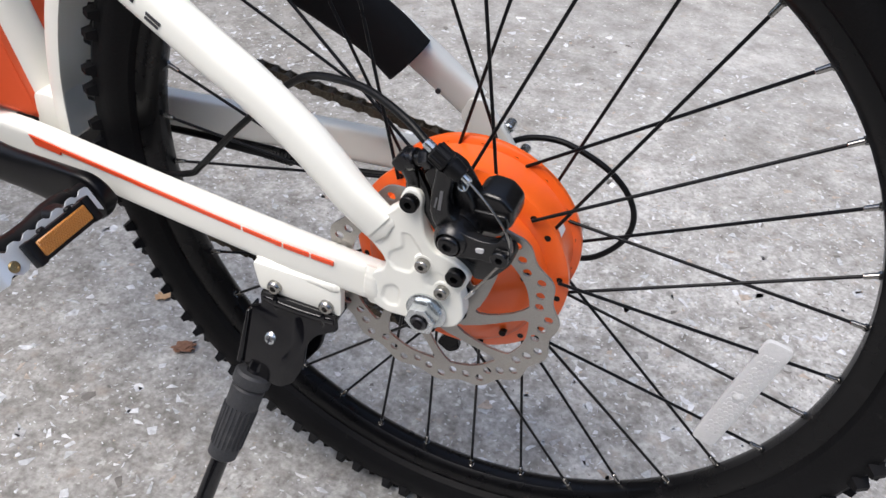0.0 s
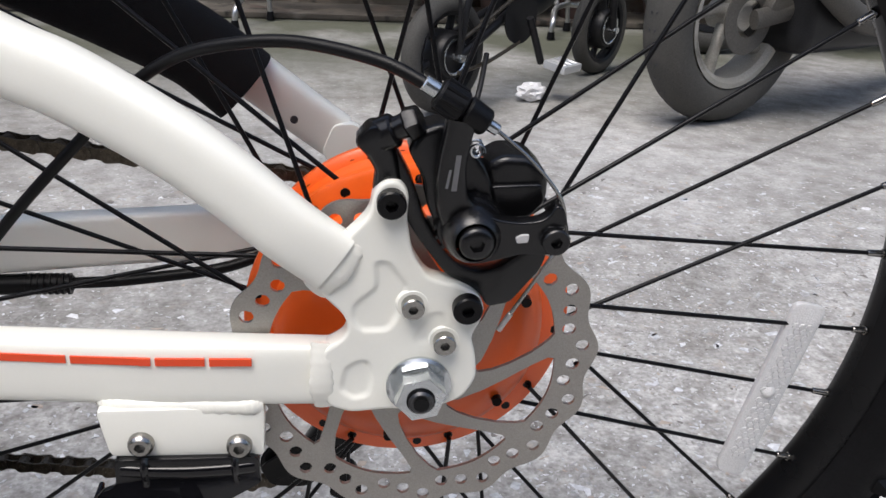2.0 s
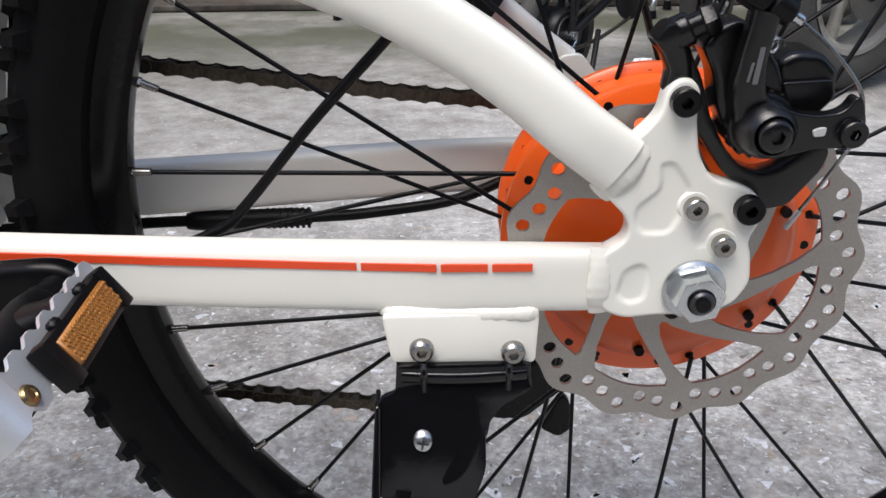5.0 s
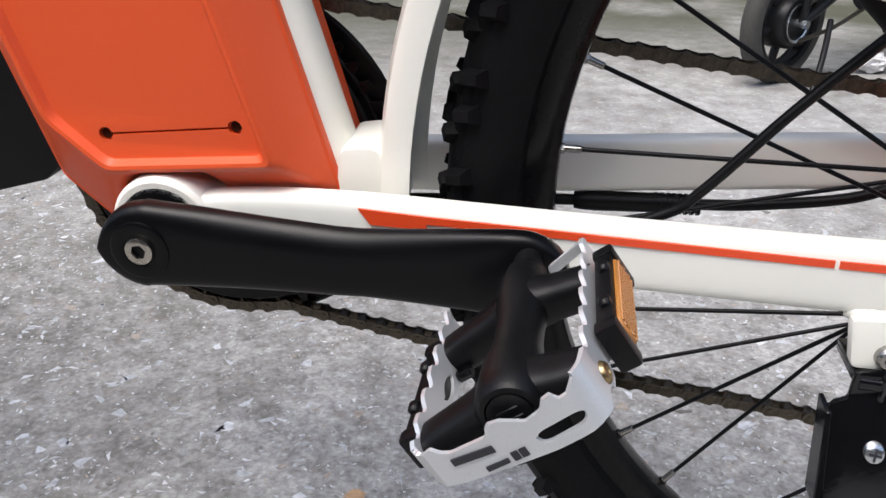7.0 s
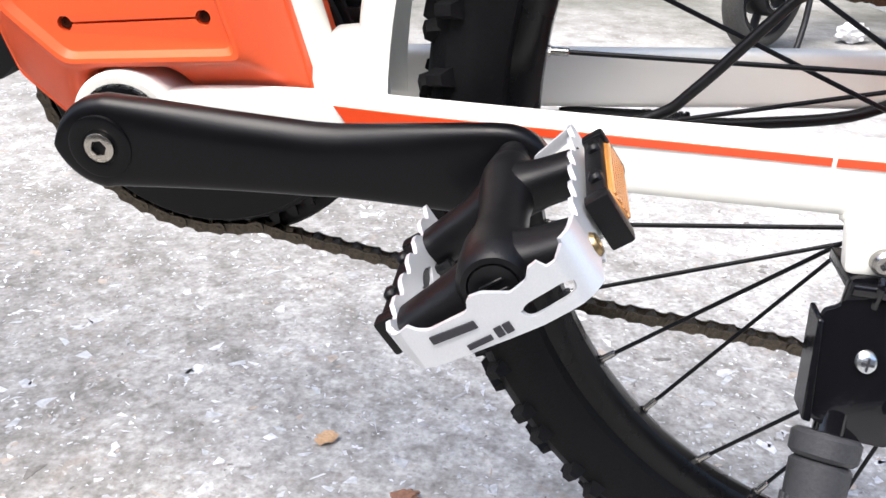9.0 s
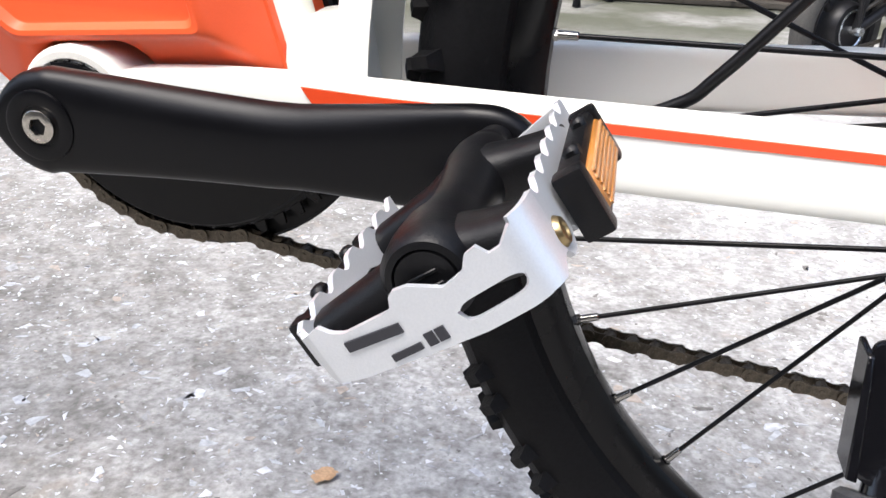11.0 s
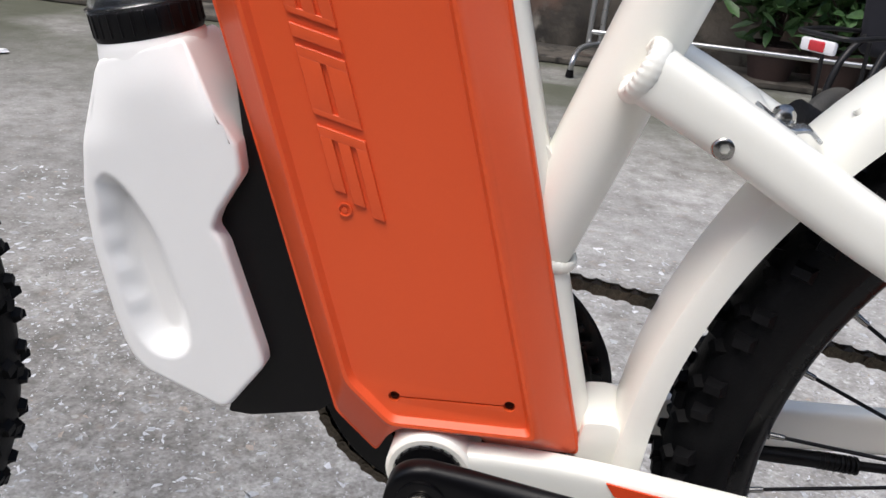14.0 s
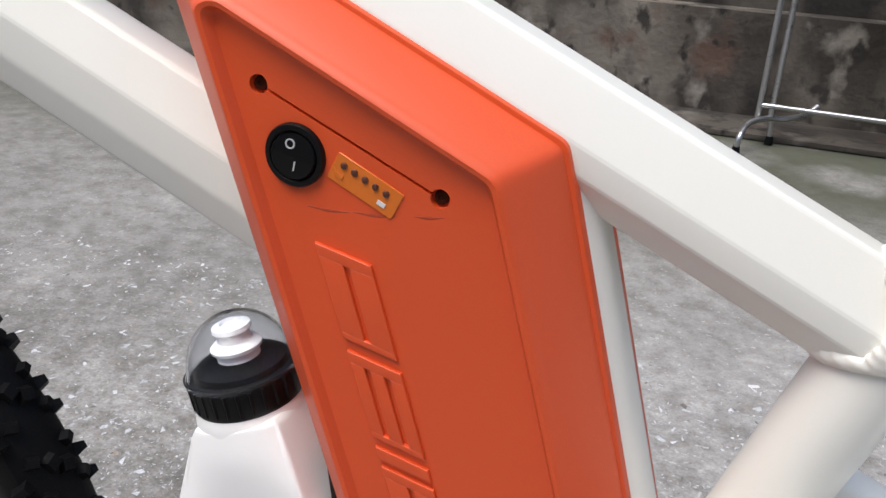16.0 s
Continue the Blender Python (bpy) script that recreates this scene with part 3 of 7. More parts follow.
# spoke reflector
bm = B()
prism(bm, rounded([(0.217, 0.322), (0.237, 0.318), (0.210, 0.200), (0.192, 0.206)], 0.006), -0.0125, -0.0085, 0.0012)
reflector = part("wheel_reflector", bm, PRISM, rear_wheel, "clear prismatic spoke reflector")
bm = B()
rng = random.Random(8)
for i in range(26):
    for j in range(3):
        f = 0.12 + 0.76 * i / 25
        cx = 0.227 + (0.201 - 0.227) * f + (j - 1) * 0.0042 + (0.0021 if i % 2 else 0)
        cz = 0.320 + (0.203 - 0.320) * f - (j - 1) * 0.0008
        if abs(f - 0.5) < 0.06 and j == 1:
            continue
        rod(bm, (cx, -0.0131, cz), (cx, -0.0123, cz), 0.0019, 0.0022, seg=6)
part("prism_pattern", bm, PRISM, rear_wheel, kind="stuff")
bm = B()
lathe(bm, [(0.0001, -0.0150), (0.0025, -0.0145), (0.0042, -0.0128), (0.0042, -0.0120)], (0.2135, 0, 0.262), seg=20)
part("reflector_stud", bm, PRISM, rear_wheel)

# brake disc: a scalloped ring with triplets of holes, eight swept arms and a bolt ring
def disc_rotor():
    bm = B()
    N, M, y0, th = 48, 24, -0.0672, 0.0019
    lead = radians(27.3)
    def outer(a):
        return 0.0849 + 0.0021 * math.cos(16 * (a - lead + 0.03))
    def inner(a):
        return 0.0668 + 0.0008 * math.cos(8 * (a - lead))
    radius_of = (0.0793, 0.0731, 0.0754)
    for s in range(N):
        mid = lead + radians(7.5) * s
        a0, a1 = mid - radians(3.75), mid + radians(3.75)
        border = [(a0 + (a1 - a0) * i / 8, 0) for i in range(8)] + [(a1, i / 4) for i in range(4)]
        border += [(a1 + (a0 - a1) * i / 8, 1) for i in range(8)] + [(a0, 1 - i / 4) for i in range(4)]
        ov = []
        for a, f in border:
            r = inner(a) + (outer(a) - inner(a)) * f
            ov.append(bm.verts.new((AX + r * math.cos(a), y0, AZ + r * math.sin(a))))
        hr = radius_of[s % 3]
        hc = (AX + hr * math.cos(mid), AZ + hr * math.sin(mid))
        iv = []
        for v in ov:
            an = math.atan2(v.co.z - hc[1], v.co.x - hc[0])
            iv.append(bm.verts.new((hc[0] + 0.0032 * math.cos(an), y0, hc[1] + 0.0032 * math.sin(an))))
        for i in range(M):
            j = (i + 1) % M
            bm.faces.new((ov[i], ov[j], iv[j], iv[i]))
    arm = [(0.0250, -46, 0.0140), (0.0310, -36, 0.0090), (0.0370, -25, 0.0060), (0.0450, -15, 0.0043), (0.0550, -6.5, 0.0036), (0.0630, -1.5, 0.0046), (0.0675, 0.0, 0.0075)]
    for s in range(8):
        a0 = radians(45 * s + 6)
        L, R = [], []
        for r, turn, w in arm:
            a = a0 + radians(turn)
            L.append(bm.verts.new((AX + r * math.cos(a + w / r), y0 - 0.0001, AZ + r * math.sin(a + w / r))))
            R.append(bm.verts.new((AX + r * math.cos(a - w / r), y0 - 0.0001, AZ + r * math.sin(a - w / r))))
        for i in range(len(arm) - 1):
            bm.faces.new((L[i], L[i + 1], R[i + 1], R[i]))
    for i in range(60):
        a, b = 2 * math.pi * i / 60, 2 * math.pi * (i + 1) / 60
        bm.faces.new([bm.verts.new((AX + r * math.cos(c), y0 - 0.0002, AZ + r * math.sin(c))) for r, c in ((0.0175, a), (0.0290, a), (0.0290, b), (0.0175, b))])
    bmesh.ops.remove_doubles(bm, verts=bm.verts, dist=1e-5)
    ext = bmesh.ops.extrude_face_region(bm, geom=list(bm.faces))
    bmesh.ops.translate(bm, vec=(0, -th, 0), verts=[v for v in ext["geom"] if isinstance(v, bmesh.types.BMVert)])
    return part("brake_disc", bm, ROTOR, rear_wheel, "drilled steel brake disc with wavy rim", smooth=30)


disc_rotor()
for i in range(6):
    a = radians(60 * i + 25)
    socket_bolt("disc_bolt", AX + 0.022 * math.cos(a), -0.0693, AZ + 0.022 * math.sin(a), 0.0042, 0.0028, BLACK, rear_wheel)

# axle and nut
bm = B()
rod(bm, (0, -0.1035, AZ), (0, 0.112, AZ), 0.0058, seg=20, bevel=0.0012)
axle = part("axle", bm, DARKSTEEL, bicycle, "threaded steel wheel axle with socket end")
bm = B()
for i in range(10):
    lathe(bm, [(0.0056, -0.1025 + i * 0.001), (0.0063, -0.102 + i * 0.001), (0.0056, -0.1015 + i * 0.001)], (0, 0, AZ), seg=20)
rod(bm, (0, -0.1045, AZ), (0, -0.1042, AZ), 0.0034, seg=16)
part("thread", bm, BLACK, axle)
bm = B()
lathe(bm, [(0.0062, -0.0905), (0.0132, -0.0910), (0.0145, -0.0900), (0.0145, -0.0885), (0.0132, -0.0875), (0.0062, -0.0875)], (0, 0, AZ), seg=32)
hexo = [(0.0114 * math.cos(radians(60 * i + 12)), AZ + 0.0114 * math.sin(radians(60 * i + 12))) for i in range(6)]
prism(bm, hexo, -0.1010, -0.0905, 0.0012)
part("axle_nut", bm, ZINC, bicycle, "large zinc-plated flanged axle nut")

# ---- frame tubes ----
CS = [(-0.462, -0.040, 0.319), (-0.43, -0.0405, 0.3225), (-0.37, -0.0435, 0.3238), (-0.25, -0.0575, 0.3242), (-0.12, -0.0725, 0.3262), (-0.028, -0.0785, 0.3267)]
SS = [(-0.390, -0.029, 0.5735), (-0.337, -0.036, 0.5480), (-0.265, -0.047, 0.5100), (-0.1695, -0.0637, 0.4655), (-0.137, -0.0705, 0.4530), (-0.1025, -0.0760, 0.4340), (-0.0785, -0.0795, 0.4170), (-0.0560, -0.0830, 0.3983), (-0.0365, -0.0840, 0.3835)]


def flip(pts):
    return [(x, -y, z) for x, y, z in pts]


for pts, side in ((CS, "near"), (flip(CS), "far")):
    bm = B()
    sweep(bm, pts, [0.0145, 0.0150, 0.0158, 0.0162, 0.0162, 0.0156], [0.009, 0.009, 0.0088, 0.0088, 0.0085, 0.007], seg=36, power=4.6, steps=8)
    part("chainstay", bm, WHITE, bicycle, "cream-white square-section chainstay" + (" with a red-orange stripe" if side == "near" else ""))
for pts in (SS, flip(SS)):
    bm = B()
    sweep(bm, pts, [0.0155, 0.0155, 0.0155, 0.0145, 0.0142, 0.0138, 0.0136, 0.0138, 0.0140], [0.0135, 0.0135, 0.0130, 0.0125, 0.0120, 0.0115, 0.0110, 0.0095, 0.0075], seg=28, power=2.9, steps=8)
    part("seat_stay", bm, WHITE, bicycle, "cream-white curved seat stay")

# stripe decals lie on the chainstay's outer face
def cs_face(x):
    p = CS
    for a, b in zip(p, p[1:]):
        if a[0] <= x <= b[0]:
            f = (x - a[0]) / (b[0] - a[0])
            return a[1] + (b[1] - a[1]) * f - 0.0089 + 0.0003 * f
    return -0.087


def decal(x0, x1, zt0, zb0, zt1, zb1, skew, mat, name, parent):
    bm = B()
    n = 24
    top, bot = [], []
    for i in range(n + 1):
        f = i / n
        xt, xb = x0 + (x1 - x0) * f, x0 + skew + (x1 - x0 - skew) * f
        top.append((xt, cs_face(xt) - 0.0008, zt0 + (zt1 - zt0) * f))
        bot.append((xb, cs_face(xb) - 0.0008, zb0 + (zb1 - zb0) * f))
    ring_loft(bm, [top, bot], close=False, caps=False)
    ext = bmesh.ops.extrude_face_region(bm, geom=list(bm.faces))
    bmesh.ops.translate(bm, vec=(0, 0.0012, 0), verts=[v for v in ext["geom"] if isinstance(v, bmesh.types.BMVert)])
    return part(name, bm, mat, parent, "red-orange stripe decal")


decal(-0.3675, -0.333, 0.3365, 0.3285, 0.3358, 0.3290, 0.006, STRIPE, "stripe", bicycle)
decal(-0.333, -0.1515, 0.3358, 0.3320, 0.3362, 0.3326, 0.0, STRIPE, "stripe", bicycle)
decal(-0.1495, -0.1155, 0.3362, 0.3326, 0.3366, 0.3330, 0.0, STRIPE, "stripe", bicycle)
decal(-0.1135, -0.0925, 0.3366, 0.3330, 0.3369, 0.3333, 0.0, STRIPE, "stripe", bicycle)
decal(-0.0905, -0.0725, 0.3369, 0.3333, 0.3372, 0.3337, 0.0, STRIPE, "stripe", bicycle)

# dropouts
DROP = [(-0.042, 0.3425), (-0.041, 0.314), (-0.030, 0.3095), (-0.014, 0.311), (0.0, 0.3105), (0.012, 0.3125), (0.0205, 0.3165), (0.0262, 0.327), (0.0245, 0.341), (0.0220, 0.3480), (0.0262, 0.356), (0.0275, 0.363), (0.0235, 0.3695), (0.0165, 0.3735), (0.0090, 0.3752), (0.0020, 0.3775), (-0.0045, 0.3880), (-0.0075, 0.4050), (-0.0065, 0.4150), (-0.0105, 0.4205), (-0.0165, 0.4208), (-0.0210, 0.4160), (-0.0225, 0.406), (-0.0275, 0.4000), (-0.0380, 0.3900), (-0.0450, 0.3725), (-0.0330, 0.3600), (-0.0310, 0.3540), (-0.0330, 0.3478)]
POCKETS = [(rounded([(-0.0196, 0.3729), (-0.0206, 0.3850), (-0.0142, 0.3857), (-0.0055, 0.3733), (-0.0094, 0.3592), (-0.0134, 0.3518), (-0.0253, 0.3514), (-0.0298, 0.3570), (-0.0294, 0.3651)], 0.003, 3), 0.0017),
           (rounded([(-0.0324, 0.3342), (-0.0252, 0.3379), (-0.0211, 0.3358), (-0.0199, 0.3271), (-0.0214, 0.3185), (-0.0290, 0.3164), (-0.0350, 0.3216)], 0.003, 3), 0.0017),
           (rounded([(0.0028, 0.3602), (0.0090, 0.3614), (0.0119, 0.3562), (0.0069, 0.3462), (-0.0011, 0.3444), (-0.0032, 0.3492)], 0.003, 3), 0.0011)]


def pressed(x, z):
    return sum(0.75 * d * ease((edge_distance((x, z), poly) + 0.0008) / 0.0030) for poly, d in POCKETS)


dropout = part("dropout", relief(rounded(DROP, 0.004, 3), -0.0875, -0.076, 0.0018, 3, 0.0009, pressed), WHITE, bicycle, "cream-white forged dropout with pockets and bolt bosses", smooth=50)
for x, z, r in ((-0.0039, 0.3648, 0.0078), (0.0104, 0.3468, 0.0078)):
    bm = B()
    rod(bm, (x, -0.0878, z), (x, -0.084, z), r - 0.0008, r, seg=28, bevel=0.0006)
    part("boss", bm, WHITE, dropout)
bm = B()
prism(bm, rounded([(-0.0450, 0.3760), (-0.0380, 0.3930), (-0.0250, 0.3940), (-0.0080, 0.3720), (0.0120, 0.3450), (0.0200, 0.3200), (0.0, 0.3105), (-0.0300, 0.3100), (-0.0420, 0.3425), (-0.0310, 0.3540)], 0.004, 3), 0.074, 0.0815, 0.0016)
part("dropout", bm, WHITE, bicycle, "cream-white dropout on the drive side")


def weld(name, pts, r, parent, ripple=26, ref=(0, 1, 0)):
    """A rippled fillet bead along pts."""
    path = smooth_path(pts, 10)
    bm = B()
    wide, tall = r if isinstance(r, list) else (r, r)
    wob = [1 + 0.05 * math.sin(i * 1.6) + 0.07 * math.sin(i * 0.37 + 1) for i in range(len(path))]
    sweep(bm, path, [wide * q for q in wob], [tall * q for q in wob], seg=12, steps=1, ref=ref)
    return part(name, bm, WELD, parent, "rippled weld bead under cream paint", smooth=70)


weld("weld_bead", [(-0.0415, -0.0840, 0.3445), (-0.0425, -0.0868, 0.335), (-0.0425, -0.0868, 0.322), (-0.0410, -0.0840, 0.312)], [0.0016, 0.0052], bicycle, ref=(1, 0, 0))
weld("weld_bead", [(-0.0270, -0.0845, 0.3955), (-0.0305, -0.0875, 0.3890), (-0.0360, -0.0886, 0.3810), (-0.0415, -0.0875, 0.3745), (-0.0450, -0.0835, 0.3705)], [0.0058, 0.0017], bicycle, ref=(0, 1, 0))

for x, y, z, r, m in ((-0.0039, -0.0878, 0.3648, 0.0049, STEEL), (0.0104, -0.0878, 0.3468, 0.0049, STEEL)):
    socket_bolt("dropout_bolt", x, y, z, r, 0.005, m, bicycle, dome=False, label="small stainless socket bolt")

# bottom bracket, seat tube, battery tube, top tube, down tube
bm = B()
rod(bm, (BX, -0.050, BZ), (BX, 0.040, BZ), 0.0275, seg=48, bevel=0.002)
part("bottom_bracket_shell", bm, WHITE, bicycle, "cream-white bottom bracket shell with yellowed rim")
bm = B()
lathe(bm, [(0.0215, -0.0498), (0.0215, -0.0506), (0.0222, -0.0512), (0.0252, -0.0512), (0.0262, -0.0504), (0.0264, -0.0496)], (BX, 0, BZ), seg=48)
part("shell_rim", bm, YELLOWED, bicycle, "yellowed rim of the bottom bracket shell")
bm = B()
lathe(bm, [(0.021, -0.0512), (0.021, -0.0535), (0.015, -0.054), (0.015, -0.058), (0.012, -0.058)], (BX, 0, BZ), seg=40)
for i in range(20):
    a = radians(18 * i)
    block(bm, (0.0022, 0.0022, 0.0022), pose(BX + 0.0208 * math.cos(a), -0.0522, BZ + 0.0208 * math.sin(a), 0, -18 * i, 0), 0.0002, 1)
part("bearing_cup", bm, BLACKPLASTIC, bicycle, "black splined bearing cup")
bm = B()
sweep(bm, [(-0.5070, 0, 0.714), (-0.4985, 0, 0.6866), (-0.4500, 0, 0.517), (-0.3995, 0, 0.34)], 0.0215, 0.0212, seg=32, power=2.6, steps=4)
part("battery_tube", bm, WHITE, bicycle, "cream-white upright tube carrying the battery")
bm = B()
sweep(bm, [(-0.4305, 0, 0.4475), (-0.384, 0, 0.590), (-0.3427, 0, 0.716)], 0.0208, seg=40, steps=6)
part("seat_tube", bm, WHITE, bicycle, "cream-white round seat tube")
TOPSEC = rounded([(-0.0085, 0.0245), (-0.0205, 0.0010), (-0.0205, -0.0105), (-0.0100, -0.0245), (0.0100, -0.0245), (0.0205, -0.0105), (0.0205, 0.0010), (0.0085, 0.0245)], 0.0022, 3)
bm = B()
beam(bm, [(-0.355, 0, 0.6645), (-0.4562, 0, 0.7117), (-0.60, 0, 0.7788), (-0.86, 0, 0.9002)], TOPSEC)
part("top_tube", bm, WHITE, bicycle, "cream-white eight-sided top tube", smooth=8)
DOWNSEC = rounded([(-0.0095, 0.0305), (-0.0210, 0.0090), (-0.0210, -0.0110), (-0.0140, -0.0305), (0.0140, -0.0305), (0.0210, -0.0110), (0.0210, 0.0090), (0.0095, 0.0305)], 0.0026, 3)
bm = B()
beam(bm, [(-0.490, 0, 0.6130), (-0.60, 0, 0.6630), (-0.70, 0, 0.7085), (-0.90, 0, 0.7995)], DOWNSEC)
part("down_tube", bm, WHITE, bicycle, "cream-white down tube running forward", smooth=8)
bm = B()
sweep(bm, [(-0.845, 0, 0.69), (-0.905, 0, 0.87), (-0.93, 0, 0.945)], 0.025, seg=32, steps=3)
part("head_tube", bm, WHITE, bicycle, "cream-white head tube")

# big weld beads: top tube on seat tube, seat stays on seat tube, seat tube foot
def ring_weld(name, centre, axis, r_u, r_v, bead, u, parent, ripples=34, saddle=0.0):
    """A rippled bead round a tube's foot; saddle is the radius of the round tube that it stands on."""
    axis, u = Vector(axis).normalized(), Vector(u).normalized()
    v = axis.cross(u)
    c = Vector(centre)
    n = ripples * 5
    rings = []
    for i in range(n + 1):
        a = 2 * math.pi * i / n
        e = u * math.cos(a) * r_u + v * math.sin(a) * r_v
        d = e.normalized()
        back = axis * (math.sqrt(max(0.0, saddle ** 2 - min(saddle * 0.98, abs(e.dot(u))) ** 2)) if saddle else 0.0)
        rr = bead * (1 + 0.025 * math.sin(2 * math.pi * i / 5))
        sh = axis * bead * 0.06 * math.sin(2 * math.pi * i / 5 + 1.2)
        rings.append([c + e + back + sh + (d * math.cos(b) * 0.75 + axis * math.sin(b) * 1.25) * rr for b in (2 * math.pi * k / 12 for k in range(12))])
    bm = B()
    ring_loft(bm, rings)
    return part(name, bm, WELD, parent, "rippled weld bead under cream paint", smooth=70)


ring_weld("weld_bead", (-0.3585, 0, 0.6662), (-0.906, 0, 0.423), 0.0222, 0.0235, 0.0050, (0, 1, 0), bicycle, ripples=34, saddle=0.0208)
ring_weld("weld_bead", (-0.4250, 0, 0.4555), (0.28, 0, 0.96), 0.0205, 0.0205, 0.0030, (0, 1, 0), bicycle)
for s in (-1, 1):
    ring_weld("weld_bead", (-0.3872, s * 0.0294, 0.5721), (-0.90, 0, 0.43), 0.0126, 0.0146, 0.0045, (0, 1, 0), bicycle, ripples=26)

# gusset where seat tube and battery tube meet, and lug block by the chainstays
bm = B()
prism(bm, rounded([(-0.447, 0.535), (-0.432, 0.5240), (-0.416, 0.505), (-0.416, 0.46), (-0.432, 0.46)], 0.006), -0.011, 0.011, 0.004)
part("gusset", bm, WHITE, bicycle)
bm = B()
prism(bm, rounded([(-0.384, 0.355), (-0.3700, 0.3570), (-0.3630, 0.3560), (-0.358, 0.347), (-0.353, 0.316), (-0.388, 0.316)], 0.004), -0.024, 0.024, 0.003)
part("stay_bridge", bm, WHITE, bicycle, "cream-white forged bridge behind the bottom bracket")

# bridge between the seat stays, with clip bolt and cable stop
bm = B()
rod(bm, (-0.325, -0.036, 0.548), (-0.325, 0.036, 0.548), 0.010, seg=20)
part("stay_bridge", bm, WHITE, bicycle)
socket_bolt("rack_bolt", -0.3451, -0.0455, 0.5435, 0.0062, 0.004, STEEL, bicycle, label="stainless socket bolt in the seat stay")
bm = B()
lathe(bm, [(0.0001, -0.006), (0.0035, -0.0055), (0.0058, -0.003), (0.0062, 0.0)], (0, 0, 0), seg=24)
bm.transform(pose(-0.3140, -0.016, 0.5545, -70, 0, 0))
part("dome_nut", bm, STEEL, bicycle, "domed stainless nut on the mudguard clip")
bm = B()
sweep(bm, [(-0.3290, -0.026, 0.5610), (-0.3200, -0.025, 0.5555), (-0.3110, -0.024, 0.5515), (-0.3030, -0.023, 0.5520), (-0.2965, -0.022, 0.5470)], 0.0013, 0.0068, seg=10, power=4, steps=4)
part("mudguard_clip", bm, ZINC, bicycle, "bent zinc-plated mudguard clip")

# mudguard: a U-shaped strip round the front of the rear wheel
bm = B()
prof = [(0.3465, -0.0300), (0.356, -0.0297), (0.3615, -0.0265), (0.3645, -0.017), (0.3655, 0), (0.3645, 0.017), (0.3615, 0.0265), (0.356, 0.0297), (0.3465, 0.0300),
        (0.3465, 0.0285), (0.3555, 0.0280), (0.3602, 0.0250), (0.3628, 0.0162), (0.3637, 0), (0.3628, -0.0162), (0.3602, -0.0250), (0.3555, -0.0280), (0.3465, -0.0285), (0.3465, -0.0300)]
lathe(bm, prof, (AX, 0, AZ), seg=40, start=95, end=181)
mudguard = part("mudguard", bm, WHITE, bicycle, "cream-white mudguard hugging the rear tyre")
for a, y in ((139.5, -0.013), (136.0, -0.013)):
    bm = B()
    c, s = math.cos(radians(a)), math.sin(radians(a))
    rod(bm, (AX + 0.362 * c, y, AZ + 0.362 * s), (AX + 0.3675 * c, y, AZ + 0.3675 * s), 0.0045, 0.003, seg=14)
    part("rivet", bm, WHITE, mudguard, "painted rivet head")

# ---- battery ----
OUT = [(-0.3825, 0.3310), (-0.4400, 0.3275)] + arc(BX, BZ, 0.0300, 22, 150, 9) + [(-0.5105, 0.3065), (-0.5390, 0.3330), (-0.6830, 0.8080), (-0.6760, 0.8155), (-0.4945, 0.7300)]
PAN = [(-0.4165, 0.3575), (-0.4980, 0.3515), (-0.5235, 0.3745), (-0.6412, 0.7690), (-0.6365, 0.7706), (-0.5195, 0.7155)]


def offset_outline(pts, d):
    """The outline with each side moved inwards by d."""
    k = len(pts)
    c = Vector((sum(p[0] for p in pts) / k, sum(p[1] for p in pts) / k))
    lines = []
    for i in range(k):
        a, b = Vector(pts[i]), Vector(pts[(i + 1) % k])
        t = (b - a).normalized()
        nn = Vector((-t.y, t.x))
        if nn.dot(c - a) < 0:
            nn = -nn
        lines.append((a + nn * d, t))
    out = []
    for i in range(k):
        (p, t), (q, u) = lines[i - 1], lines[i]
        den = t.x * u.y - t.y * u.x
        f = ((q.x - p.x) * u.y - (q.y - p.y) * u.x) / den
        out.append(tuple(p + t * f))
    return out


def spaced(run, n):
    """n points evenly along an open run, without its last one."""
    p = [Vector(q) for q in run]
    ln = [(b - a).length for a, b in zip(p, p[1:])]
    tot, out = sum(ln), []
    for i in range(n):
        s = tot * i / n
        for a, b, l in zip(p, p[1:], ln):
            if s <= l or b is p[-1]:
                out.append(a.lerp(b, min(1.0, s / l if l else 0)))
                break
            s -= l
    return out


def eased_ring(runs, counts, passes):
    """Runs of an outline sampled by fixed counts, its corners eased."""
    ring = [q for run, n in zip(runs, counts) for q in spaced(run, n)]
    k = len(ring)
    for _ in range(passes):
        ring = [ring[i] * 0.5 + (ring[i - 1] + ring[(i + 1) % k]) * 0.25 for i in range(k)]
    return [tuple(q) for q in ring]


SLOTS = [((-0.4980, 0.3653), (-0.4296, 0.3715), 0.0036, 0.0006), ((-0.6200, 0.7420), (-0.5394, 0.7060), 0.0042, 0.0007)]


def dumbbell(p, q, r, w):
    """Two round holes joined by a groove of half width w, as one outline."""
    p, q = Vector(p), Vector(q)
    d = (q - p).normalized()
    base = math.atan2(d.y, d.x)
    gap = math.asin(w / r)
    out = []
    for c, turn in ((p, 0.0), (q, math.pi)):
        for i in range(25):
            a = base + turn + gap + (2 * math.pi - 2 * gap) * i / 24
            out.append((c.x + r * math.cos(a), c.y + r * math.sin(a)))
    return out


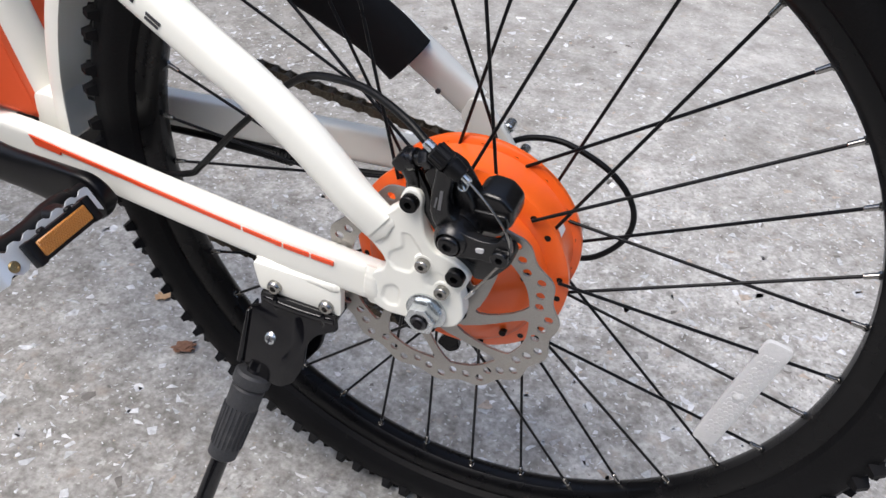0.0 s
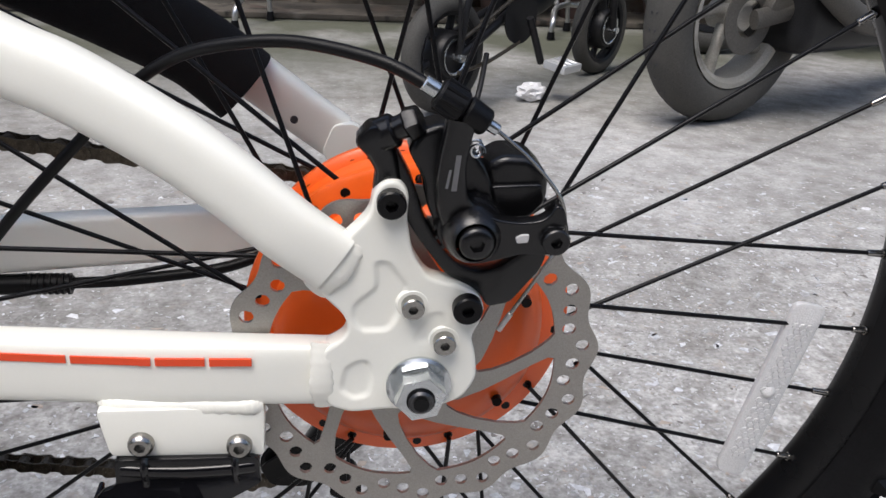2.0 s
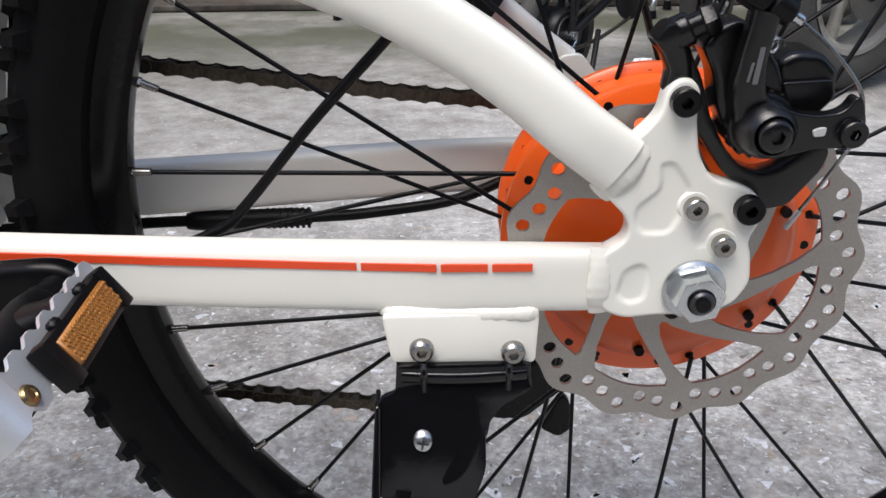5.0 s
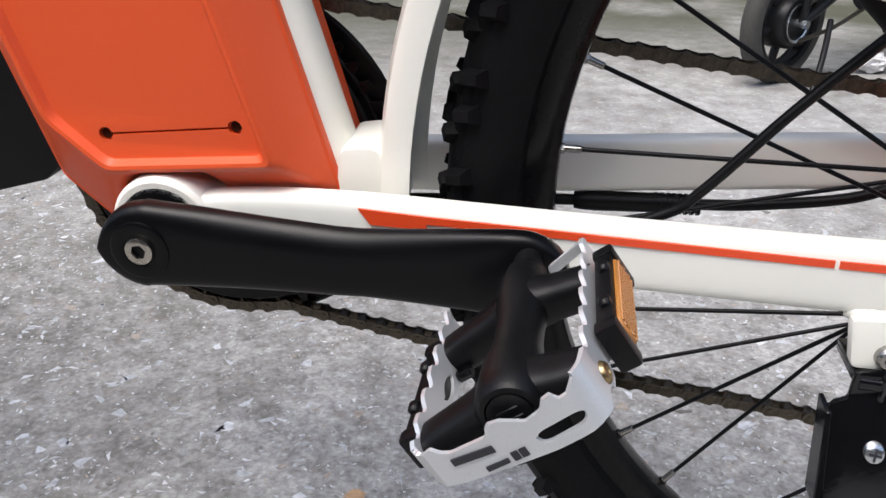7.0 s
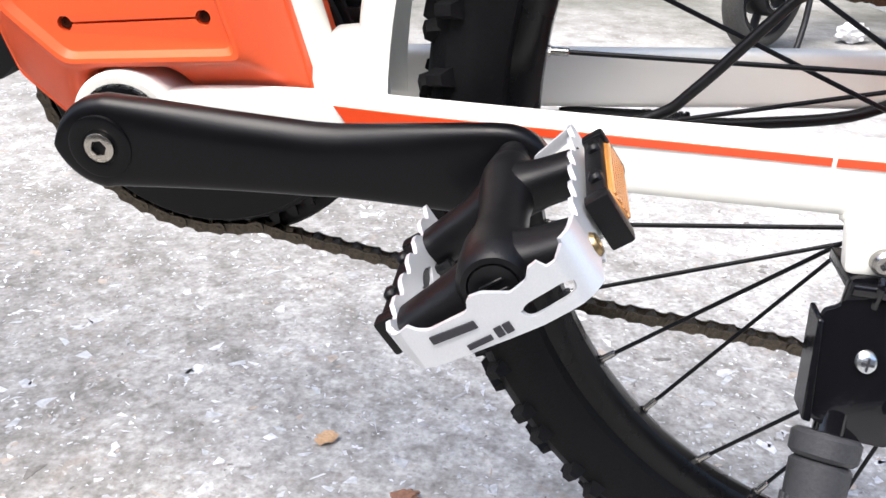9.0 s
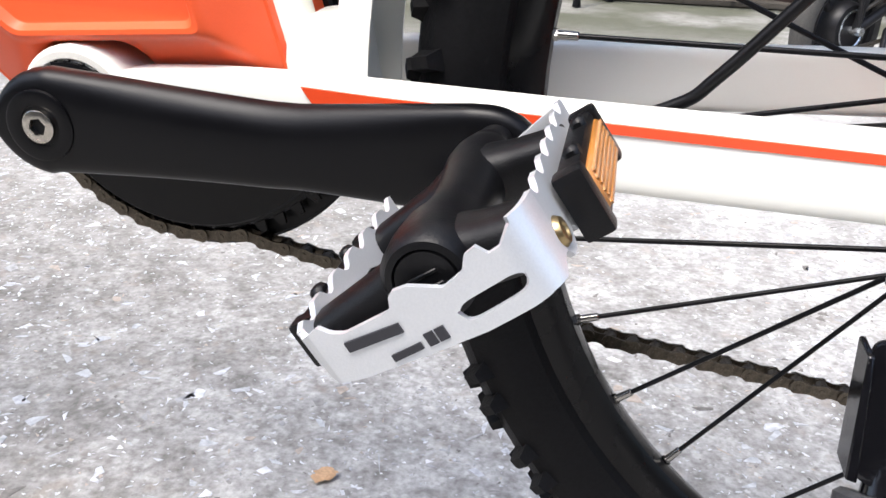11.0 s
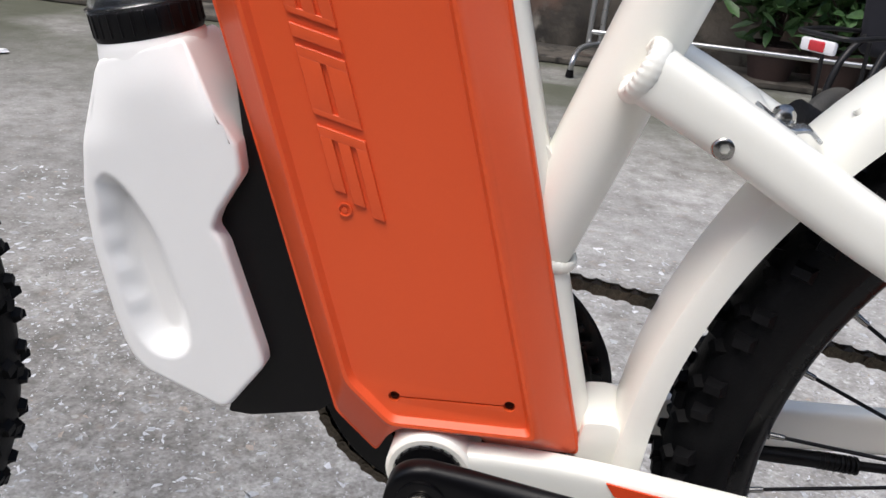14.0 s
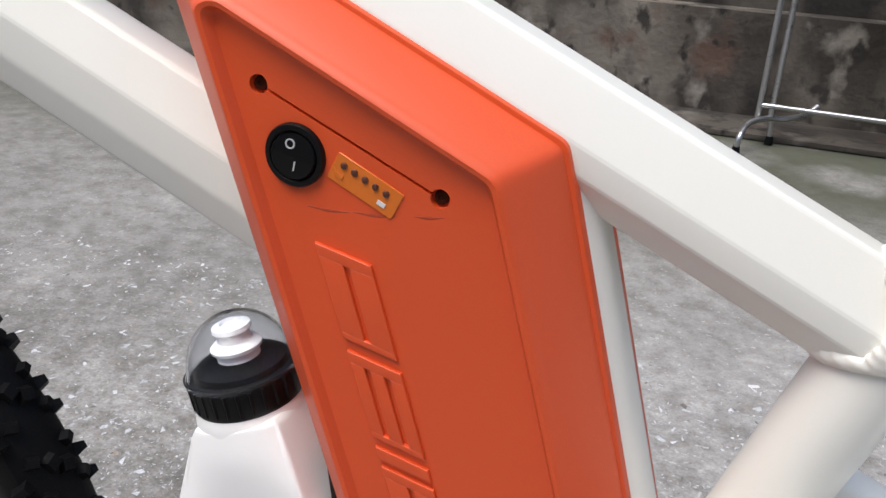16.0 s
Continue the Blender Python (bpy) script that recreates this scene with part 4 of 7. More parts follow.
def battery_case():
    bm = B()
    prism(bm, rounded(OUT, 0.004, 3), -0.0240, 0.040, 0.0015, 2)
    foot = [(-0.3845, 0.3330), (-0.4390, 0.3295)] + arc(BX, BZ, 0.0312, 24, 148, 9) + [(-0.5110, 0.3090)]
    knee, tip, nose, peak = (-0.5370, 0.3345), (-0.6812, 0.8070), (-0.6755, 0.8135), (-0.4962, 0.7285)
    counts = (70, 20, 240, 6, 110, 220)
    lo = eased_ring([foot, [foot[-1], knee], [knee, tip], [tip, nose], [nose, peak], [peak, foot[0]]], counts, 3)

    def tray(d):
        p = offset_outline(PAN, d)
        return eased_ring([[p[i], p[(i + 1) % 6]] for i in range(6)], counts, 9)

    # slope up to a rounded ridge, then a step down to the flat panel
    crest = tray(-0.0070)
    rings = [[(x, -0.0232, z) for x, z in lo]]
    for f, y in ((0.10, -0.0282), (0.93, -0.0436)):
        rings.append([(a[0] + (b[0] - a[0]) * f, y, a[1] + (b[1] - a[1]) * f) for a, b in zip(lo, crest)])
    for d, y in ((-0.0070, -0.0452), (-0.0056, -0.0474), (-0.0040, -0.0484), (-0.0020, -0.0480), (-0.0004, -0.0452), (0.0004, -0.0438), (0.0014, -0.0434)):
        rings.append([(x, y, z) for x, z in tray(d)])
    vs = ring_loft(bm, rings, caps=False)
    bm.faces.new(list(reversed(vs[0])))
    # the panel is cut by two pairs of screw holes, each joined by a groove
    floor_y = rings[-1][0][1]
    cuts = [dumbbell(p, q, r, w) for p, q, r, w in SLOTS]
    flat = [[Vector((x, z, 0)) for x, y, z in rings[-1]]] + [[Vector((x, z, 0)) for x, z in c] for c in cuts]
    ring_vs = list(vs[-1])
    sunk = [[bm.verts.new((x, floor_y, z)) for x, z in c] for c in cuts]
    every = ring_vs + [v for c in sunk for v in c]
    for a, b, c in tessellate_polygon(flat):
        bm.faces.new((every[a], every[b], every[c]))
    for top in sunk:
        low = [bm.verts.new((v.co.x, floor_y + 0.0030, v.co.z)) for v in top]
        for i in range(len(top)):
            j = (i + 1) % len(top)
            bm.faces.new((top[i], top[j], low[j], low[i]))
        for a, b, c in tessellate_polygon([[Vector((v.co.x, v.co.z, 0)) for v in low]]):
            bm.faces.new((low[a], low[b], low[c]))
    return part("battery_case", bm, ORANGE, bicycle, "orange moulded plastic battery case with sloping border", smooth=28)


battery = battery_case()


# dark screws; their colour also carries the shade inside the holes
for p, q, r, w in SLOTS:
    for x, z in (p, q):
        bm = B()
        lathe(bm, [(0.0001, -0.0412), (r * 0.30, -0.0412), (r * 0.34, -0.0418), (r * 0.72, -0.0418), (r * 0.78, -0.0408)], (x, 0, z), seg=20)
        part("screw", bm, HOLESHADE, battery, "dark sunk screw with the hole's shade in its colour")

# rocker switch
SWX, SWZ = -0.6035, 0.7145
bm = B()
lathe(bm, [(0.0138, -0.0432), (0.0138, -0.0448), (0.0132, -0.0458), (0.0112, -0.0460), (0.0104, -0.0452), (0.0104, -0.0440)], (SWX, 0, SWZ), seg=40)
switch = part("switch", bm, BLACKPLASTIC, battery, "round black rocker switch marked O and I")
bm = B()
lathe(bm, [(0.0102, -0.043), (0.0102, -0.0462), (0.0096, -0.0470), (0.0001, -0.0472)], (0, 0, 0), seg=36)
for v in bm.verts:
    v.co.y += v.co.z * (0.16 if v.co.z > 0 else -0.02) if v.co.y < -0.045 else 0
bm.transform(pose(SWX, 0, SWZ, 0, 12, 0))
part("rocker", bm, BLACKPLASTIC, battery, "black rocker")


def lettering(text, size, m, mat, parent, name, label=""):
    cu = bpy.data.curves.new(name, "FONT")
    cu.body, cu.size, cu.extrude = text, size, 0.0002
    cu.align_x, cu.align_y = "CENTER", "CENTER"
    tmp = bpy.data.objects.new(name, cu)
    scene.collection.objects.link(tmp)
    bpy.context.view_layer.update()
    me = bpy.data.meshes.new_from_object(tmp)
    bpy.data.objects.remove(tmp)
    me.materials.clear()
    me.materials.append(mat)
    ob = new(name, me)
    ob.parent = parent
    ob.matrix_basis = m
    return tagged(ob, label=label)


lettering("O", 0.0060, pose(SWX - 0.0010, -0.04655, SWZ + 0.0052, 82, 12, 0), GREYPRINT, battery, "switch_mark")
lettering("I", 0.0060, pose(SWX + 0.0010, -0.0474, SWZ - 0.0040, 90, 12, 0), GREYPRINT, battery, "switch_mark")

# charge gauge
GA, GB = Vector((-0.5835, 0.7190)), Vector((-0.5545, 0.7050))
gd = (GB - GA).normalized()
gn = Vector((gd.y, -gd.x)) if gd.y > 0 else Vector((gd.y, -gd.x))
if gn.y > 0:
    gn = -gn
quad = [tuple(GA), tuple(GB), tuple(GB + gn * 0.0128), tuple(GA + gn * 0.0128)]
bm = B()
prism(bm, rounded(quad, 0.0008, 2), -0.0441, -0.0428, 0.0002, 1)
gauge = part("charge_gauge", bm, YELLOWPANEL, battery, "amber charge gauge with five small lamps")
for i in range(5):
    c = GA + gd * (0.0046 + 0.0052 * i) + gn * 0.0040
    bm = B()
    lathe(bm, [(0.0015, -0.0440), (0.0015, -0.0446), (0.0010, -0.0450), (0.0001, -0.0451)], (c.x, 0, c.y), seg=14)
    part("lamp", bm, LEDDARK, battery)
for f, m, w in ((0.0045, YELLOWPANEL, 0.0018), (0.0255, PAPER, 0.0019)):
    c = GA + gd * f + gn * 0.0092
    bm = B()
    prism(bm, [tuple(c + gd * a + gn * b) for a, b in ((-w, -0.0010), (w, -0.0010), (w, 0.0010), (-w, 0.0010))], -0.0445, -0.0440, 0.0001, 1)
    part("gauge_mark", bm, m, battery)

# embossed maker's mark: slanted raised frames down the panel
UP = Vector((-0.2865, 0.9580))       # along the panel, upwards
AC = Vector((0.975, -0.222))         # across the mark


def embossed(z0, z1, wide=0.0270, bars=3, slot=0.0030, end=0.0062, free=False):
    """A slanted raised slab between two heights of the mark, cut by long slots."""
    def edge(z):
        f = (0.676 - z) / (0.676 - 0.487)
        return Vector((-0.5945 + 0.0575 * f, z))
    a, b = edge(z0), edge(z1)
    dn = (b - a).normalized()
    ln = (b - a).length
    def slab(s0, s1, w0, w1):
        q = [a + dn * s + AC * w for s, w in ((s0, w0), (s1, w0), (s1, w1), (s0, w1))]
        bm = B()
        prism(bm, [tuple(p) for p in q], -0.0453, -0.0430, 0.0006, 3)
        part("raised_mark", bm, ORANGE, battery, "raised slanted slab of the maker's mark", smooth=25)
    if bars < 2:
        slab(0, ln, 0, wide)
    else:
        slab(0, end, 0, wide)
        if not free:
            slab(ln - end * 0.6, ln, 0, wide)
        each = (wide - slot * (bars - 1)) / bars
        for i in range(bars):
            stop = ln - 0.004 + 0.0045 * i if free else ln - end * 0.6 + 0.0006
            slab(end - 0.0006, stop, i * (each + slot), i * (each + slot) + each)


for z0, z1, bars in ((0.6770, 0.6330, 2), (0.6270, 0.5835, 3), (0.5785, 0.5715, 1), (0.5680, 0.5330, 2), (0.5275, 0.4885, 3)):
    embossed(z0, z1, bars=bars, free=z1 < 0.49)
bm = B()
lathe(bm, [(0.0040, -0.0430), (0.0040, -0.0446), (0.0032, -0.0446), (0.0031, -0.0436), (0.0016, -0.0436), (0.0014, -0.0444), (0.0001, -0.0444)], (-0.5325, 0, 0.4812), seg=28)
part("raised_ring", bm, ORANGE, battery)

# scuffs on the panel: thin dull streaks
for a, b, w in (((-0.5985, 0.6925), (-0.5790, 0.6930), 0.0008), ((-0.5770, 0.6935), (-0.5580, 0.6950), 0.0009), ((-0.5500, 0.6965), (-0.5370, 0.6985), 0.0008)):
    bm = B()
    sweep(bm, [(a[0], -0.0434, a[1]), ((a[0] + b[0]) / 2, -0.0434, (a[1] + b[1]) / 2 - 0.0006), (b[0], -0.0434, b[1])], [0.0002, w, 0.0002], 0.00012, seg=10, steps=8)
    part("scuff", bm, SMUDGE, battery, "dull dark scuff")

# ---- crank, chainring, chain ----
bm = B()
n = 96
rings = []
for i in range(n + 1):
    f = i / n
    # arm from behind the boss to the pedal eye
    x = -0.4945 + 0.2305 * (0.5 - 0.5 * math.cos(math.pi * f)) if not 0.2 < f < 0.8 else -0.4945 + 0.2305 * (0.5 - 0.5 * math.cos(math.pi * f))
    u = (x - BX) / 0.18
    if x < BX:
        hh = 0.0225 * math.sqrt(max(0.0004, 1 - ((BX - x) / 0.02255) ** 2))
        zc = BZ - 0.0005
    else:
        t = min(1.0, max(0.0, u))
        hh = 0.0225 - 0.0060 * math.sin(min(1.0, t * 1.3) * math.pi * 0.5) + 0.0045 * max(0, t - 0.62) / 0.38
        zc = BZ + 0.0002 + 0.0045 * max(0, t - 0.55) / 0.45
        if x > -0.2865:
            hh *= math.sqrt(max(0.0004, 1 - ((x + 0.2865) / 0.0227) ** 2))
    tt = min(1.0, max(0.0, u))
    yf = -0.0765 - 0.0140 * tt ** 1.6
    yb = -0.0585 - 0.0180 * tt ** 1.3
    yc, hw = (yf + yb) / 2, (yb - yf) / 2
    ring = []
    for k in range(28):
        a = 2 * math.pi * (k + 0.5) / 28
        ca, sa = math.cos(a), math.sin(a)
        p = 3.6
        yy = yc + math.copysign(abs(ca) ** (2 / p), ca) * hw
        zz = zc + math.copysign(abs(sa) ** (2 / p), sa) * hh
        # the outer upper edge is broadly chamfered
        if yy < yc and zz > zc:
            yy += 0.0052 * ((zz - zc) / max(hh, 1e-5)) ** 2.2 * math.sin(math.pi * min(1, max(0, tt * 0.95 + 0.05)))
        ring.append((x, yy, zz))
    rings.append(ring)
ring_loft(bm, rings)
crank = part("crank_arm", bm, SATIN, bicycle, "satin black forged crank arm", smooth=50)
bm = B()
lathe(bm, [(0.0150, -0.0755), (0.0150, -0.0772), (0.0138, -0.0778), (0.0085, -0.0768), (0.0082, -0.0752), (0.0001, -0.0752)], (BX, 0, BZ), seg=40)
part("crank_boss_ring", bm, SATIN, crank)
socket_bolt("crank_bolt", BX, -0.0752, BZ, 0.0070, 0.0035, BOLTSTEEL, crank, dome=False, hexr=0.56, label="stainless crank bolt with hex socket")
bm = B()
rings = []
for i in range(13):
    f = i / 12
    x = BX - 0.178 * f
    rings.append([(x, 0.074 + 0.008 * f + 0.008 * math.copysign(abs(math.cos(a)) ** 0.6, math.cos(a)), BZ + 0.0 + (0.019 - 0.004 * f) * math.copysign(abs(math.sin(a)) ** 0.6, math.sin(a))) for a in (2 * math.pi * (k + 0.5) / 20 for k in range(20))])
ring_loft(bm, rings)
part("crank_arm", bm, SATIN, bicycle, "satin black crank arm on the drive side")
bm = B()
lathe(bm, [(0.030, 0.0455), (0.097, 0.0455), (0.0985, 0.047), (0.097, 0.0490), (0.030, 0.0490), (0.030, 0.0455)], (BX, 0, BZ), seg=80)
for i in range(48):
    a = 360 / 48 * i
    prism(bm, [(BX + r * math.cos(radians(a + d)), BZ + r * math.sin(radians(a + d))) for r, d in ((0.097, -2.4), (0.1045, -0.9), (0.1045, 0.9), (0.097, 2.4))], 0.0462, 0.0484, 0.0)
chainring = part("chainring", bm, BLACK, bicycle, "black toothed chainring")
bm = B()
lathe(bm, [(0.080, 0.0535), (0.109, 0.0525), (0.111, 0.054), (0.109, 0.0565), (0.080, 0.0565), (0.080, 0.0535)], (BX, 0, BZ), seg=80)
lathe(bm, [(0.060, 0.0380), (0.093, 0.0390), (0.0945, 0.0405), (0.093, 0.0415), (0.060, 0.0410), (0.060, 0.0380)], (BX, 0, BZ), seg=80)
part("chain_guard", bm, BLACKPLASTIC, chainring, "black plastic chain guard discs")
bm = B()
for i in range(5):
    a = 72 * i + 20
    sweep(bm, [(BX + r * math.cos(radians(a)), 0.053, BZ + r * math.sin(radians(a))) for r in (0.0, 0.078)], 0.009, 0.004, seg=12, steps=1)
part("spider", bm, SATIN, chainring)

# chain: pin centres along its loop, alternating inner and outer links
def chain_loop():
    pts = []
    ra, cogr = 0.1025, 0.0475
    top = [(-0.462, 0.4205), (-0.396, 0.4135), (-0.27, 0.3980), (-0.133, 0.3805), (-0.02, 0.3685)]
    pts += top
    pts += arc(AX, AZ, cogr, 78, -75, 8)
    pts += [(-0.012, 0.232), (-0.040, 0.196), (-0.062, 0.166), (-0.090, 0.157), (-0.105, 0.163), (-0.233, 0.1795), (-0.356, 0.2005), (-0.430, 0.2150)]
    pts += arc(BX, BZ, ra, 285, 86, 22)
    return pts


loop = [Vector((x, 0, z)) for x, z in chain_loop()]
seglen = [(loop[(i + 1) % len(loop)] - loop[i]).length for i in range(len(loop))]
total = sum(seglen)
NL = int(total / 0.0127) // 2 * 2
pins, need, done, gi = [], 0.0, 0.0, 0
for i in range(len(loop)):
    a, b = loop[i], loop[(i + 1) % len(loop)]
    while need < done + seglen[i] and len(pins) < NL:
        pins.append(a.lerp(b, (need - done) / seglen[i]))
        need += total / NL
    done += seglen[i]
CY = 0.0475


def link_mesh(outer):
    bm = B()
    h = 0.0127 / 2
    def plate(y0, y1):
        out = []
        for sx in (1, -1):
            for i in range(7):
                a = radians(-75 + 150 * i / 6)
                out.append((sx * (h + 0.0043 * math.cos(a)), sx * 0.0043 * math.sin(a)))
            out.append((0, sx * 0.0029))
        prism(bm, out, y0, y1, 0.0)
    ys = ((-0.0046, -0.0035), (0.0035, 0.0046)) if outer else ((-0.0033, -0.0023), (0.0023, 0.0033))
    for a, b in ys:
        plate(a, b)
    for s in (-1, 1):
        if outer:
            rod(bm, (s * h, -0.0051, 0), (s * h, 0.0051, 0), 0.0018, seg=8)
        else:
            rod(bm, (s * h, -0.0025, 0), (s * h, 0.0025, 0), 0.0038, seg=10)
    me = bpy.data.meshes.new("link")
    bmesh.ops.recalc_face_normals(bm, faces=bm.faces)
    bm.to_mesh(me)
    bm.free()
    me.materials.append(CHAIN)
    return me


LINKS = [link_mesh(True), link_mesh(False)]
chain = new("chain")
chain.parent = bicycle
tagged(chain, "oily brown-black roller chain")
for i in range(len(pins)):
    a, b = pins[i], pins[(i + 1) % len(pins)]
    d = b - a
    c = (a + b) / 2
    share("link", LINKS[i % 2], Matrix.Translation((c.x, CY, c.z)) @ Matrix.Rotation(-math.atan2(d.z, d.x), 4, "Y"), chain)

# freewheel and rear mech
bm = B()
for r, y in ((0.044, 0.046), (0.038, 0.052), (0.033, 0.057), (0.028, 0.062)):
    lathe(bm, [(0.015, y - 0.001), (r, y - 0.001), (r, y + 0.001), (0.015, y + 0.001)], (AX, 0, AZ), seg=48)
    for i in range(22):
        a = 360 / 22 * i
        prism(bm, [(AX + rr * math.cos(radians(a + d)), AZ + rr * math.sin(radians(a + d))) for rr, d in ((r - 0.001, -4), (r + 0.0035, -1.5), (r + 0.0035, 1.5), (r - 0.001, 4))], y - 0.0009, y + 0.0009, 0.0)
part("freewheel", bm, CHAIN, bicycle, "oily steel freewheel cogs")
bm = B()
sweep(bm, [(-0.008, 0.060, 0.243), (-0.030, 0.058, 0.215), (-0.055, 0.056, 0.175)], 0.008, 0.009, seg=14, power=3, steps=4)
for x, z in ((-0.030, 0.208), (-0.068, 0.172)):
    lathe(bm, [(0.004, 0.0455), (0.0175, 0.0465), (0.0185, 0.0475), (0.0175, 0.0485), (0.004, 0.0495)], (x, 0, z), seg=24)
prism(bm, rounded([(-0.020, 0.220), (-0.086, 0.176), (-0.080, 0.160), (-0.056, 0.158), (-0.012, 0.198)], 0.006), 0.0405, 0.0425, 0.0005, 1)
prism(bm, rounded([(-0.030, 0.170), (-0.043, 0.143), (-0.030, 0.135), (-0.020, 0.143), (-0.024, 0.166)], 0.004), 0.049, 0.056, 0.001, 1)
part("rear_derailleur", bm, BLACK, bicycle, "black rear derailleur below the hub")

# ---- pedal: tilted on its spindle; its own axes run to the rear edge, outward (minus y) and up ----
PT = pose(-0.2822, 0, 0.3325, 0, -35, 0)


def pbm(bm):
    bm.transform(PT)
    return bm


bm = B()
lathe(bm, [(0.0001, -0.1985), (0.0078, -0.1985), (0.0082, -0.1975), (0.0086, -0.1985), (0.0104, -0.1980), (0.0122, -0.1955), (0.0126, -0.1880), (0.0120, -0.1760), (0.0100, -0.1650), (0.0092, -0.1560), (0.0093, -0.1450), (0.0104, -0.1340), (0.0112, -0.1240), (0.0108, -0.1150), (0.0096, -0.1080), (0.0090, -0.1060), (0.0086, -0.1055), (0.0086, -0.1020), (0.0070, -0.1010), (0.0062, -0.084)], (0, 0, 0), seg=40)
pedal = part("pedal", pbm(bm), BLACKPLASTIC, bicycle, "platform pedal with black body and silver cage")
for y0, wide in ((-0.186, 0.0098), (-0.128, 0.0088)):
    for s in (-1, 1):
        end = 0.0295 if s > 0 else 0.0370
        bm = B()
        sweep(bm, [(0.002 * s, y0 + 0.001, -0.001), (0.014 * s, y0, -0.003), (end * s, y0 - 0.001, -0.0055)], [0.0105, 0.0086, 0.0080], [0.0110, wide, wide * 0.92], seg=20, power=2.8, steps=6)
        part("pedal_arm", pbm(bm), BLACKPLASTIC, pedal)
bm = B()
for i in (-1, 1):
    block(bm, (0.0085, 0.0010, 0.0011), pose(0, -0.1986, 0.0018 * i), 0.0003, 1)
part("end_cap", pbm(bm), BLACKPLASTIC, pedal, "ribbed end cap")


def between(table, x):
    """Straight-line reading of a table of (x, value)."""
    for (a, u), (b, v) in zip(table, table[1:]):
        if x <= b:
            return u + (v - u) * max(0.0, min(1.0, (x - a) / (b - a)))
    return table[-1][1]


# edges of the outer plate along the pedal's length
CREST = [(-0.0380, 0.0015), (-0.0335, 0.0030), (-0.0290, 0.0040), (-0.0268, 0.0012), (-0.0236, -0.0004), (-0.0092, -0.0004), (-0.0080, 0.0026), (-0.0061, 0.0037), (-0.0021, 0.0032), (0.0055, -0.0012), (0.0117, 0.0002), (0.0142, 0.0034), (0.0175, 0.0040), (0.0192, 0.0010), (0.0222, 0.0012), (0.0260, 0.0044), (0.0310, 0.0056)]
KEEL = [(-0.0380, -0.0062), (-0.0353, -0.0098), (-0.0330, -0.0118), (-0.0260, -0.0132), (-0.0025, -0.0150), (0.0090, -0.0157), (0.0187, -0.0154), (0.0310, -0.0150)]


def tooth(y, pitch, depth):
    """Hooked saw teeth: a steep flank, then a hollow."""
    f = (y / pitch) % 1
    return depth * (math.sin(math.pi * min(1.0, f / 0.62)) if f < 0.62 else 0.0)


def pedal_cage():
    """One bent strip: a toothed side plate, the outer plate and the other side plate, with two real openings."""
    run = [(-0.0378, -0.1080), (-0.0378, -0.1500), (-0.0376, -0.1930), (-0.0368, -0.1985), (-0.0330, -0.2025), (-0.0280, -0.2032), (0.0, -0.2036), (0.0180, -0.2032), (0.0240, -0.2018), (0.0285, -0.1975), (0.0302, -0.1910), (0.0302, -0.1840), (0.0300, -0.1450), (0.0298, -0.1060)]
    pts = smooth_path([(x, y, 0) for x, y in run], 22)
    n, th = len(pts), 0.0018
    rows = []
    for i, p in enumerate(pts):
        t = (pts[min(i + 1, n - 1)] - pts[max(i - 1, 0)]).normalized()
        nn = Vector((-t.y, t.x, 0)) * th / 2
        flat = p.y < -0.2005 and -0.036 < p.x < 0.027
        if flat:
            lo, hi = between(KEEL, p.x), between(CREST, p.x)
        elif p.x < 0:
            lo, hi = -0.0120 + 0.0056 * ease((-0.185 - p.y) / 0.016), 0.0056 - tooth(p.y, 0.0150, 0.0031) - 0.0030 * ease((-0.192 - p.y) / 0.010)
        else:
            lo, hi = -0.0150 + tooth(p.y + 0.004, 0.0160, 0.0035) * (p.y > -0.196), 0.0058 - tooth(p.y, 0.0135, 0.0028) * (p.y > -0.190)
        cut_lo = cut_hi = (lo + hi) / 2
        if flat and 0.0055 < p.x < 0.0235:
            f = math.sqrt(max(0.0, 1 - abs((p.x - 0.0145) / 0.0090) ** 6))
            mid = -0.0088 + 0.06 * (p.x - 0.0145)
            cut_lo, cut_hi = mid - 0.0026 * f, mid + 0.0026 * f
        elif not flat and p.x < 0 and -0.160 < p.y < -0.142:
            f = max(0.0, 1 - abs((p.y + 0.151) / 0.009) ** 2)
            cut_lo, cut_hi = -0.0062 - 0.0030 * f, -0.0062 + 0.0030 * f
        rows.append([[p + nn * sd + Vector((0, 0, w)) for w in (lo, cut_lo, cut_hi, hi)] for sd in (1, -1)] + [cut_hi - cut_lo > 1e-5])
    bm = B()
    vs = [[[bm.verts.new(q) for q in col] for col in r[:2]] for r in rows]
    for i in range(n - 1):
        (a, b), (c, d) = vs[i], vs[i + 1]
        hole = rows[i][2] or rows[i + 1][2]
        for lo, hi in ((0, 1), (2, 3)):
            bm.faces.new((a[lo], c[lo], c[hi], a[hi]))
            bm.faces.new((b[lo], b[hi], d[hi], d[lo]))
        bm.faces.new((a[0], b[0], d[0], c[0]))
        bm.faces.new((a[3], c[3], d[3], b[3]))
        if hole:
            bm.faces.new((a[1], c[1], d[1], b[1]))
            bm.faces.new((a[2], b[2], d[2], c[2]))
    for i in (0, n - 1):
        for lo, hi in ((0, 1), (2, 3)):
            bm.faces.new((vs[i][0][lo], vs[i][0][hi], vs[i][1][hi], vs[i][1][lo]))
    bmesh.ops.remove_doubles(bm, verts=bm.verts, dist=1e-7)
    return part("pedal_cage", pbm(bm), ALLOY, pedal, "silver toothed pedal cage", smooth=40)


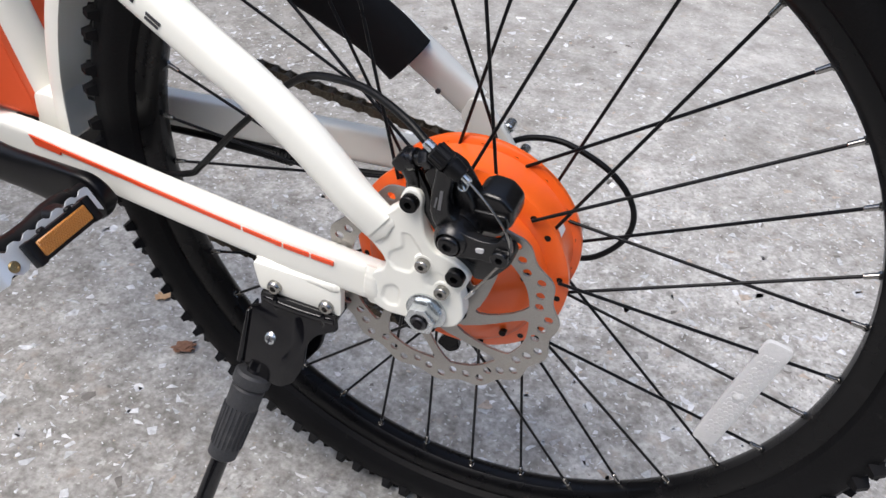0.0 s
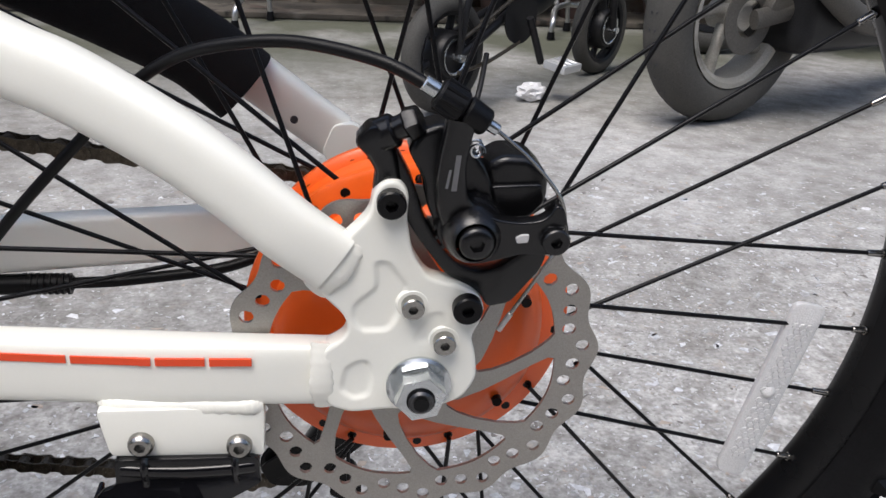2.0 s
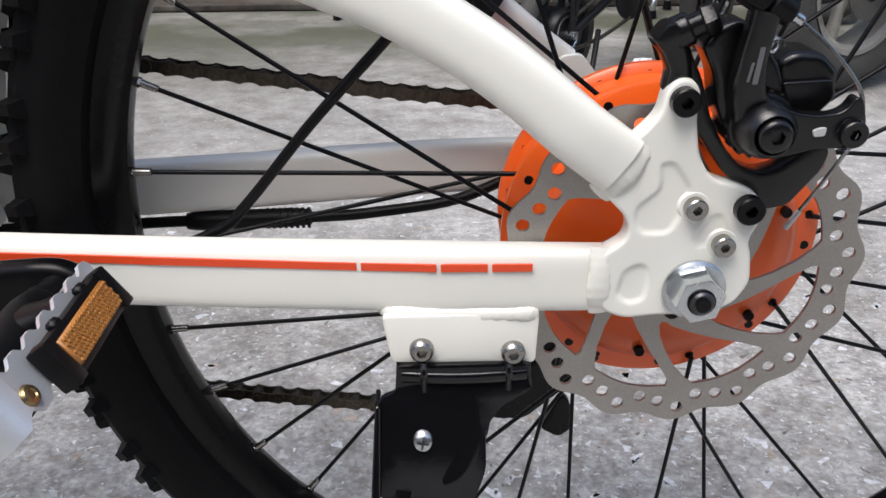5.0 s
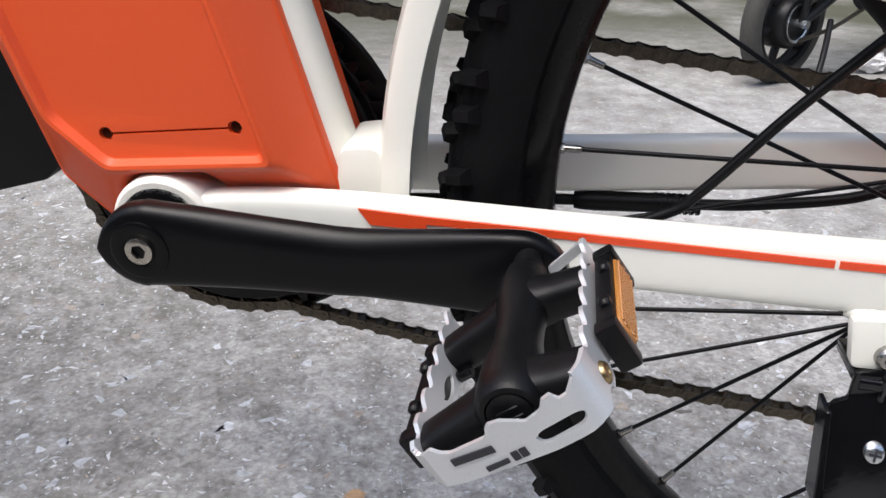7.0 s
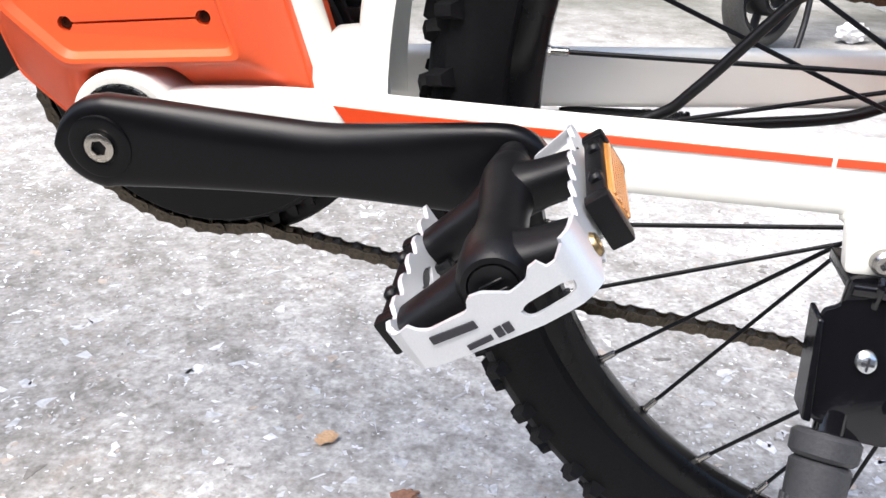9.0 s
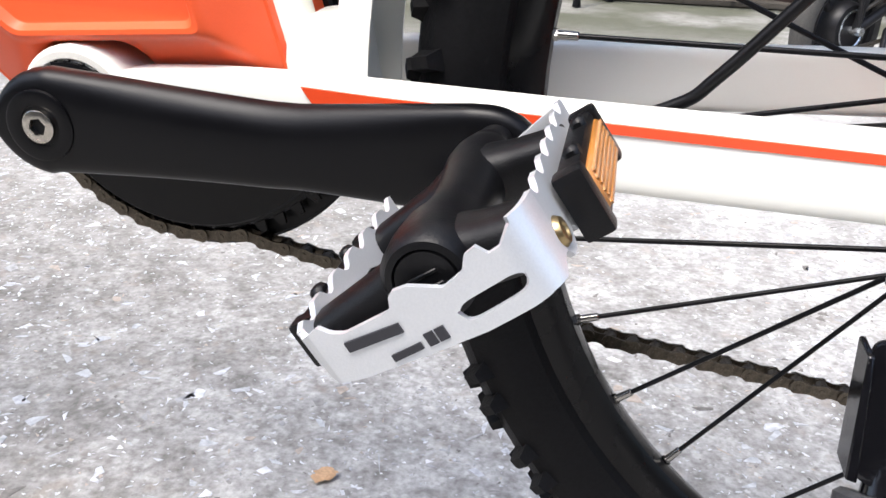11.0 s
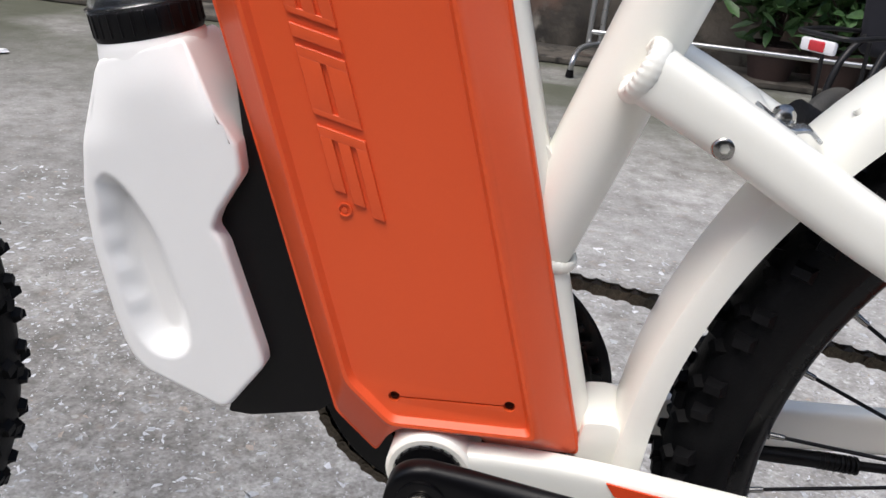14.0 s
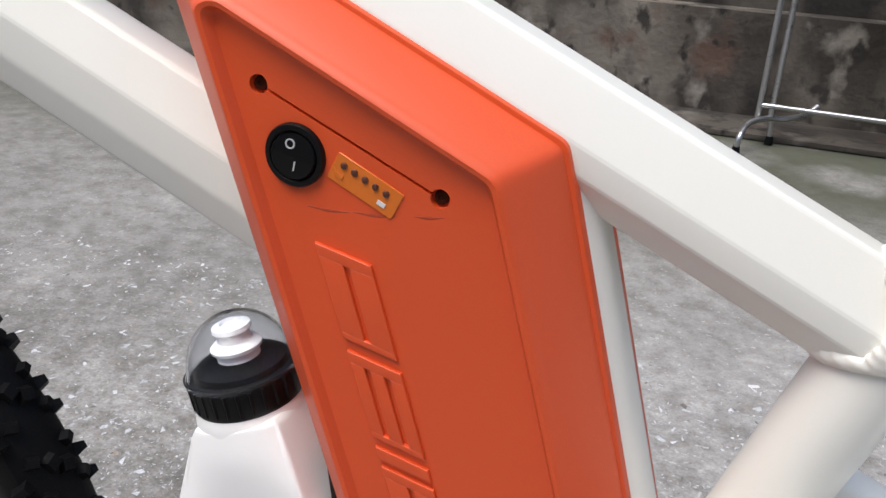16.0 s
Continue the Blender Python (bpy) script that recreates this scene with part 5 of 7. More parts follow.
cage = pedal_cage()
bm = B()
prism(bm, rounded([(0.0105, 0.0006), (0.0300, 0.0046), (0.0300, 0.0000), (0.0105, -0.0040)], 0.0021, 5), -0.1072, -0.1054, 0.0005, 2)
part("cage_tab", pbm(bm), ALLOY, pedal, "bent silver tab of the cage")
# dark printing on the outer plate, as plain bars
for x0, x1, z0, z1, rise in ((-0.0247, -0.0092, -0.0052, -0.0024, -0.0014), (-0.0158, -0.0072, -0.0125, -0.0106, 0.0), (-0.0055, -0.0030, -0.0128, -0.0092, 0.0), (-0.0024, 0.0002, -0.0128, -0.0092, 0.0)):
    bm = B()
    prism(bm, [(x0, z0), (x1, z0 + rise), (x1, z1 + rise), (x0, z1)], -0.2050, -0.2040, 0.0)
    part("printed_bar", pbm(bm), PRINT, pedal)
for s, y0, u, w0, high, long in ((1, -0.1465, 0.0362, -0.0080, 0.0180, 0.060), (-1, -0.1580, -0.0418, -0.0036, 0.0130, 0.062)):
    bm = B()
    block(bm, (0.0070, long, high), pose(u, y0, w0), 0.0018, 2)
    for i in (-1, 1):
        block(bm, (0.0086, 0.0070, high + 0.0012), pose(u + 0.0004 * s, y0 + (long / 2 - 0.0030) * i, w0), 0.0014, 2)
        block(bm, (0.0046, 0.0060, 0.0050), pose(u + 0.0010 * s, y0 + 0.0130 * i, w0 + high / 2), 0.0012, 1)
    part("reflector_holder", pbm(bm), BLACKPLASTIC, pedal, "black reflector holder")
    bm = B()
    block(bm, (0.0030, long - 0.014, high - 0.0060), pose(u + 0.0034 * s, y0, w0), 0.0008, 1)
    for i in range(20):
        for j in range(6 if s > 0 else 3):
            block(bm, (0.0012, 0.0012, 0.0012), pose(u + 0.0049 * s, y0 - 0.0213 + 0.00220 * i + 0.0011 * (j % 2), w0 - 0.0047 + 0.00185 * j + (0 if s > 0 else 0.0028), 45, 0, 0), 0.0, 1)
    part("amber_reflector", pbm(bm), AMBER, pedal, "amber prismatic reflector")
bm = B()
lathe(bm, [(0.0001, -0.0016), (0.0016, -0.0016), (0.0020, -0.0022), (0.0034, -0.0020), (0.0042, -0.0008), (0.0042, 0.0)], (0, 0, 0), seg=20)
bm.transform(pose(0.0306, -0.1870, -0.0075, 0, 0, 90))
part("cage_bolt", pbm(bm), BRASSY, pedal, "brassy cage bolt")
for y0 in (-0.139, -0.166):
    bm = B()
    rod(bm, (-0.0372, y0, -0.0100), (-0.0300, y0, -0.0100), 0.0026, 0.0026, seg=6, bevel=0.0005)
    part("cage_bolt", pbm(bm), BLACK, pedal, "small black cage screw")

# ---- disc brake caliper ----
bm = B()
prism(bm, rounded([(-0.0215, 0.4300), (-0.0180, 0.4160), (-0.0091, 0.4040), (-0.0005, 0.3905), (0.0102, 0.3763), (0.0215, 0.3700), (0.0262, 0.3660), (0.0288, 0.3602), (0.0392, 0.3624), (0.0514, 0.3787), (0.0537, 0.3868), (0.0500, 0.3925), (0.0400, 0.3850), (0.0333, 0.3800), (0.0248, 0.3776), (0.0158, 0.3810), (0.0082, 0.3891), (0.0006, 0.4017), (-0.0056, 0.4197), (-0.0105, 0.4290), (-0.0130, 0.4350)], 0.003), -0.0830, -0.0700, 0.0022, 2)
adapter = part("brake_caliper", bm, CALIPER, bicycle, "black mechanical disc brake caliper with cable arm")
# mounting lug with its adjusting bolt
bm = B()
sweep(bm, [(-0.0150, -0.078, 0.4150), (-0.0155, -0.079, 0.4240), (-0.0185, -0.080, 0.4320), (-0.0210, -0.081, 0.4375)], [0.0062, 0.0052, 0.0060, 0.0078], 0.0062, seg=18, power=3.2, steps=6)
prism(bm, rounded([(-0.0285, 0.4360), (-0.0235, 0.4425), (-0.0195, 0.4432), (-0.0165, 0.4385), (-0.0190, 0.4320), (-0.0240, 0.4310)], 0.002), -0.0885, -0.0735, 0.0020, 2)
part("mount_lug", bm, CALIPER, adapter, "black mounting lug")
bm = B()
rod(bm, (-0.0190, -0.081, 0.4370), (-0.0125, -0.0825, 0.4405), 0.0072, 0.0070, seg=24, bevel=0.0010)
rod(bm, (-0.0125, -0.0825, 0.4405), (-0.0085, -0.0835, 0.4427), 0.0050, seg=20)
rod(bm, (-0.0085, -0.0835, 0.4427), (-0.0030, -0.0850, 0.4456), 0.0070, 0.0062, seg=6, bevel=0.0010)
part("pad_adjuster", bm, CALIPER, adapter, "black adjusting bolt with a six-sided head")
# bridge behind, joining lug, neck and body
bm = B()
prism(bm, rounded([(-0.0080, 0.4330), (-0.0030, 0.4410), (0.0060, 0.4440), (0.0140, 0.4400), (0.0250, 0.4240), (0.0300, 0.4100), (0.0260, 0.3950), (0.0160, 0.3880), (0.0070, 0.3960), (0.0010, 0.4080), (-0.0020, 0.4220)], 0.003), -0.0865, -0.0680, 0.0030, 3)
part("caliper_bridge", bm, CALIPER, adapter, "black bridge of the caliper")
bm = B()
sweep(bm, [(0.0135, -0.090, 0.4080), (0.0092, -0.0935, 0.4170), (0.0085, -0.0945, 0.4300), (0.0100, -0.0950, 0.4420), (0.0112, -0.0950, 0.4490)], [0.0090, 0.0066, 0.0056, 0.0054, 0.0058], [0.0075, 0.0062, 0.0055, 0.0055, 0.0058], seg=20, power=4.0, steps=7)
part("caliper_neck", bm, CALIPER, adapter, "black neck of the caliper with pale printed bars")
for x0, x1, z0, z1 in ((0.0058, 0.0068, 0.4225, 0.4300), (0.0082, 0.0102, 0.4215, 0.4360)):
    bm = B()
    prism(bm, [(x0, z0), (x1, z0), (x1 + 0.0012, z1), (x0 + 0.0012, z1)], -0.1004, -0.0992, 0.0)
    part("printed_bar", bm, SOFTPRINT, adapter)
# squarish body whose edges are broadly eased
bm = B()
prism(bm, rounded([(0.0241, 0.4258), (0.0309, 0.4302), (0.0423, 0.4295), (0.0502, 0.4220), (0.0504, 0.4113), (0.0444, 0.4036), (0.0359, 0.4006), (0.0272, 0.4090)], 0.0030), -0.0845, -0.0600, 0.0048, 4)
prism(bm, rounded([(0.0258, 0.4185), (0.0470, 0.4195), (0.0490, 0.4120), (0.0430, 0.4050), (0.0300, 0.4040)], 0.0020), -0.0872, -0.0800, 0.0028, 3)
part("caliper_body", bm, CALIPER, adapter, "black squarish caliper body with eased edges")
# pivot: a knurled skirt under a round dome
DX, DZ = 0.0182, 0.4020
bm = B()
lathe(bm, [(0.0140, -0.0720), (0.0140, -0.0890), (0.0134, -0.0912), (0.0122, -0.0918)], (DX, 0, DZ), seg=48)
for i in range(18):
    a = radians(20 * i)
    rod(bm, (DX + 0.0139 * math.cos(a), -0.0900, DZ + 0.0139 * math.sin(a)), (DX + 0.0139 * math.cos(a), -0.0840, DZ + 0.0139 * math.sin(a)), 0.0010, seg=6)
part("caliper_dial", bm, CALIPER, adapter, "round black knurled dial")
bm = B()
lathe(bm, [(0.0124, -0.0910), (0.0124, -0.0955), (0.0119, -0.0985), (0.0108, -0.1018), (0.0094, -0.1044), (0.0082, -0.1056), (0.0076, -0.1050)], (DX, 0, DZ), seg=48)
prism(bm, rounded([(0.0182, 0.4138), (0.0279, 0.4098), (0.0361, 0.4088), (0.0440, 0.4096), (0.0478, 0.4120), (0.0500, 0.4165), (0.0532, 0.4150), (0.0560, 0.4060), (0.0560, 0.3990), (0.0530, 0.3945), (0.0470, 0.3950), (0.0373, 0.3950), (0.0290, 0.3928), (0.0190, 0.3905)], 0.0022), -0.1020, -0.0950, 0.0026, 4)
part("cable_arm", bm, CALIPER, adapter, "black domed lever arm of the brake", smooth=50)
socket_bolt("dial_bolt", DX + 0.0003, -0.1048, DZ, 0.0070, 0.0036, CALIPER, adapter, label="black socket bolt")
bm = B()
prism(bm, rounded([(0.0345, 0.4030), (0.0372, 0.4042), (0.0400, 0.4042), (0.0396, 0.4008), (0.0352, 0.4004)], 0.0008), -0.1030, -0.1018, 0.0002, 1)
part("printed_bar", bm, GREYPRINT, adapter)
socket_bolt("cable_clamp_bolt", 0.0505, -0.1010, 0.4018, 0.0056, 0.0050, CALIPER, adapter, dome=False)
bm = B()
rod(bm, (0.0505, -0.0965, 0.4018), (0.0505, -0.1022, 0.4018), 0.0068, seg=6, bevel=0.0006)
part("clamp_washer", bm, CALIPER, adapter)
p0 = Vector((0.0020, -0.0950, 0.4590))
d = (Vector((0.0225, -0.0965, 0.4465)) - p0).normalized()
bm = B()
rod(bm, p0, p0 + d * 0.0115, 0.0060, 0.0066, seg=20, bevel=0.001)
rod(bm, p0 + d * 0.0120, p0 + d * 0.0225, 0.0062, 0.0054, seg=20, bevel=0.001)
for i in range(8):
    a = 2 * math.pi * i / 8
    u = d.cross(Vector((0, 1, 0))).normalized()
    w = d.cross(u)
    o = (u * math.cos(a) + w * math.sin(a)) * 0.0059
    rod(bm, p0 + o + d * 0.001, p0 + o + d * 0.010, 0.0012, seg=8)
part("barrel_adjuster", bm, BLACKPLASTIC, adapter, "ribbed black barrel adjuster")
bm = B()
rod(bm, p0 - d * 0.0065, p0, 0.0032, seg=16, bevel=0.0005)
part("ferrule", bm, ZINC, adapter, "bright metal ferrule")
bm = B()
rod(bm, p0 + d * 0.022, p0 + d * 0.0275, 0.0024, seg=14, bevel=0.0005)
part("ferrule", bm, ZINC, adapter, "bright metal ferrule")
bm = B()
sweep(bm, [p0 + d * 0.027, (0.0385, -0.0985, 0.4340), (0.0508, -0.1000, 0.4200), (0.0542, -0.1010, 0.4090), (0.0530, -0.1030, 0.4010), (0.0475, -0.1035, 0.3910), (0.0400, -0.1025, 0.3765), (0.0319, -0.1010, 0.3612)], 0.00085, seg=8, steps=6, ref=(0, 1, 0.01))
part("brake_wire", bm, STEEL, adapter, "thin steel brake wire")
bm = B()
rod(bm, (0.0355, -0.1018, 0.3680), (0.0312, -0.1010, 0.3598), 0.0013, seg=8)
part("wire_end", bm, DULL, adapter, "pale crimped wire end")
bm = B()
pts = [(0.0190 + 0.0026 * math.cos(a), -0.093 + 0.0006 * i, 0.4345 + 0.0030 * math.sin(a)) for i, a in enumerate([k * 0.7 for k in range(20)])]
sweep(bm, pts, 0.0006, seg=6, steps=2, ref=(0, 1, 0.02))
part("spring", bm, ZINC, adapter, "small return spring")
socket_bolt("adapter_bolt", -0.0140, -0.0880, 0.4121, 0.0060, 0.0055, BLACK, bicycle, dome=False, label="black socket bolt fixing the caliper")
socket_bolt("adapter_bolt", 0.0193, -0.0880, 0.3640, 0.0064, 0.0055, BLACK, bicycle, dome=False, label="black socket bolt fixing the caliper")

# cables
bm = B()
sweep(bm, [tuple(p0 - d * 0.004), (-0.0200, -0.086, 0.4680), (-0.050, -0.072, 0.4710), (-0.076, -0.064, 0.4680), (-0.100, -0.056, 0.4600), (-0.122, -0.050, 0.4440), (-0.141, -0.047, 0.4240), (-0.172, -0.046, 0.3910), (-0.205, -0.045, 0.3520), (-0.222, -0.042, 0.3370), (-0.27, -0.034, 0.318), (-0.34, -0.026, 0.308), (-0.45, -0.020, 0.306)], 0.0026, seg=12, steps=8)
part("brake_cable", bm, BLACKPLASTIC, bicycle, "black brake cable housing curving along the stay")
bm = B()
sweep(bm, [(-0.40, 0.040, 0.300), (-0.32, 0.048, 0.301), (-0.266, 0.052, 0.302), (-0.185, 0.056, 0.3015), (-0.149, 0.058, 0.303), (-0.099, 0.062, 0.309), (-0.060, 0.072, 0.322)], 0.0034, seg=12, steps=6)
cable = part("motor_cable", bm, BLACKPLASTIC, bicycle, "black motor cable along the chainstay")
bm = B()
sweep(bm, [(-0.262, 0.052, 0.302), (-0.25, 0.0525, 0.302), (-0.20, 0.0555, 0.3016), (-0.188, 0.056, 0.3016)], [0.0050, 0.0062, 0.0058, 0.0045], seg=14, steps=3)
for i in range(8):
    x = -0.215 + i * 0.0035
    rod(bm, (x, 0.0548, 0.3016), (x + 0.0018, 0.0549, 0.3016), 0.0064, seg=14)
part("cable_plug", bm, BLACKPLASTIC, cable, "ribbed waterproof plug")
bm = B()
sweep(bm, [(-0.01, 0.088, 0.352), (0.012, 0.088, 0.364), (0.041, 0.086, 0.368), (0.079, 0.084, 0.354), (0.101, 0.083, 0.329), (0.102, 0.083, 0.300), (0.084, 0.082, 0.274), (0.062, 0.080, 0.264), (0.020, 0.070, 0.262), (-0.010, 0.066, 0.248)], 0.0025, seg=10, steps=6)
part("gear_cable", bm, BLACKPLASTIC, bicycle, "black gear cable looped behind the hub")
for x, z in ((-0.006, 0.372), (0.008, 0.352), (0.014, 0.338)):
    bm = B()
    rod(bm, (x, 0.078, z), (x, 0.090, z), 0.0045, seg=14, bevel=0.001)
    part("mech_bolt", bm, ZINC, bicycle, "small bright bolt on the far dropout")
bm = B()
sweep(bm, [(-0.35, 0.072, 0.312), (-0.25, 0.0795, 0.3125), (-0.12, 0.089, 0.314)], 0.0022, seg=10, steps=6)
part("gear_cable", bm, GREYPRINT, bicycle, "grey gear cable under the far chainstay")
bm = B()
block(bm, (0.012, 0.006, 0.008), pose(-0.122, 0.087, 0.315), 0.001, 1)
block(bm, (0.016, 0.006, 0.006), pose(-0.155, 0.085, 0.317), 0.001, 1)
part("cable_stop", bm, WELD, bicycle, "small cable stops")
bm = B()
rod(bm, (-0.0596, 0.0618, 0.3994), (-0.0596, 0.0632, 0.3994), 0.0022, seg=12)
part("eyelet", bm, PRINT, bicycle, "dark drilled eyelet")

# neoprene sleeve on the far seat stay
bm = B()
pts = [(-0.30, 0.0395, 0.532), (-0.265, 0.045, 0.5145), (-0.17, 0.0575, 0.469), (-0.14, 0.061, 0.4545), (-0.110, 0.065, 0.4370), (-0.086, 0.0675, 0.4165)]
rr = [0.0215, 0.0222, 0.0218, 0.0222, 0.0215, 0.0220]
sweep(bm, pts, rr, [0.0165] * 6, seg=26, power=2.5, steps=8)
part("chain_protector", bm, SLEEVE, bicycle, "black neoprene protector wrapped round the stay")

# printing on the near seat stay, as plain bars
def on_stay(x, s):
    """A point just over the near stay's outer face, s of its half height above the middle."""
    k = max(i for i in range(len(SS) - 1) if SS[i][0] <= x)
    a, b = Vector(SS[k]), Vector(SS[k + 1])
    t = (b - a).normalized()
    c = a.lerp(b, (x - a.x) / (b.x - a.x))
    return c + Vector((-t.z, 0, t.x)) * 0.0148 * s + Vector((0, -0.0127 * (1 - abs(s) ** 2.9) ** (1 / 2.9) - 0.0007, 0))


for x0, x1, s0, s1 in ((-0.2440, -0.2360, 0.10, -0.40), (-0.2340, -0.2310, 0.10, -0.42), (-0.2270, -0.2190, 0.12, -0.12), (-0.2090, -0.1975, 0.02, -0.12), (-0.2090, -0.1985, -0.22, -0.36)):
    bm = B()
    rows = [[on_stay(x0 + (x1 - x0) * i / 6, s0 + (s1 - s0) * k / 4) for k in range(5)] for i in range(7)]
    ring_loft(bm, rows, close=False, caps=False)
    ext = bmesh.ops.extrude_face_region(bm, geom=list(bm.faces))
    bmesh.ops.translate(bm, vec=(0, 0.0016, 0), verts=[v for v in ext["geom"] if isinstance(v, bmesh.types.BMVert)])
    part("printed_bar", bm, PRINT, bicycle, "dark printed bar on the stay")

# ---- kickstand ----
bm = B()
prism(bm, rounded([(-0.1410, 0.3108), (-0.1370, 0.2860), (-0.0690, 0.2840), (-0.0680, 0.3108)], 0.003, 2), -0.0835, -0.0765, 0.0012, 2)
tab = part("kickstand_tab", bm, WHITE, bicycle, "cream-white welded kickstand plate")
weld("weld_bead", [(-0.1402, -0.0740, 0.3112), (-0.1372, -0.0772, 0.3104), (-0.128, -0.0788, 0.3098), (-0.105, -0.0798, 0.3096), (-0.088, -0.0812, 0.3100), (-0.075, -0.0820, 0.3106), (-0.0690, -0.0810, 0.3112)], [0.0028, 0.0042], bicycle, ref=(0, 0, 1))
for x, z in ((-0.1228, 0.2934), (-0.0799, 0.2910)):
    socket_bolt("kickstand_bolt", x, -0.0835, z, 0.0058, 0.0044, STEEL, bicycle, label="domed stainless kickstand bolt")
def splay(bm):
    """The lower part of the bracket leans outward with the leg."""
    for v in bm.verts:
        if v.co.z < 0.274:
            v.co.y -= (0.274 - v.co.z) * 0.42
    return bm


KB = [(-0.1350, 0.2860), (-0.1355, 0.2740), (-0.1360, 0.2715), (-0.1435, 0.2695), (-0.1462, 0.2260), (-0.1270, 0.2170), (-0.1100, 0.2150), (-0.0990, 0.2220), (-0.0930, 0.2360), (-0.0930, 0.2540), (-0.0860, 0.2640), (-0.0705, 0.2715), (-0.0710, 0.2740), (-0.0715, 0.2860)]
bm = B()
prism(bm, rounded(KB, 0.004), -0.0865, -0.0830, 0.0012, 2)
prism(bm, rounded([(-0.1455, 0.2670), (-0.1482, 0.2255), (-0.1440, 0.2245), (-0.1430, 0.2670)], 0.001), -0.0890, -0.0740, 0.0008, 1)
prism(bm, rounded([(-0.1350, 0.2850), (-0.0715, 0.2850), (-0.0715, 0.2790), (-0.1350, 0.2790)], 0.001), -0.0860, -0.0560, 0.0015, 2)
prism(bm, rounded([(-0.1400, 0.2560), (-0.1440, 0.2250), (-0.1080, 0.2130), (-0.0900, 0.2380), (-0.0880, 0.2560)], 0.005), -0.0640, -0.0600, 0.0012, 2)
kickstand = part("kickstand", splay(bm), GLOSS, bicycle, "gloss black pressed-steel kickstand with rubber sleeve")
bm = B()
sweep(bm, [(-0.1060, -0.0855, 0.2760), (-0.1015, -0.0863, 0.2640), (-0.1010, -0.0863, 0.2480), (-0.1080, -0.0863, 0.2340), (-0.1150, -0.0855, 0.2310)], 0.0052, 0.0009, seg=12, steps=6)
part("pressed_rib", splay(bm), GLOSS, kickstand)
# rounded roll added along the bracket's top bend to catch a highlight
bm = B()
sweep(bm, [(-0.1325, -0.0856, 0.2795), (-0.120, -0.0868, 0.2792), (-0.103, -0.0872, 0.2788), (-0.085, -0.0868, 0.2792), (-0.0735, -0.0856, 0.2795)], 0.0018, 0.0032, seg=16, steps=6, ref=(0, 0, 1))
part("highlight_roll", splay(bm), GLOSS, kickstand)
for x in (-0.122, -0.082):
    bm = B()
    sweep(bm, [(x, -0.0850, 0.286), (x, -0.0880, 0.281), (x, -0.0856, 0.272)], 0.0016, 0.0018, seg=8, steps=4, ref=(1, 0, 0))
    part("pressed_rib", splay(bm), GLOSS, kickstand)
bm = B()
lathe(bm, [(0.0001, -0.0893), (0.0026, -0.0891), (0.0042, -0.0882), (0.0047, -0.0863)], (-0.1231, 0, 0.2505), seg=28)
pivot = part("pivot_screw", splay(bm), ZINC, kickstand, "cross-head zinc screw")
bm = B()
for an in (10, 100):
    block(bm, (0.0056, 0.0006, 0.0009), pose(-0.1231, -0.0894, 0.2505, 0, an, 0), 0.0, 1)
part("screw_cross", splay(bm), PRINT, kickstand)
LEG = [Vector((-0.1325, -0.1010, 0.2255)), Vector((-0.1540, -0.1690, 0.1160)), Vector((-0.1785, -0.2455, -0.0050))]
bm = B()
rod(bm, LEG[0], LEG[1], 0.0070, seg=20)
rod(bm, LEG[1], LEG[2], 0.0080, 0.0075, seg=20, bevel=0.001)
part("leg", bm, GLOSS, kickstand, "black steel kickstand leg")
bm = B()
e = (LEG[1] - LEG[0]).normalized()
a = LEG[0] + e * 0.010
rod(bm, a, a + e * 0.012, 0.0152, 0.0150, seg=28, bevel=0.002)
rod(bm, a + e * 0.0125, a + e * 0.078, 0.0135, 0.0118, seg=28, bevel=0.002)
for i in range(22):
    an = 2 * math.pi * i / 22
    u = e.cross(Vector((0, 1, 0))).normalized()
    w = e.cross(u)
    o = u * math.cos(an) + w * math.sin(an)
    rod(bm, a + e * 0.030 + o * 0.0132, a + e * 0.066 + o * 0.0122, 0.0009, seg=6)
part("rubber_sleeve", bm, WORNRUBBER, kickstand, "ribbed black rubber sleeve")

# ---- seat clamp ----
bm = B()
ax = Vector((0.3115, 0, 0.950)).normalized()
c0 = Vector((-0.3427, 0, 0.716))
rod(bm, c0 + ax * 0.015, c0 + ax * 0.036, 0.0240, seg=40, bevel=0.002)
clamp = part("seat_clamp", bm, BLACK, bicycle, "black quick-release seat clamp")
bm = B()
k0 = c0 + ax * 0.024
sweep(bm, [k0 + ax * 0.012 + Vector((-0.024, -0.016, 0)), k0 + ax * 0.016 + Vector((-0.036, -0.022, 0)), k0 + ax * 0.012 + Vector((-0.044, -0.014, 0)), k0 + ax * 0.002 + Vector((-0.040, 0.0, 0)), k0 + ax * 0.002 + Vector((-0.028, 0.004, 0))], 0.0042, 0.003, seg=12, steps=6)
part("clamp_lever", bm, BLACK, clamp, "curved black clamp lever")
bm = B()
rod(bm, c0, c0 + ax * 0.10, 0.0155, seg=32)
part("seat_post", bm, BLACK, bicycle, "black seat post")
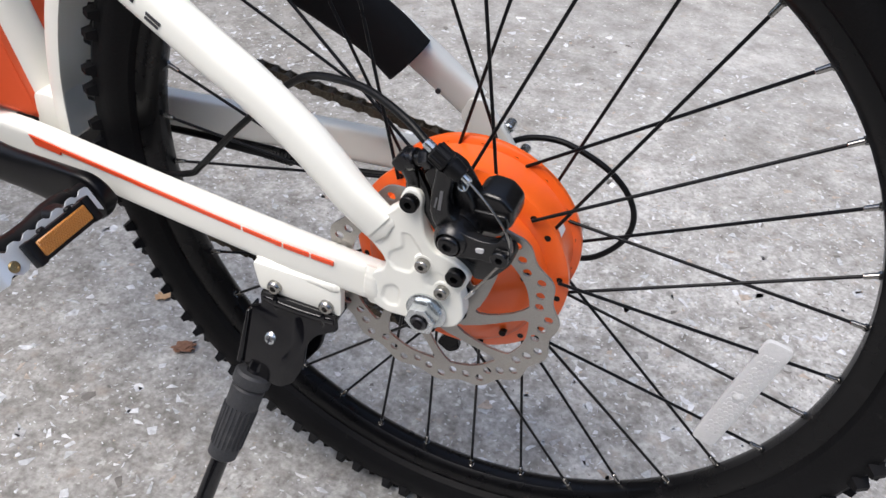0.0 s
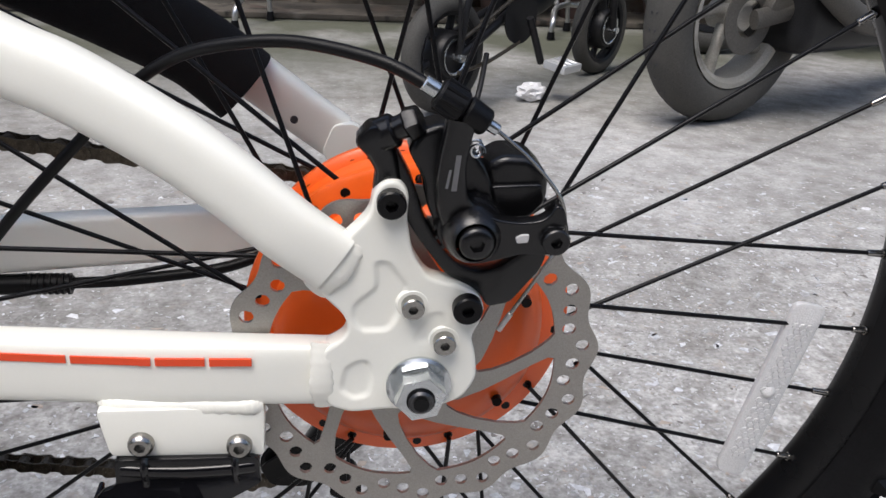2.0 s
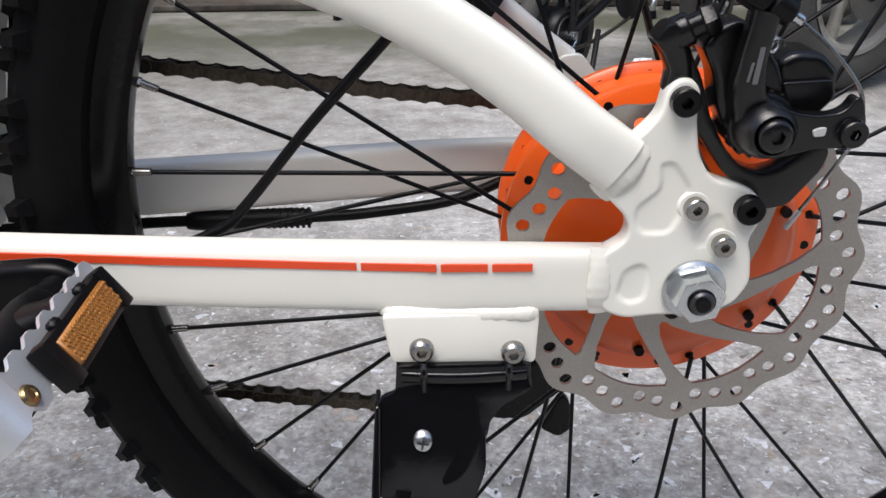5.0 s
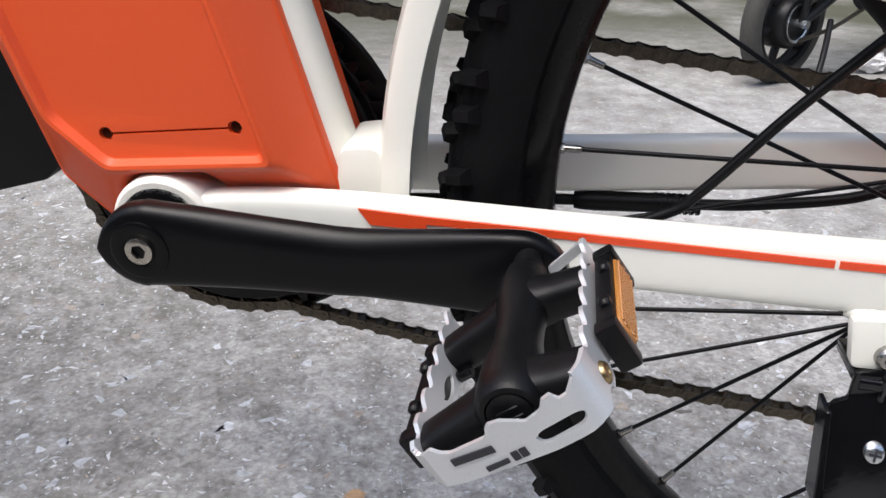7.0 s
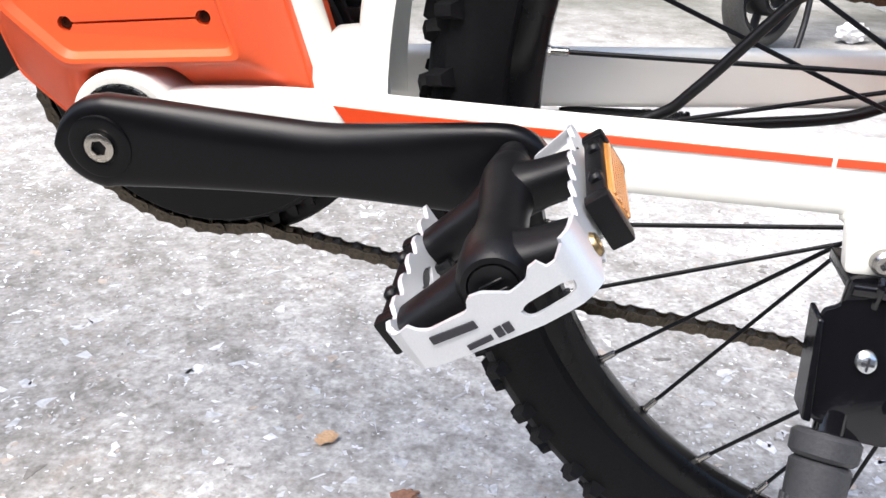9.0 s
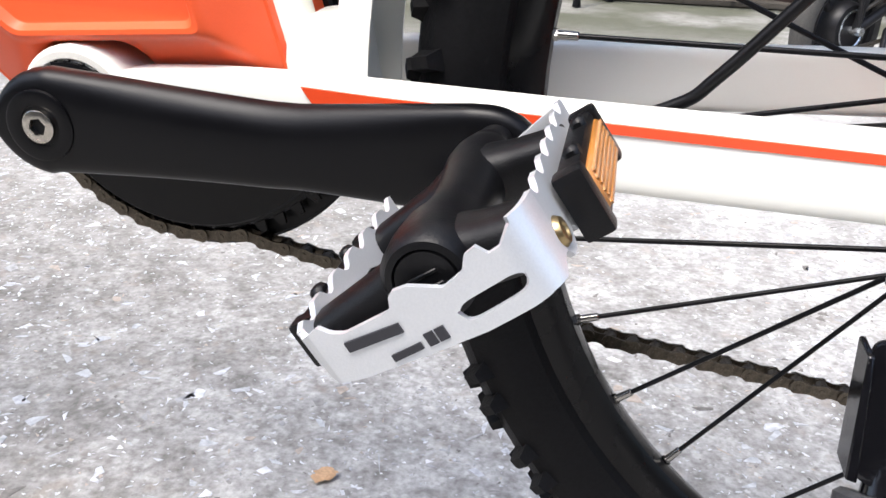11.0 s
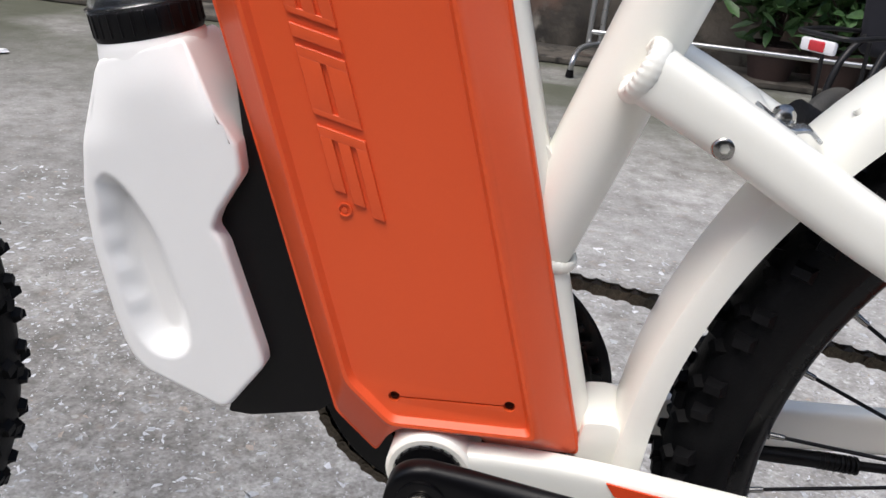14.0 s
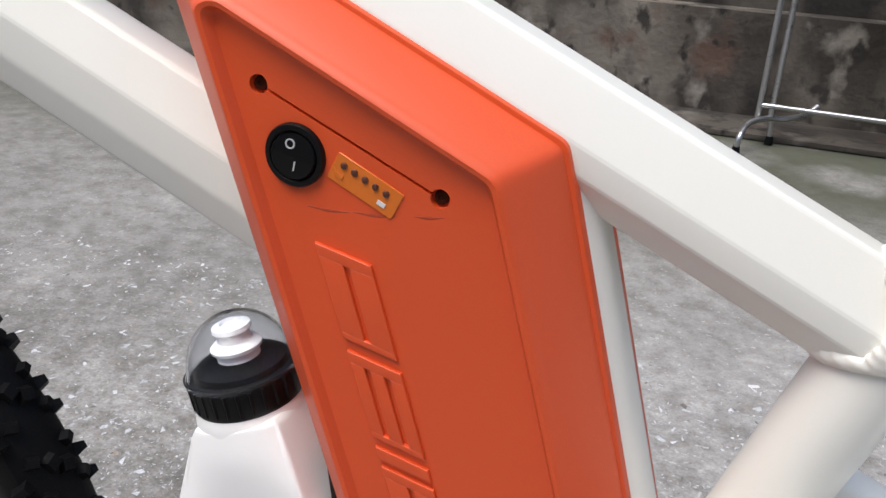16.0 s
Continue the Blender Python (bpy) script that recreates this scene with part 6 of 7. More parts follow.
# sticker on the seat tube
bm = B()
def on_seat_tube(s, ang, r=0.0211):
    c = c0 + ax * s
    u = Vector((0, -1, 0))
    w = ax.cross(u)
    return c + (u * math.cos(radians(ang)) + w * math.sin(radians(ang))) * r
ring_loft(bm, [[on_seat_tube(s, a) for a in (-84, -76, -68, -60, -52)] for s in (-0.016, 0.006)], close=False, caps=False)
sticker = part("sticker", bm, PAPER, bicycle, "white quality sticker with a blue mark")
BLUE = material("blue_print", (0.03, 0.10, 0.42), 0.4, vary=0.1, bump=0.0)
bm = B()
sweep(bm, [on_seat_tube(0.003, -60, 0.0213), on_seat_tube(0.000, -72, 0.0213), on_seat_tube(-0.004, -66, 0.0213), on_seat_tube(-0.008, -60, 0.0213), on_seat_tube(-0.011, -72, 0.0213)], 0.0010, 0.0004, seg=8, steps=6)
part("blue_mark", bm, BLUE, sticker)

# ---- front wheel ----
FX = -1.112
bm = B()
lathe(bm, [(0.2665, -0.006), (0.2655, 0.0), (0.2665, 0.006), (0.279, 0.0135), (0.2865, 0.0138), (0.282, 0.010), (0.278, 0), (0.282, -0.010), (0.2865, -0.0138), (0.279, -0.0135), (0.2665, -0.006)], (FX, 0, AZ), seg=96)
front_wheel = part("front_wheel", bm, BLACK, bicycle, "black front wheel with a knobbly tyre")
knobbly_tyre(FX, AZ, 0.288, 0.3345, 0.0265, front_wheel)
bm = B()
rod(bm, (FX, -0.05, AZ), (FX, 0.05, AZ), 0.016, seg=24, bevel=0.003)
part("hub", bm, BLACK, front_wheel)
for k in range(36):
    t, h = radians(10 * k), radians(10 * k + (45 if k // 2 % 2 else -45))
    bm = B()
    rod(bm, (FX + 0.02 * math.cos(h), -0.03 if k % 2 else 0.03, AZ + 0.02 * math.sin(h)), (FX + 0.268 * math.cos(t), 0, AZ + 0.268 * math.sin(t)), 0.001, seg=6)
    part("spoke", bm, SPOKE, front_wheel)
bm = B()
for s in (-1, 1):
    sweep(bm, [(FX, s * 0.056, AZ), (FX + 0.03, s * 0.058, AZ + 0.10), (FX + 0.165, s * 0.050, AZ + 0.40)], 0.014, seg=16, steps=4)
sweep(bm, [(FX + 0.165, -0.055, AZ + 0.405), (FX + 0.17, 0, AZ + 0.42), (FX + 0.165, 0.055, AZ + 0.405)], 0.02, seg=16, steps=4, ref=(1, 0, 0))
sweep(bm, [(FX + 0.17, 0, AZ + 0.41), (-0.925, 0, 0.75)], 0.014, seg=16, steps=1)
part("fork", bm, BLACK, bicycle, "black suspension fork")

# ---- bottle cage and bottle ----
bm = B()
prism(bm, rounded([(-0.5980, 0.5050), (-0.6050, 0.4800), (-0.6160, 0.4520), (-0.5960, 0.3700), (-0.6110, 0.3170), (-0.5950, 0.3170), (-0.5500, 0.3290), (-0.5300, 0.3480), (-0.5720, 0.4900), (-0.6010, 0.5900), (-0.6080, 0.5900)], 0.003), -0.023, 0.028, 0.002)
part("bottle_cage", bm, BLACKPLASTIC, bicycle, "matt black plastic bottle cage beside the battery")


def bottle():
    thing = tagged(new("water_bottle"), "white plastic water bottle with finger grip and clear domed cap", "bottle")
    thing.matrix_world = LEAN
    side = [(-0.6830, 0.5470), (-0.6848, 0.5300), (-0.6890, 0.4950), (-0.6912, 0.4620), (-0.6880, 0.4290), (-0.6790, 0.3870), (-0.6735, 0.3680), (-0.6680, 0.3560), (-0.6600, 0.3475), (-0.6110, 0.3285), (-0.6045, 0.3310), (-0.5820, 0.3640), (-0.5830, 0.3720), (-0.6060, 0.4440), (-0.6125, 0.4530), (-0.6090, 0.4630), (-0.5945, 0.4880), (-0.5965, 0.5040), (-0.6030, 0.5270), (-0.6140, 0.5580), (-0.6215, 0.5685)]
    scoop = smooth_path([(x, 0, z) for x, z in ((-0.6835, 0.4720), (-0.6765, 0.4790), (-0.6670, 0.4745), (-0.6565, 0.4620), (-0.6440, 0.4400), (-0.6330, 0.4060), (-0.6284, 0.3893), (-0.6290, 0.3710), (-0.6390, 0.3605), (-0.6530, 0.3610), (-0.6650, 0.3740), (-0.6735, 0.4020), (-0.6800, 0.4260), (-0.6845, 0.4530))], 3)[:-1]
    scoop = [(q.x, q.z) for q in scoop]
    edge = [(-0.6868, 0.4650), (-0.6855, 0.4400), (-0.6800, 0.4180), (-0.6725, 0.3930), (-0.6640, 0.3720)]

    def grip(x, z):
        """Depth of the finger grip: one long scoop with finger bumps down its front edge."""
        d = edge_distance((x, z), scoop)
        if d <= 0:
            return 0.0
        deep = 0.0150 * ease(d / 0.0150) ** 0.8
        near = min(math.hypot(x - a[0] - (b[0] - a[0]) * f, z - a[1] - (b[1] - a[1]) * f) for a, b in zip(edge, edge[1:]) for f in (0, 0.25, 0.5, 0.75))
        finger = 0.5 + 0.5 * math.cos((z - 0.4560) / 0.0205 * 2 * math.pi)
        return deep * (1 - 0.62 * finger * ease(1 - near / 0.0150)) if z > 0.385 else deep

    bm = relief(rounded(side, 0.0035, 4), -0.0355, 0.0355, 0.0140, 8, 0.0016, grip)
    # the square body turns round towards the neck
    up, across = Vector((-0.337, 0, 0.9415)), Vector((0.9415, 0, 0.337))
    foot = Vector((-0.6602, 0, 0.5525))
    for v in bm.verts:
        h = (v.co - foot).dot(up)
        f = ease((h + 0.052) / 0.052)
        if f > 0:
            u = (v.co - foot).dot(across)
            a, b = max(-1, min(1, u / 0.0345)), max(-1, min(1, v.co.y / 0.0355))
            w = 0.0355 - 0.0010 * f
            u2, y2 = a * math.sqrt(1 - b * b / 2) * 0.0350, b * math.sqrt(1 - a * a / 2) * w
            u *= 1 - 0.10 * ease((h + 0.030) / 0.040)
            knee = 0.0180 + 0.26 * max(0.0, -h)
            if u > knee:
                u = knee + 0.0120 * (1 - math.exp(-(u - knee) / 0.0120))
            h = min(h, -0.006 + 0.2 * max(0.0, h + 0.006))
            y2 *= 1 - 0.14 * ease((h + 0.030) / 0.040)
            v.co = foot + up * h + across * u + Vector((0, v.co.y + (y2 - v.co.y) * f, 0))
    axis = Vector((-0.225, 0, 0.9744)).normalized()
    c = Vector((-0.6602, -0.0005, 0.5535))
    M = Matrix.Translation(c) @ axis.to_track_quat("Y", "Z").to_matrix().to_4x4()
    neck = B()
    lathe(neck, [(0.0001, 0.002), (0.0285, 0.002), (0.0302, -0.001), (0.0312, -0.006), (0.0320, -0.014), (0.0324, -0.024), (0.0318, -0.034), (0.0280, -0.040)], (0, 0, 0), seg=56)
    neck.transform(M)
    tmp = bpy.data.meshes.new("tmp")
    neck.to_mesh(tmp)
    neck.free()
    bm.from_mesh(tmp)
    bpy.data.meshes.remove(tmp)
    part("bottle_body", bm, BOTTLE, thing, "white translucent bottle body with finger grip", smooth=60)
    bm = B()
    lathe(bm, [(0.024, -0.001), (0.0298, 0.000), (0.0306, 0.002), (0.0306, 0.0165), (0.0298, 0.0180), (0.0265, 0.0185), (0.0250, 0.0215), (0.0170, 0.0240), (0.0125, 0.0245), (0.0001, 0.0248)], (0, 0, 0), seg=56)
    for i in range(28):
        a = 2 * math.pi * i / 28
        rod(bm, (0.0304 * math.cos(a), 0.003, 0.0304 * math.sin(a)), (0.0304 * math.cos(a), 0.0155, 0.0304 * math.sin(a)), 0.0009, seg=6)
    bm.transform(M)
    part("screw_collar", bm, BLACKPLASTIC, thing, "black ribbed screw collar")
    bm = B()
    lathe(bm, [(0.0120, 0.024), (0.0112, 0.0285), (0.0138, 0.0295), (0.0142, 0.0315), (0.0120, 0.0335), (0.0092, 0.0345), (0.0088, 0.0395), (0.0108, 0.0405), (0.0104, 0.0430), (0.0060, 0.0440), (0.0055, 0.0425), (0.0001, 0.0425)], (0, 0, 0), seg=32)
    bm.transform(M)
    part("spout", bm, PAPER, thing, "white drinking spout")
    bm = B()
    prof = [(0.0318, 0.0165), (0.0320, 0.0185), (0.0300, 0.0195)] + [(0.0292 * math.cos(radians(a)), 0.0200 + 0.0300 * math.sin(radians(a))) for a in range(6, 91, 7)]
    inner = [(max(0.0001, r - 0.0011), y - 0.0009) for r, y in reversed(prof)]
    lathe(bm, prof + [(0.0001, 0.0500), (0.0001, 0.0491)] + inner[1:] + [prof[0]], (0, 0, 0), seg=48)
    bm.transform(M)
    dome = part("dome_cap", bm, CLEAR, thing, "clear plastic dome cap")
    dome.visible_shadow = False
    return thing


bottle()

# ---- things behind ----
def torus_wheel(bm, r, t, seg=64, w=None):
    prof = []
    for i in range(17):
        a = 2 * math.pi * i / 16
        prof.append((r - t + t * math.cos(a), (w or t) * math.sin(a)))
    lathe(bm, prof, (0, 0, 0), seg=seg)


def folding_bike():
    thing = tagged(new("electric_folding_bike"), "small black electric folding bike with red tail light", "electric bike")
    thing.matrix_world = pose(0.215, 1.66, -0.007, 0, 0, 43.5)
    W = 0.142
    for x, r in ((0.0, W), (0.735, W * 0.97)):
        bm = B()
        torus_wheel(bm, r, 0.024)
        bm.transform(pose(x, 0, r))
        wheel = part("wheel", bm, TYREGREY, thing, "small black-tyred wheel")
        bm = B()
        lathe(bm, [(0.0001, -0.035), (0.052, -0.034), (0.060, -0.022), (0.062, 0.022), (0.052, 0.034), (0.0001, 0.035)], (x, 0, r), seg=36)
        lathe(bm, [(r - 0.046, -0.018), (r - 0.036, -0.022), (r - 0.036, 0.022), (r - 0.046, 0.018), (r - 0.046, -0.018)], (x, 0, r), seg=48)
        for i in range(6):
            a = radians(60 * i + 15)
            rod(bm, (x + 0.055 * math.cos(a), 0, r + 0.055 * math.sin(a)), (x + (r - 0.042) * math.cos(a), 0, r + (r - 0.042) * math.sin(a)), 0.010, seg=10)
        part("rim", bm, FARBLACK, wheel)
        bm = B()
        rod(bm, (x, -0.062, r), (x, 0.062, r), 0.010, seg=6)
        lathe(bm, [(0.038, -0.037), (0.040, -0.039), (0.044, -0.039), (0.044, -0.037)], (x, 0, r), seg=32)
        part("axle_nut", bm, ZINC, wheel)
    bm = B()
    for s in (-1, 1):
        sweep(bm, [(0, s * 0.045, W), (0.14, s * 0.04, 0.20), (0.25, s * 0.025, 0.24)], 0.011, seg=10, steps=4)
        sweep(bm, [(0, s * 0.045, W), (0.05, s * 0.045, 0.33), (0.16, s * 0.03, 0.42)], 0.009, seg=10, steps=4)
    sweep(bm, [(0.22, 0, 0.23), (0.42, 0, 0.25), (0.60, 0, 0.42)], 0.034, 0.024, seg=16, steps=5)
    sweep(bm, [(0.22, 0, 0.22), (0.19, 0, 0.45), (0.15, 0, 0.80)], 0.022, seg=14, steps=4)
    sweep(bm, [(0.735, 0, W), (0.69, 0, 0.36), (0.62, 0, 0.66)], 0.020, seg=14, steps=4)
    for s in (-1, 1):
        sweep(bm, [(0.735, s * 0.045, W), (0.71, s * 0.045, 0.28), (0.69, s * 0.02, 0.33)], 0.011, seg=10, steps=4)
    part("frame", bm, FARBLACK, thing, "black folding frame")
    bm = B()
    block(bm, (0.22, 0.12, 0.36), pose(0.20, 0, 0.54, 0, -10, 0), 0.03, 3)
    block(bm, (0.26, 0.10, 0.13), pose(0.40, 0, 0.36, 0, -22, 0), 0.03, 3)
    part("battery_box", bm, CLOTH, thing, "black battery box")
    bm = B()
    for s in (-1, 1):
        sweep(bm, [(0.16, s * 0.055, 0.40), (0.0, s * 0.065, 0.41), (-0.10, s * 0.065, 0.41), (-0.125, s * 0.050, 0.41), (-0.128, 0, 0.41)], 0.006, seg=8, steps=5, ref=(0, 0, 1))
        rod(bm, (-0.02, s * 0.055, 0.40), (0.0, s * 0.05, W), 0.005, seg=8)
    part("carrier", bm, FARBLACK, thing, "black tubular carrier")
    bm = B()
    block(bm, (0.016, 0.085, 0.030), pose(-0.128, 0, 0.385), 0.006, 2)
    lamp = part("tail_light", bm, PAPER, thing, "clear and red tail light")
    bm = B()
    block(bm, (0.012, 0.040, 0.024), pose(-0.134, 0, 0.385), 0.005, 2)
    part("red_lens", bm, REDLENS, lamp)
    bm = B()
    sweep(bm, [(0.10, -0.055, 0.14), (0.02, -0.10, 0.07), (-0.05, -0.13, 0.003)], 0.007, seg=10, steps=4)
    part("kickstand", bm, FARBLACK, thing)
    bm = B()
    rod(bm, (0.24, -0.08, 0.22), (0.30, -0.085, 0.10), 0.010, seg=10)
    rod(bm, (0.24, -0.05, 0.22), (0.24, -0.054, 0.22), 0.07, seg=32)
    part("crank_set", bm, FARBLACK, thing)
    bm = B()
    block(bm, (0.085, 0.070, 0.022), pose(0.335, -0.13, 0.095, 8, 0, 0), 0.006, 2)
    for i in (-1, 0, 1):
        block(bm, (0.012, 0.062, 0.026), pose(0.335 + 0.026 * i, -0.13, 0.095, 8, 0, 0), 0.003, 1)
    part("pedal", bm, ALLOY, thing, "pale metal pedal")
    bm = B()
    sweep(bm, [(0.24, -0.052, 0.155), (0.12, -0.05, 0.12), (0.0, -0.048, 0.105)], 0.005, seg=8, steps=2)
    sweep(bm, [(0.24, -0.052, 0.285), (0.12, -0.05, 0.23), (0.0, -0.048, 0.180)], 0.005, seg=8, steps=2)
    part("chain", bm, CHAIN, thing)
    return thing


folding_bike()


def scooter():
    thing = tagged(new("motor_scooter"), "dusty parked motor scooter with pale cast wheel", "motor scooter")
    thing.matrix_world = pose(0.905, 1.63, -0.007, 0, 0, 27)
    R = 0.26
    bm = B()
    prof = []
    for i in range(21):
        a = 2 * math.pi * i / 20
        prof.append((R - 0.052 + 0.052 * math.copysign(abs(math.cos(a)) ** 0.8, math.cos(a)), 0.056 * math.sin(a)))
    lathe(bm, prof, (0, 0, R), seg=72)
    wheel = part("wheel", bm, TYREGREY, thing, "grey dusty scooter tyre")
    bm = B()
    for i in range(40):
        for s in (-1, 1):
            a = 9 * i
            knob_c = radians(a)
            p = Vector(((R - 0.010) * math.cos(knob_c), s * 0.028, R + (R - 0.010) * math.sin(knob_c)))
            q = Vector(((R - 0.001) * math.cos(knob_c + 0.10), s * 0.006, R + (R - 0.001) * math.sin(knob_c + 0.10)))
            rod(bm, p, q, 0.0022, seg=6)
    part("tread_groove", bm, PRINT, wheel, "dark tread grooves", kind="stuff")
    bm = B()
    lathe(bm, [(0.146, -0.036), (0.158, -0.047), (0.170, -0.047), (0.165, -0.030), (0.165, 0.030), (0.170, 0.047), (0.158, 0.047), (0.146, 0.036), (0.146, -0.036)], (0, 0, R), seg=64)
    for i in range(5):
        a = radians(72 * i + 20)
        b = a + radians(16)
        sweep(bm, [(0.030 * math.cos(a), 0, R + 0.030 * math.sin(a)), (0.08 * math.cos(a + 0.08), -0.008, R + 0.08 * math.sin(a + 0.08)), (0.155 * math.cos(b), 0, R + 0.155 * math.sin(b))], [0.017, 0.012, 0.017], [0.016, 0.014, 0.02], seg=12, steps=4)
    rod(bm, (0, -0.05, R), (0, 0.05, R), 0.034, seg=24, bevel=0.006)
    part("rim", bm, DUSTYALLOY, wheel, "pale dusty five-spoke cast rim")
    bm = B()
    lathe(bm, [(0.045, -0.058), (0.085, -0.058), (0.085, -0.062), (0.045, -0.062), (0.045, -0.058)], (0, 0, R), seg=40)
    part("brake_disc", bm, DUSTYDARK, wheel)
    bm = B()
    block(bm, (0.08, 0.04, 0.055), pose(0.085, -0.070, R + 0.03, 0, 25, 0), 0.012, 2)
    sweep(bm, [(0, -0.075, R), (0.14, -0.080, R + 0.02), (0.34, -0.08, R + 0.06)], 0.024, 0.014, seg=12, steps=4)
    part("swing_arm", bm, DUSTYDARK, thing, "dusty cast swing arm")
    bm = B()
    block(bm, (0.52, 0.22, 0.34), pose(0.38, -0.02, 0.34), 0.05, 3)
    block(bm, (0.62, 0.24, 0.26), pose(0.30, 0.02, 0.60, 0, -8, 0), 0.06, 3)
    block(bm, (0.50, 0.20, 0.10), pose(0.75, 0.02, 0.24), 0.03, 2)
    part("body", bm, FARBLACK, thing, "black engine and bodywork")
    bm = B()
    sweep(bm, [(0.55, -0.15, 0.22), (0.30, -0.16, 0.26), (0.10, -0.165, 0.36), (-0.06, -0.165, 0.45)], [0.02, 0.032, 0.032, 0.022], seg=18, steps=5)
    part("exhaust", bm, DUSTYDARK, thing, "grey exhaust silencer")
    return thing


scooter()


def far_wheel(x, y, r, turn):
    thing = tagged(new("motorbike"), "dark parked motorbike beside the wall", "motorbike")
    thing.matrix_world = pose(x, y, -0.007, 0, 0, turn)
    for px in (0, 1.15):
        bm = B()
        torus_wheel(bm, r, 0.045, seg=48)
        bm.transform(pose(px, 0, r))
        w = part("wheel", bm, TYREGREY, thing)
        bm = B()
        rod(bm, (px, -0.06, r), (px, 0.06, r), 0.07, seg=24, bevel=0.01)
        lathe(bm, [(r - 0.10, -0.03), (r - 0.08, -0.035), (r - 0.08, 0.035), (r - 0.10, 0.03), (r - 0.10, -0.03)], (px, 0, r), seg=40)
        part("rim", bm, FARBLACK, w)
    bm = B()
    block(bm, (0.8, 0.22, 0.30), pose(0.55, 0, 0.42), 0.06, 3)
    block(bm, (0.7, 0.24, 0.16), pose(0.35, 0, 0.72, 0, -6, 0), 0.05, 3)
    sweep(bm, [(1.15, 0, r), (1.0, 0, 0.62), (0.92, 0, 0.95)], 0.04, seg=12, steps=4)
    part("body", bm, FARBLACK, thing)
    return thing


far_wheel(1.25, 2.55, 0.26, 8)


def rack(x, y):
    thing = tagged(new("clothes_rack"), "silver tubular clothes rack standing by the wall", "clothes rack")
    thing.matrix_world = pose(x, y, -0.007, 0, 0, -3)
    r = 0.011
    for px, py, top in ((0.0, 0, 1.45), (0.045, 0.01, 1.30), (1.15, 0, 1.45), (1.195, 0.01, 1.30)):
        bm = B()
        rod(bm, (px, py, 0.105), (px, py, top), r, seg=14)
        part("upright", bm, DULL, thing)
    for pz in (0.150, 1.44):
        bm = B()
        rod(bm, (0, 0, pz), (1.15, 0, pz), r * 0.9, seg=12)
        part("crossbar", bm, DULL, thing)
    for px in (0.0, 1.15):
        bm = B()
        sweep(bm, [(px - 0.045, -0.19, 0.018), (px - 0.040, -0.18, 0.07), (px - 0.020, -0.10, 0.10), (px + 0.04, 0, 0.105), (px + 0.10, 0.05, 0.10), (px + 0.16, 0.12, 0.11), (px + 0.20, 0.16, 0.14)], r, seg=12, steps=6, ref=(0, 0, 1))
        rod(bm, (px + 0.05, 0.02, 0.10), (px + 0.055, 0.02, 0.03), r * 0.8, seg=10)
        foot = part("foot", bm, DULL, thing, "bent tubular foot")
        bm = B()
        rod(bm, (px - 0.045, -0.19, 0.004), (px - 0.045, -0.19, 0.030), 0.016, 0.013, seg=12)
        part("rubber_cap", bm, BLACKPLASTIC, foot)
        bm = B()
        rod(bm, (px + 0.055, 0.02, 0.004), (px + 0.055, 0.02, 0.035), 0.017, 0.013, seg=12)
        part("rubber_cap", bm, BLACKPLASTIC, foot)
    return thing


rack(-0.355, 2.98)


def hanging_cloth():
    bm = B()
    n, k = 26, 16
    vs = []
    for j in range(k + 1):
        row = []
        for i in range(n + 1):
            u, v = i / n, j / k
            x = 0.02 + 0.24 * u
            y = 2.975 + 0.020 * math.sin(u * 17 + v * 1.5) * (0.4 + v) + 0.01 * math.sin(u * 41)
            z = 1.43 - v * (1.02 + 0.05 * math.sin(u * 9))
            row.append(bm.verts.new((x, y, z)))
        vs.append(row)
    for j in range(k):
        for i in range(n):
            bm.faces.new((vs[j][i], vs[j][i + 1], vs[j + 1][i + 1], vs[j + 1][i]))
    ext = bmesh.ops.extrude_face_region(bm, geom=list(bm.faces))
    bmesh.ops.translate(bm, vec=(0, 0.004, 0), verts=[v for v in ext["geom"] if isinstance(v, bmesh.types.BMVert)])
    return tagged(part("trousers", bm, CLOTH, smooth=70), "dark cloth garment hanging from the rack", "clothes")


hanging_cloth()


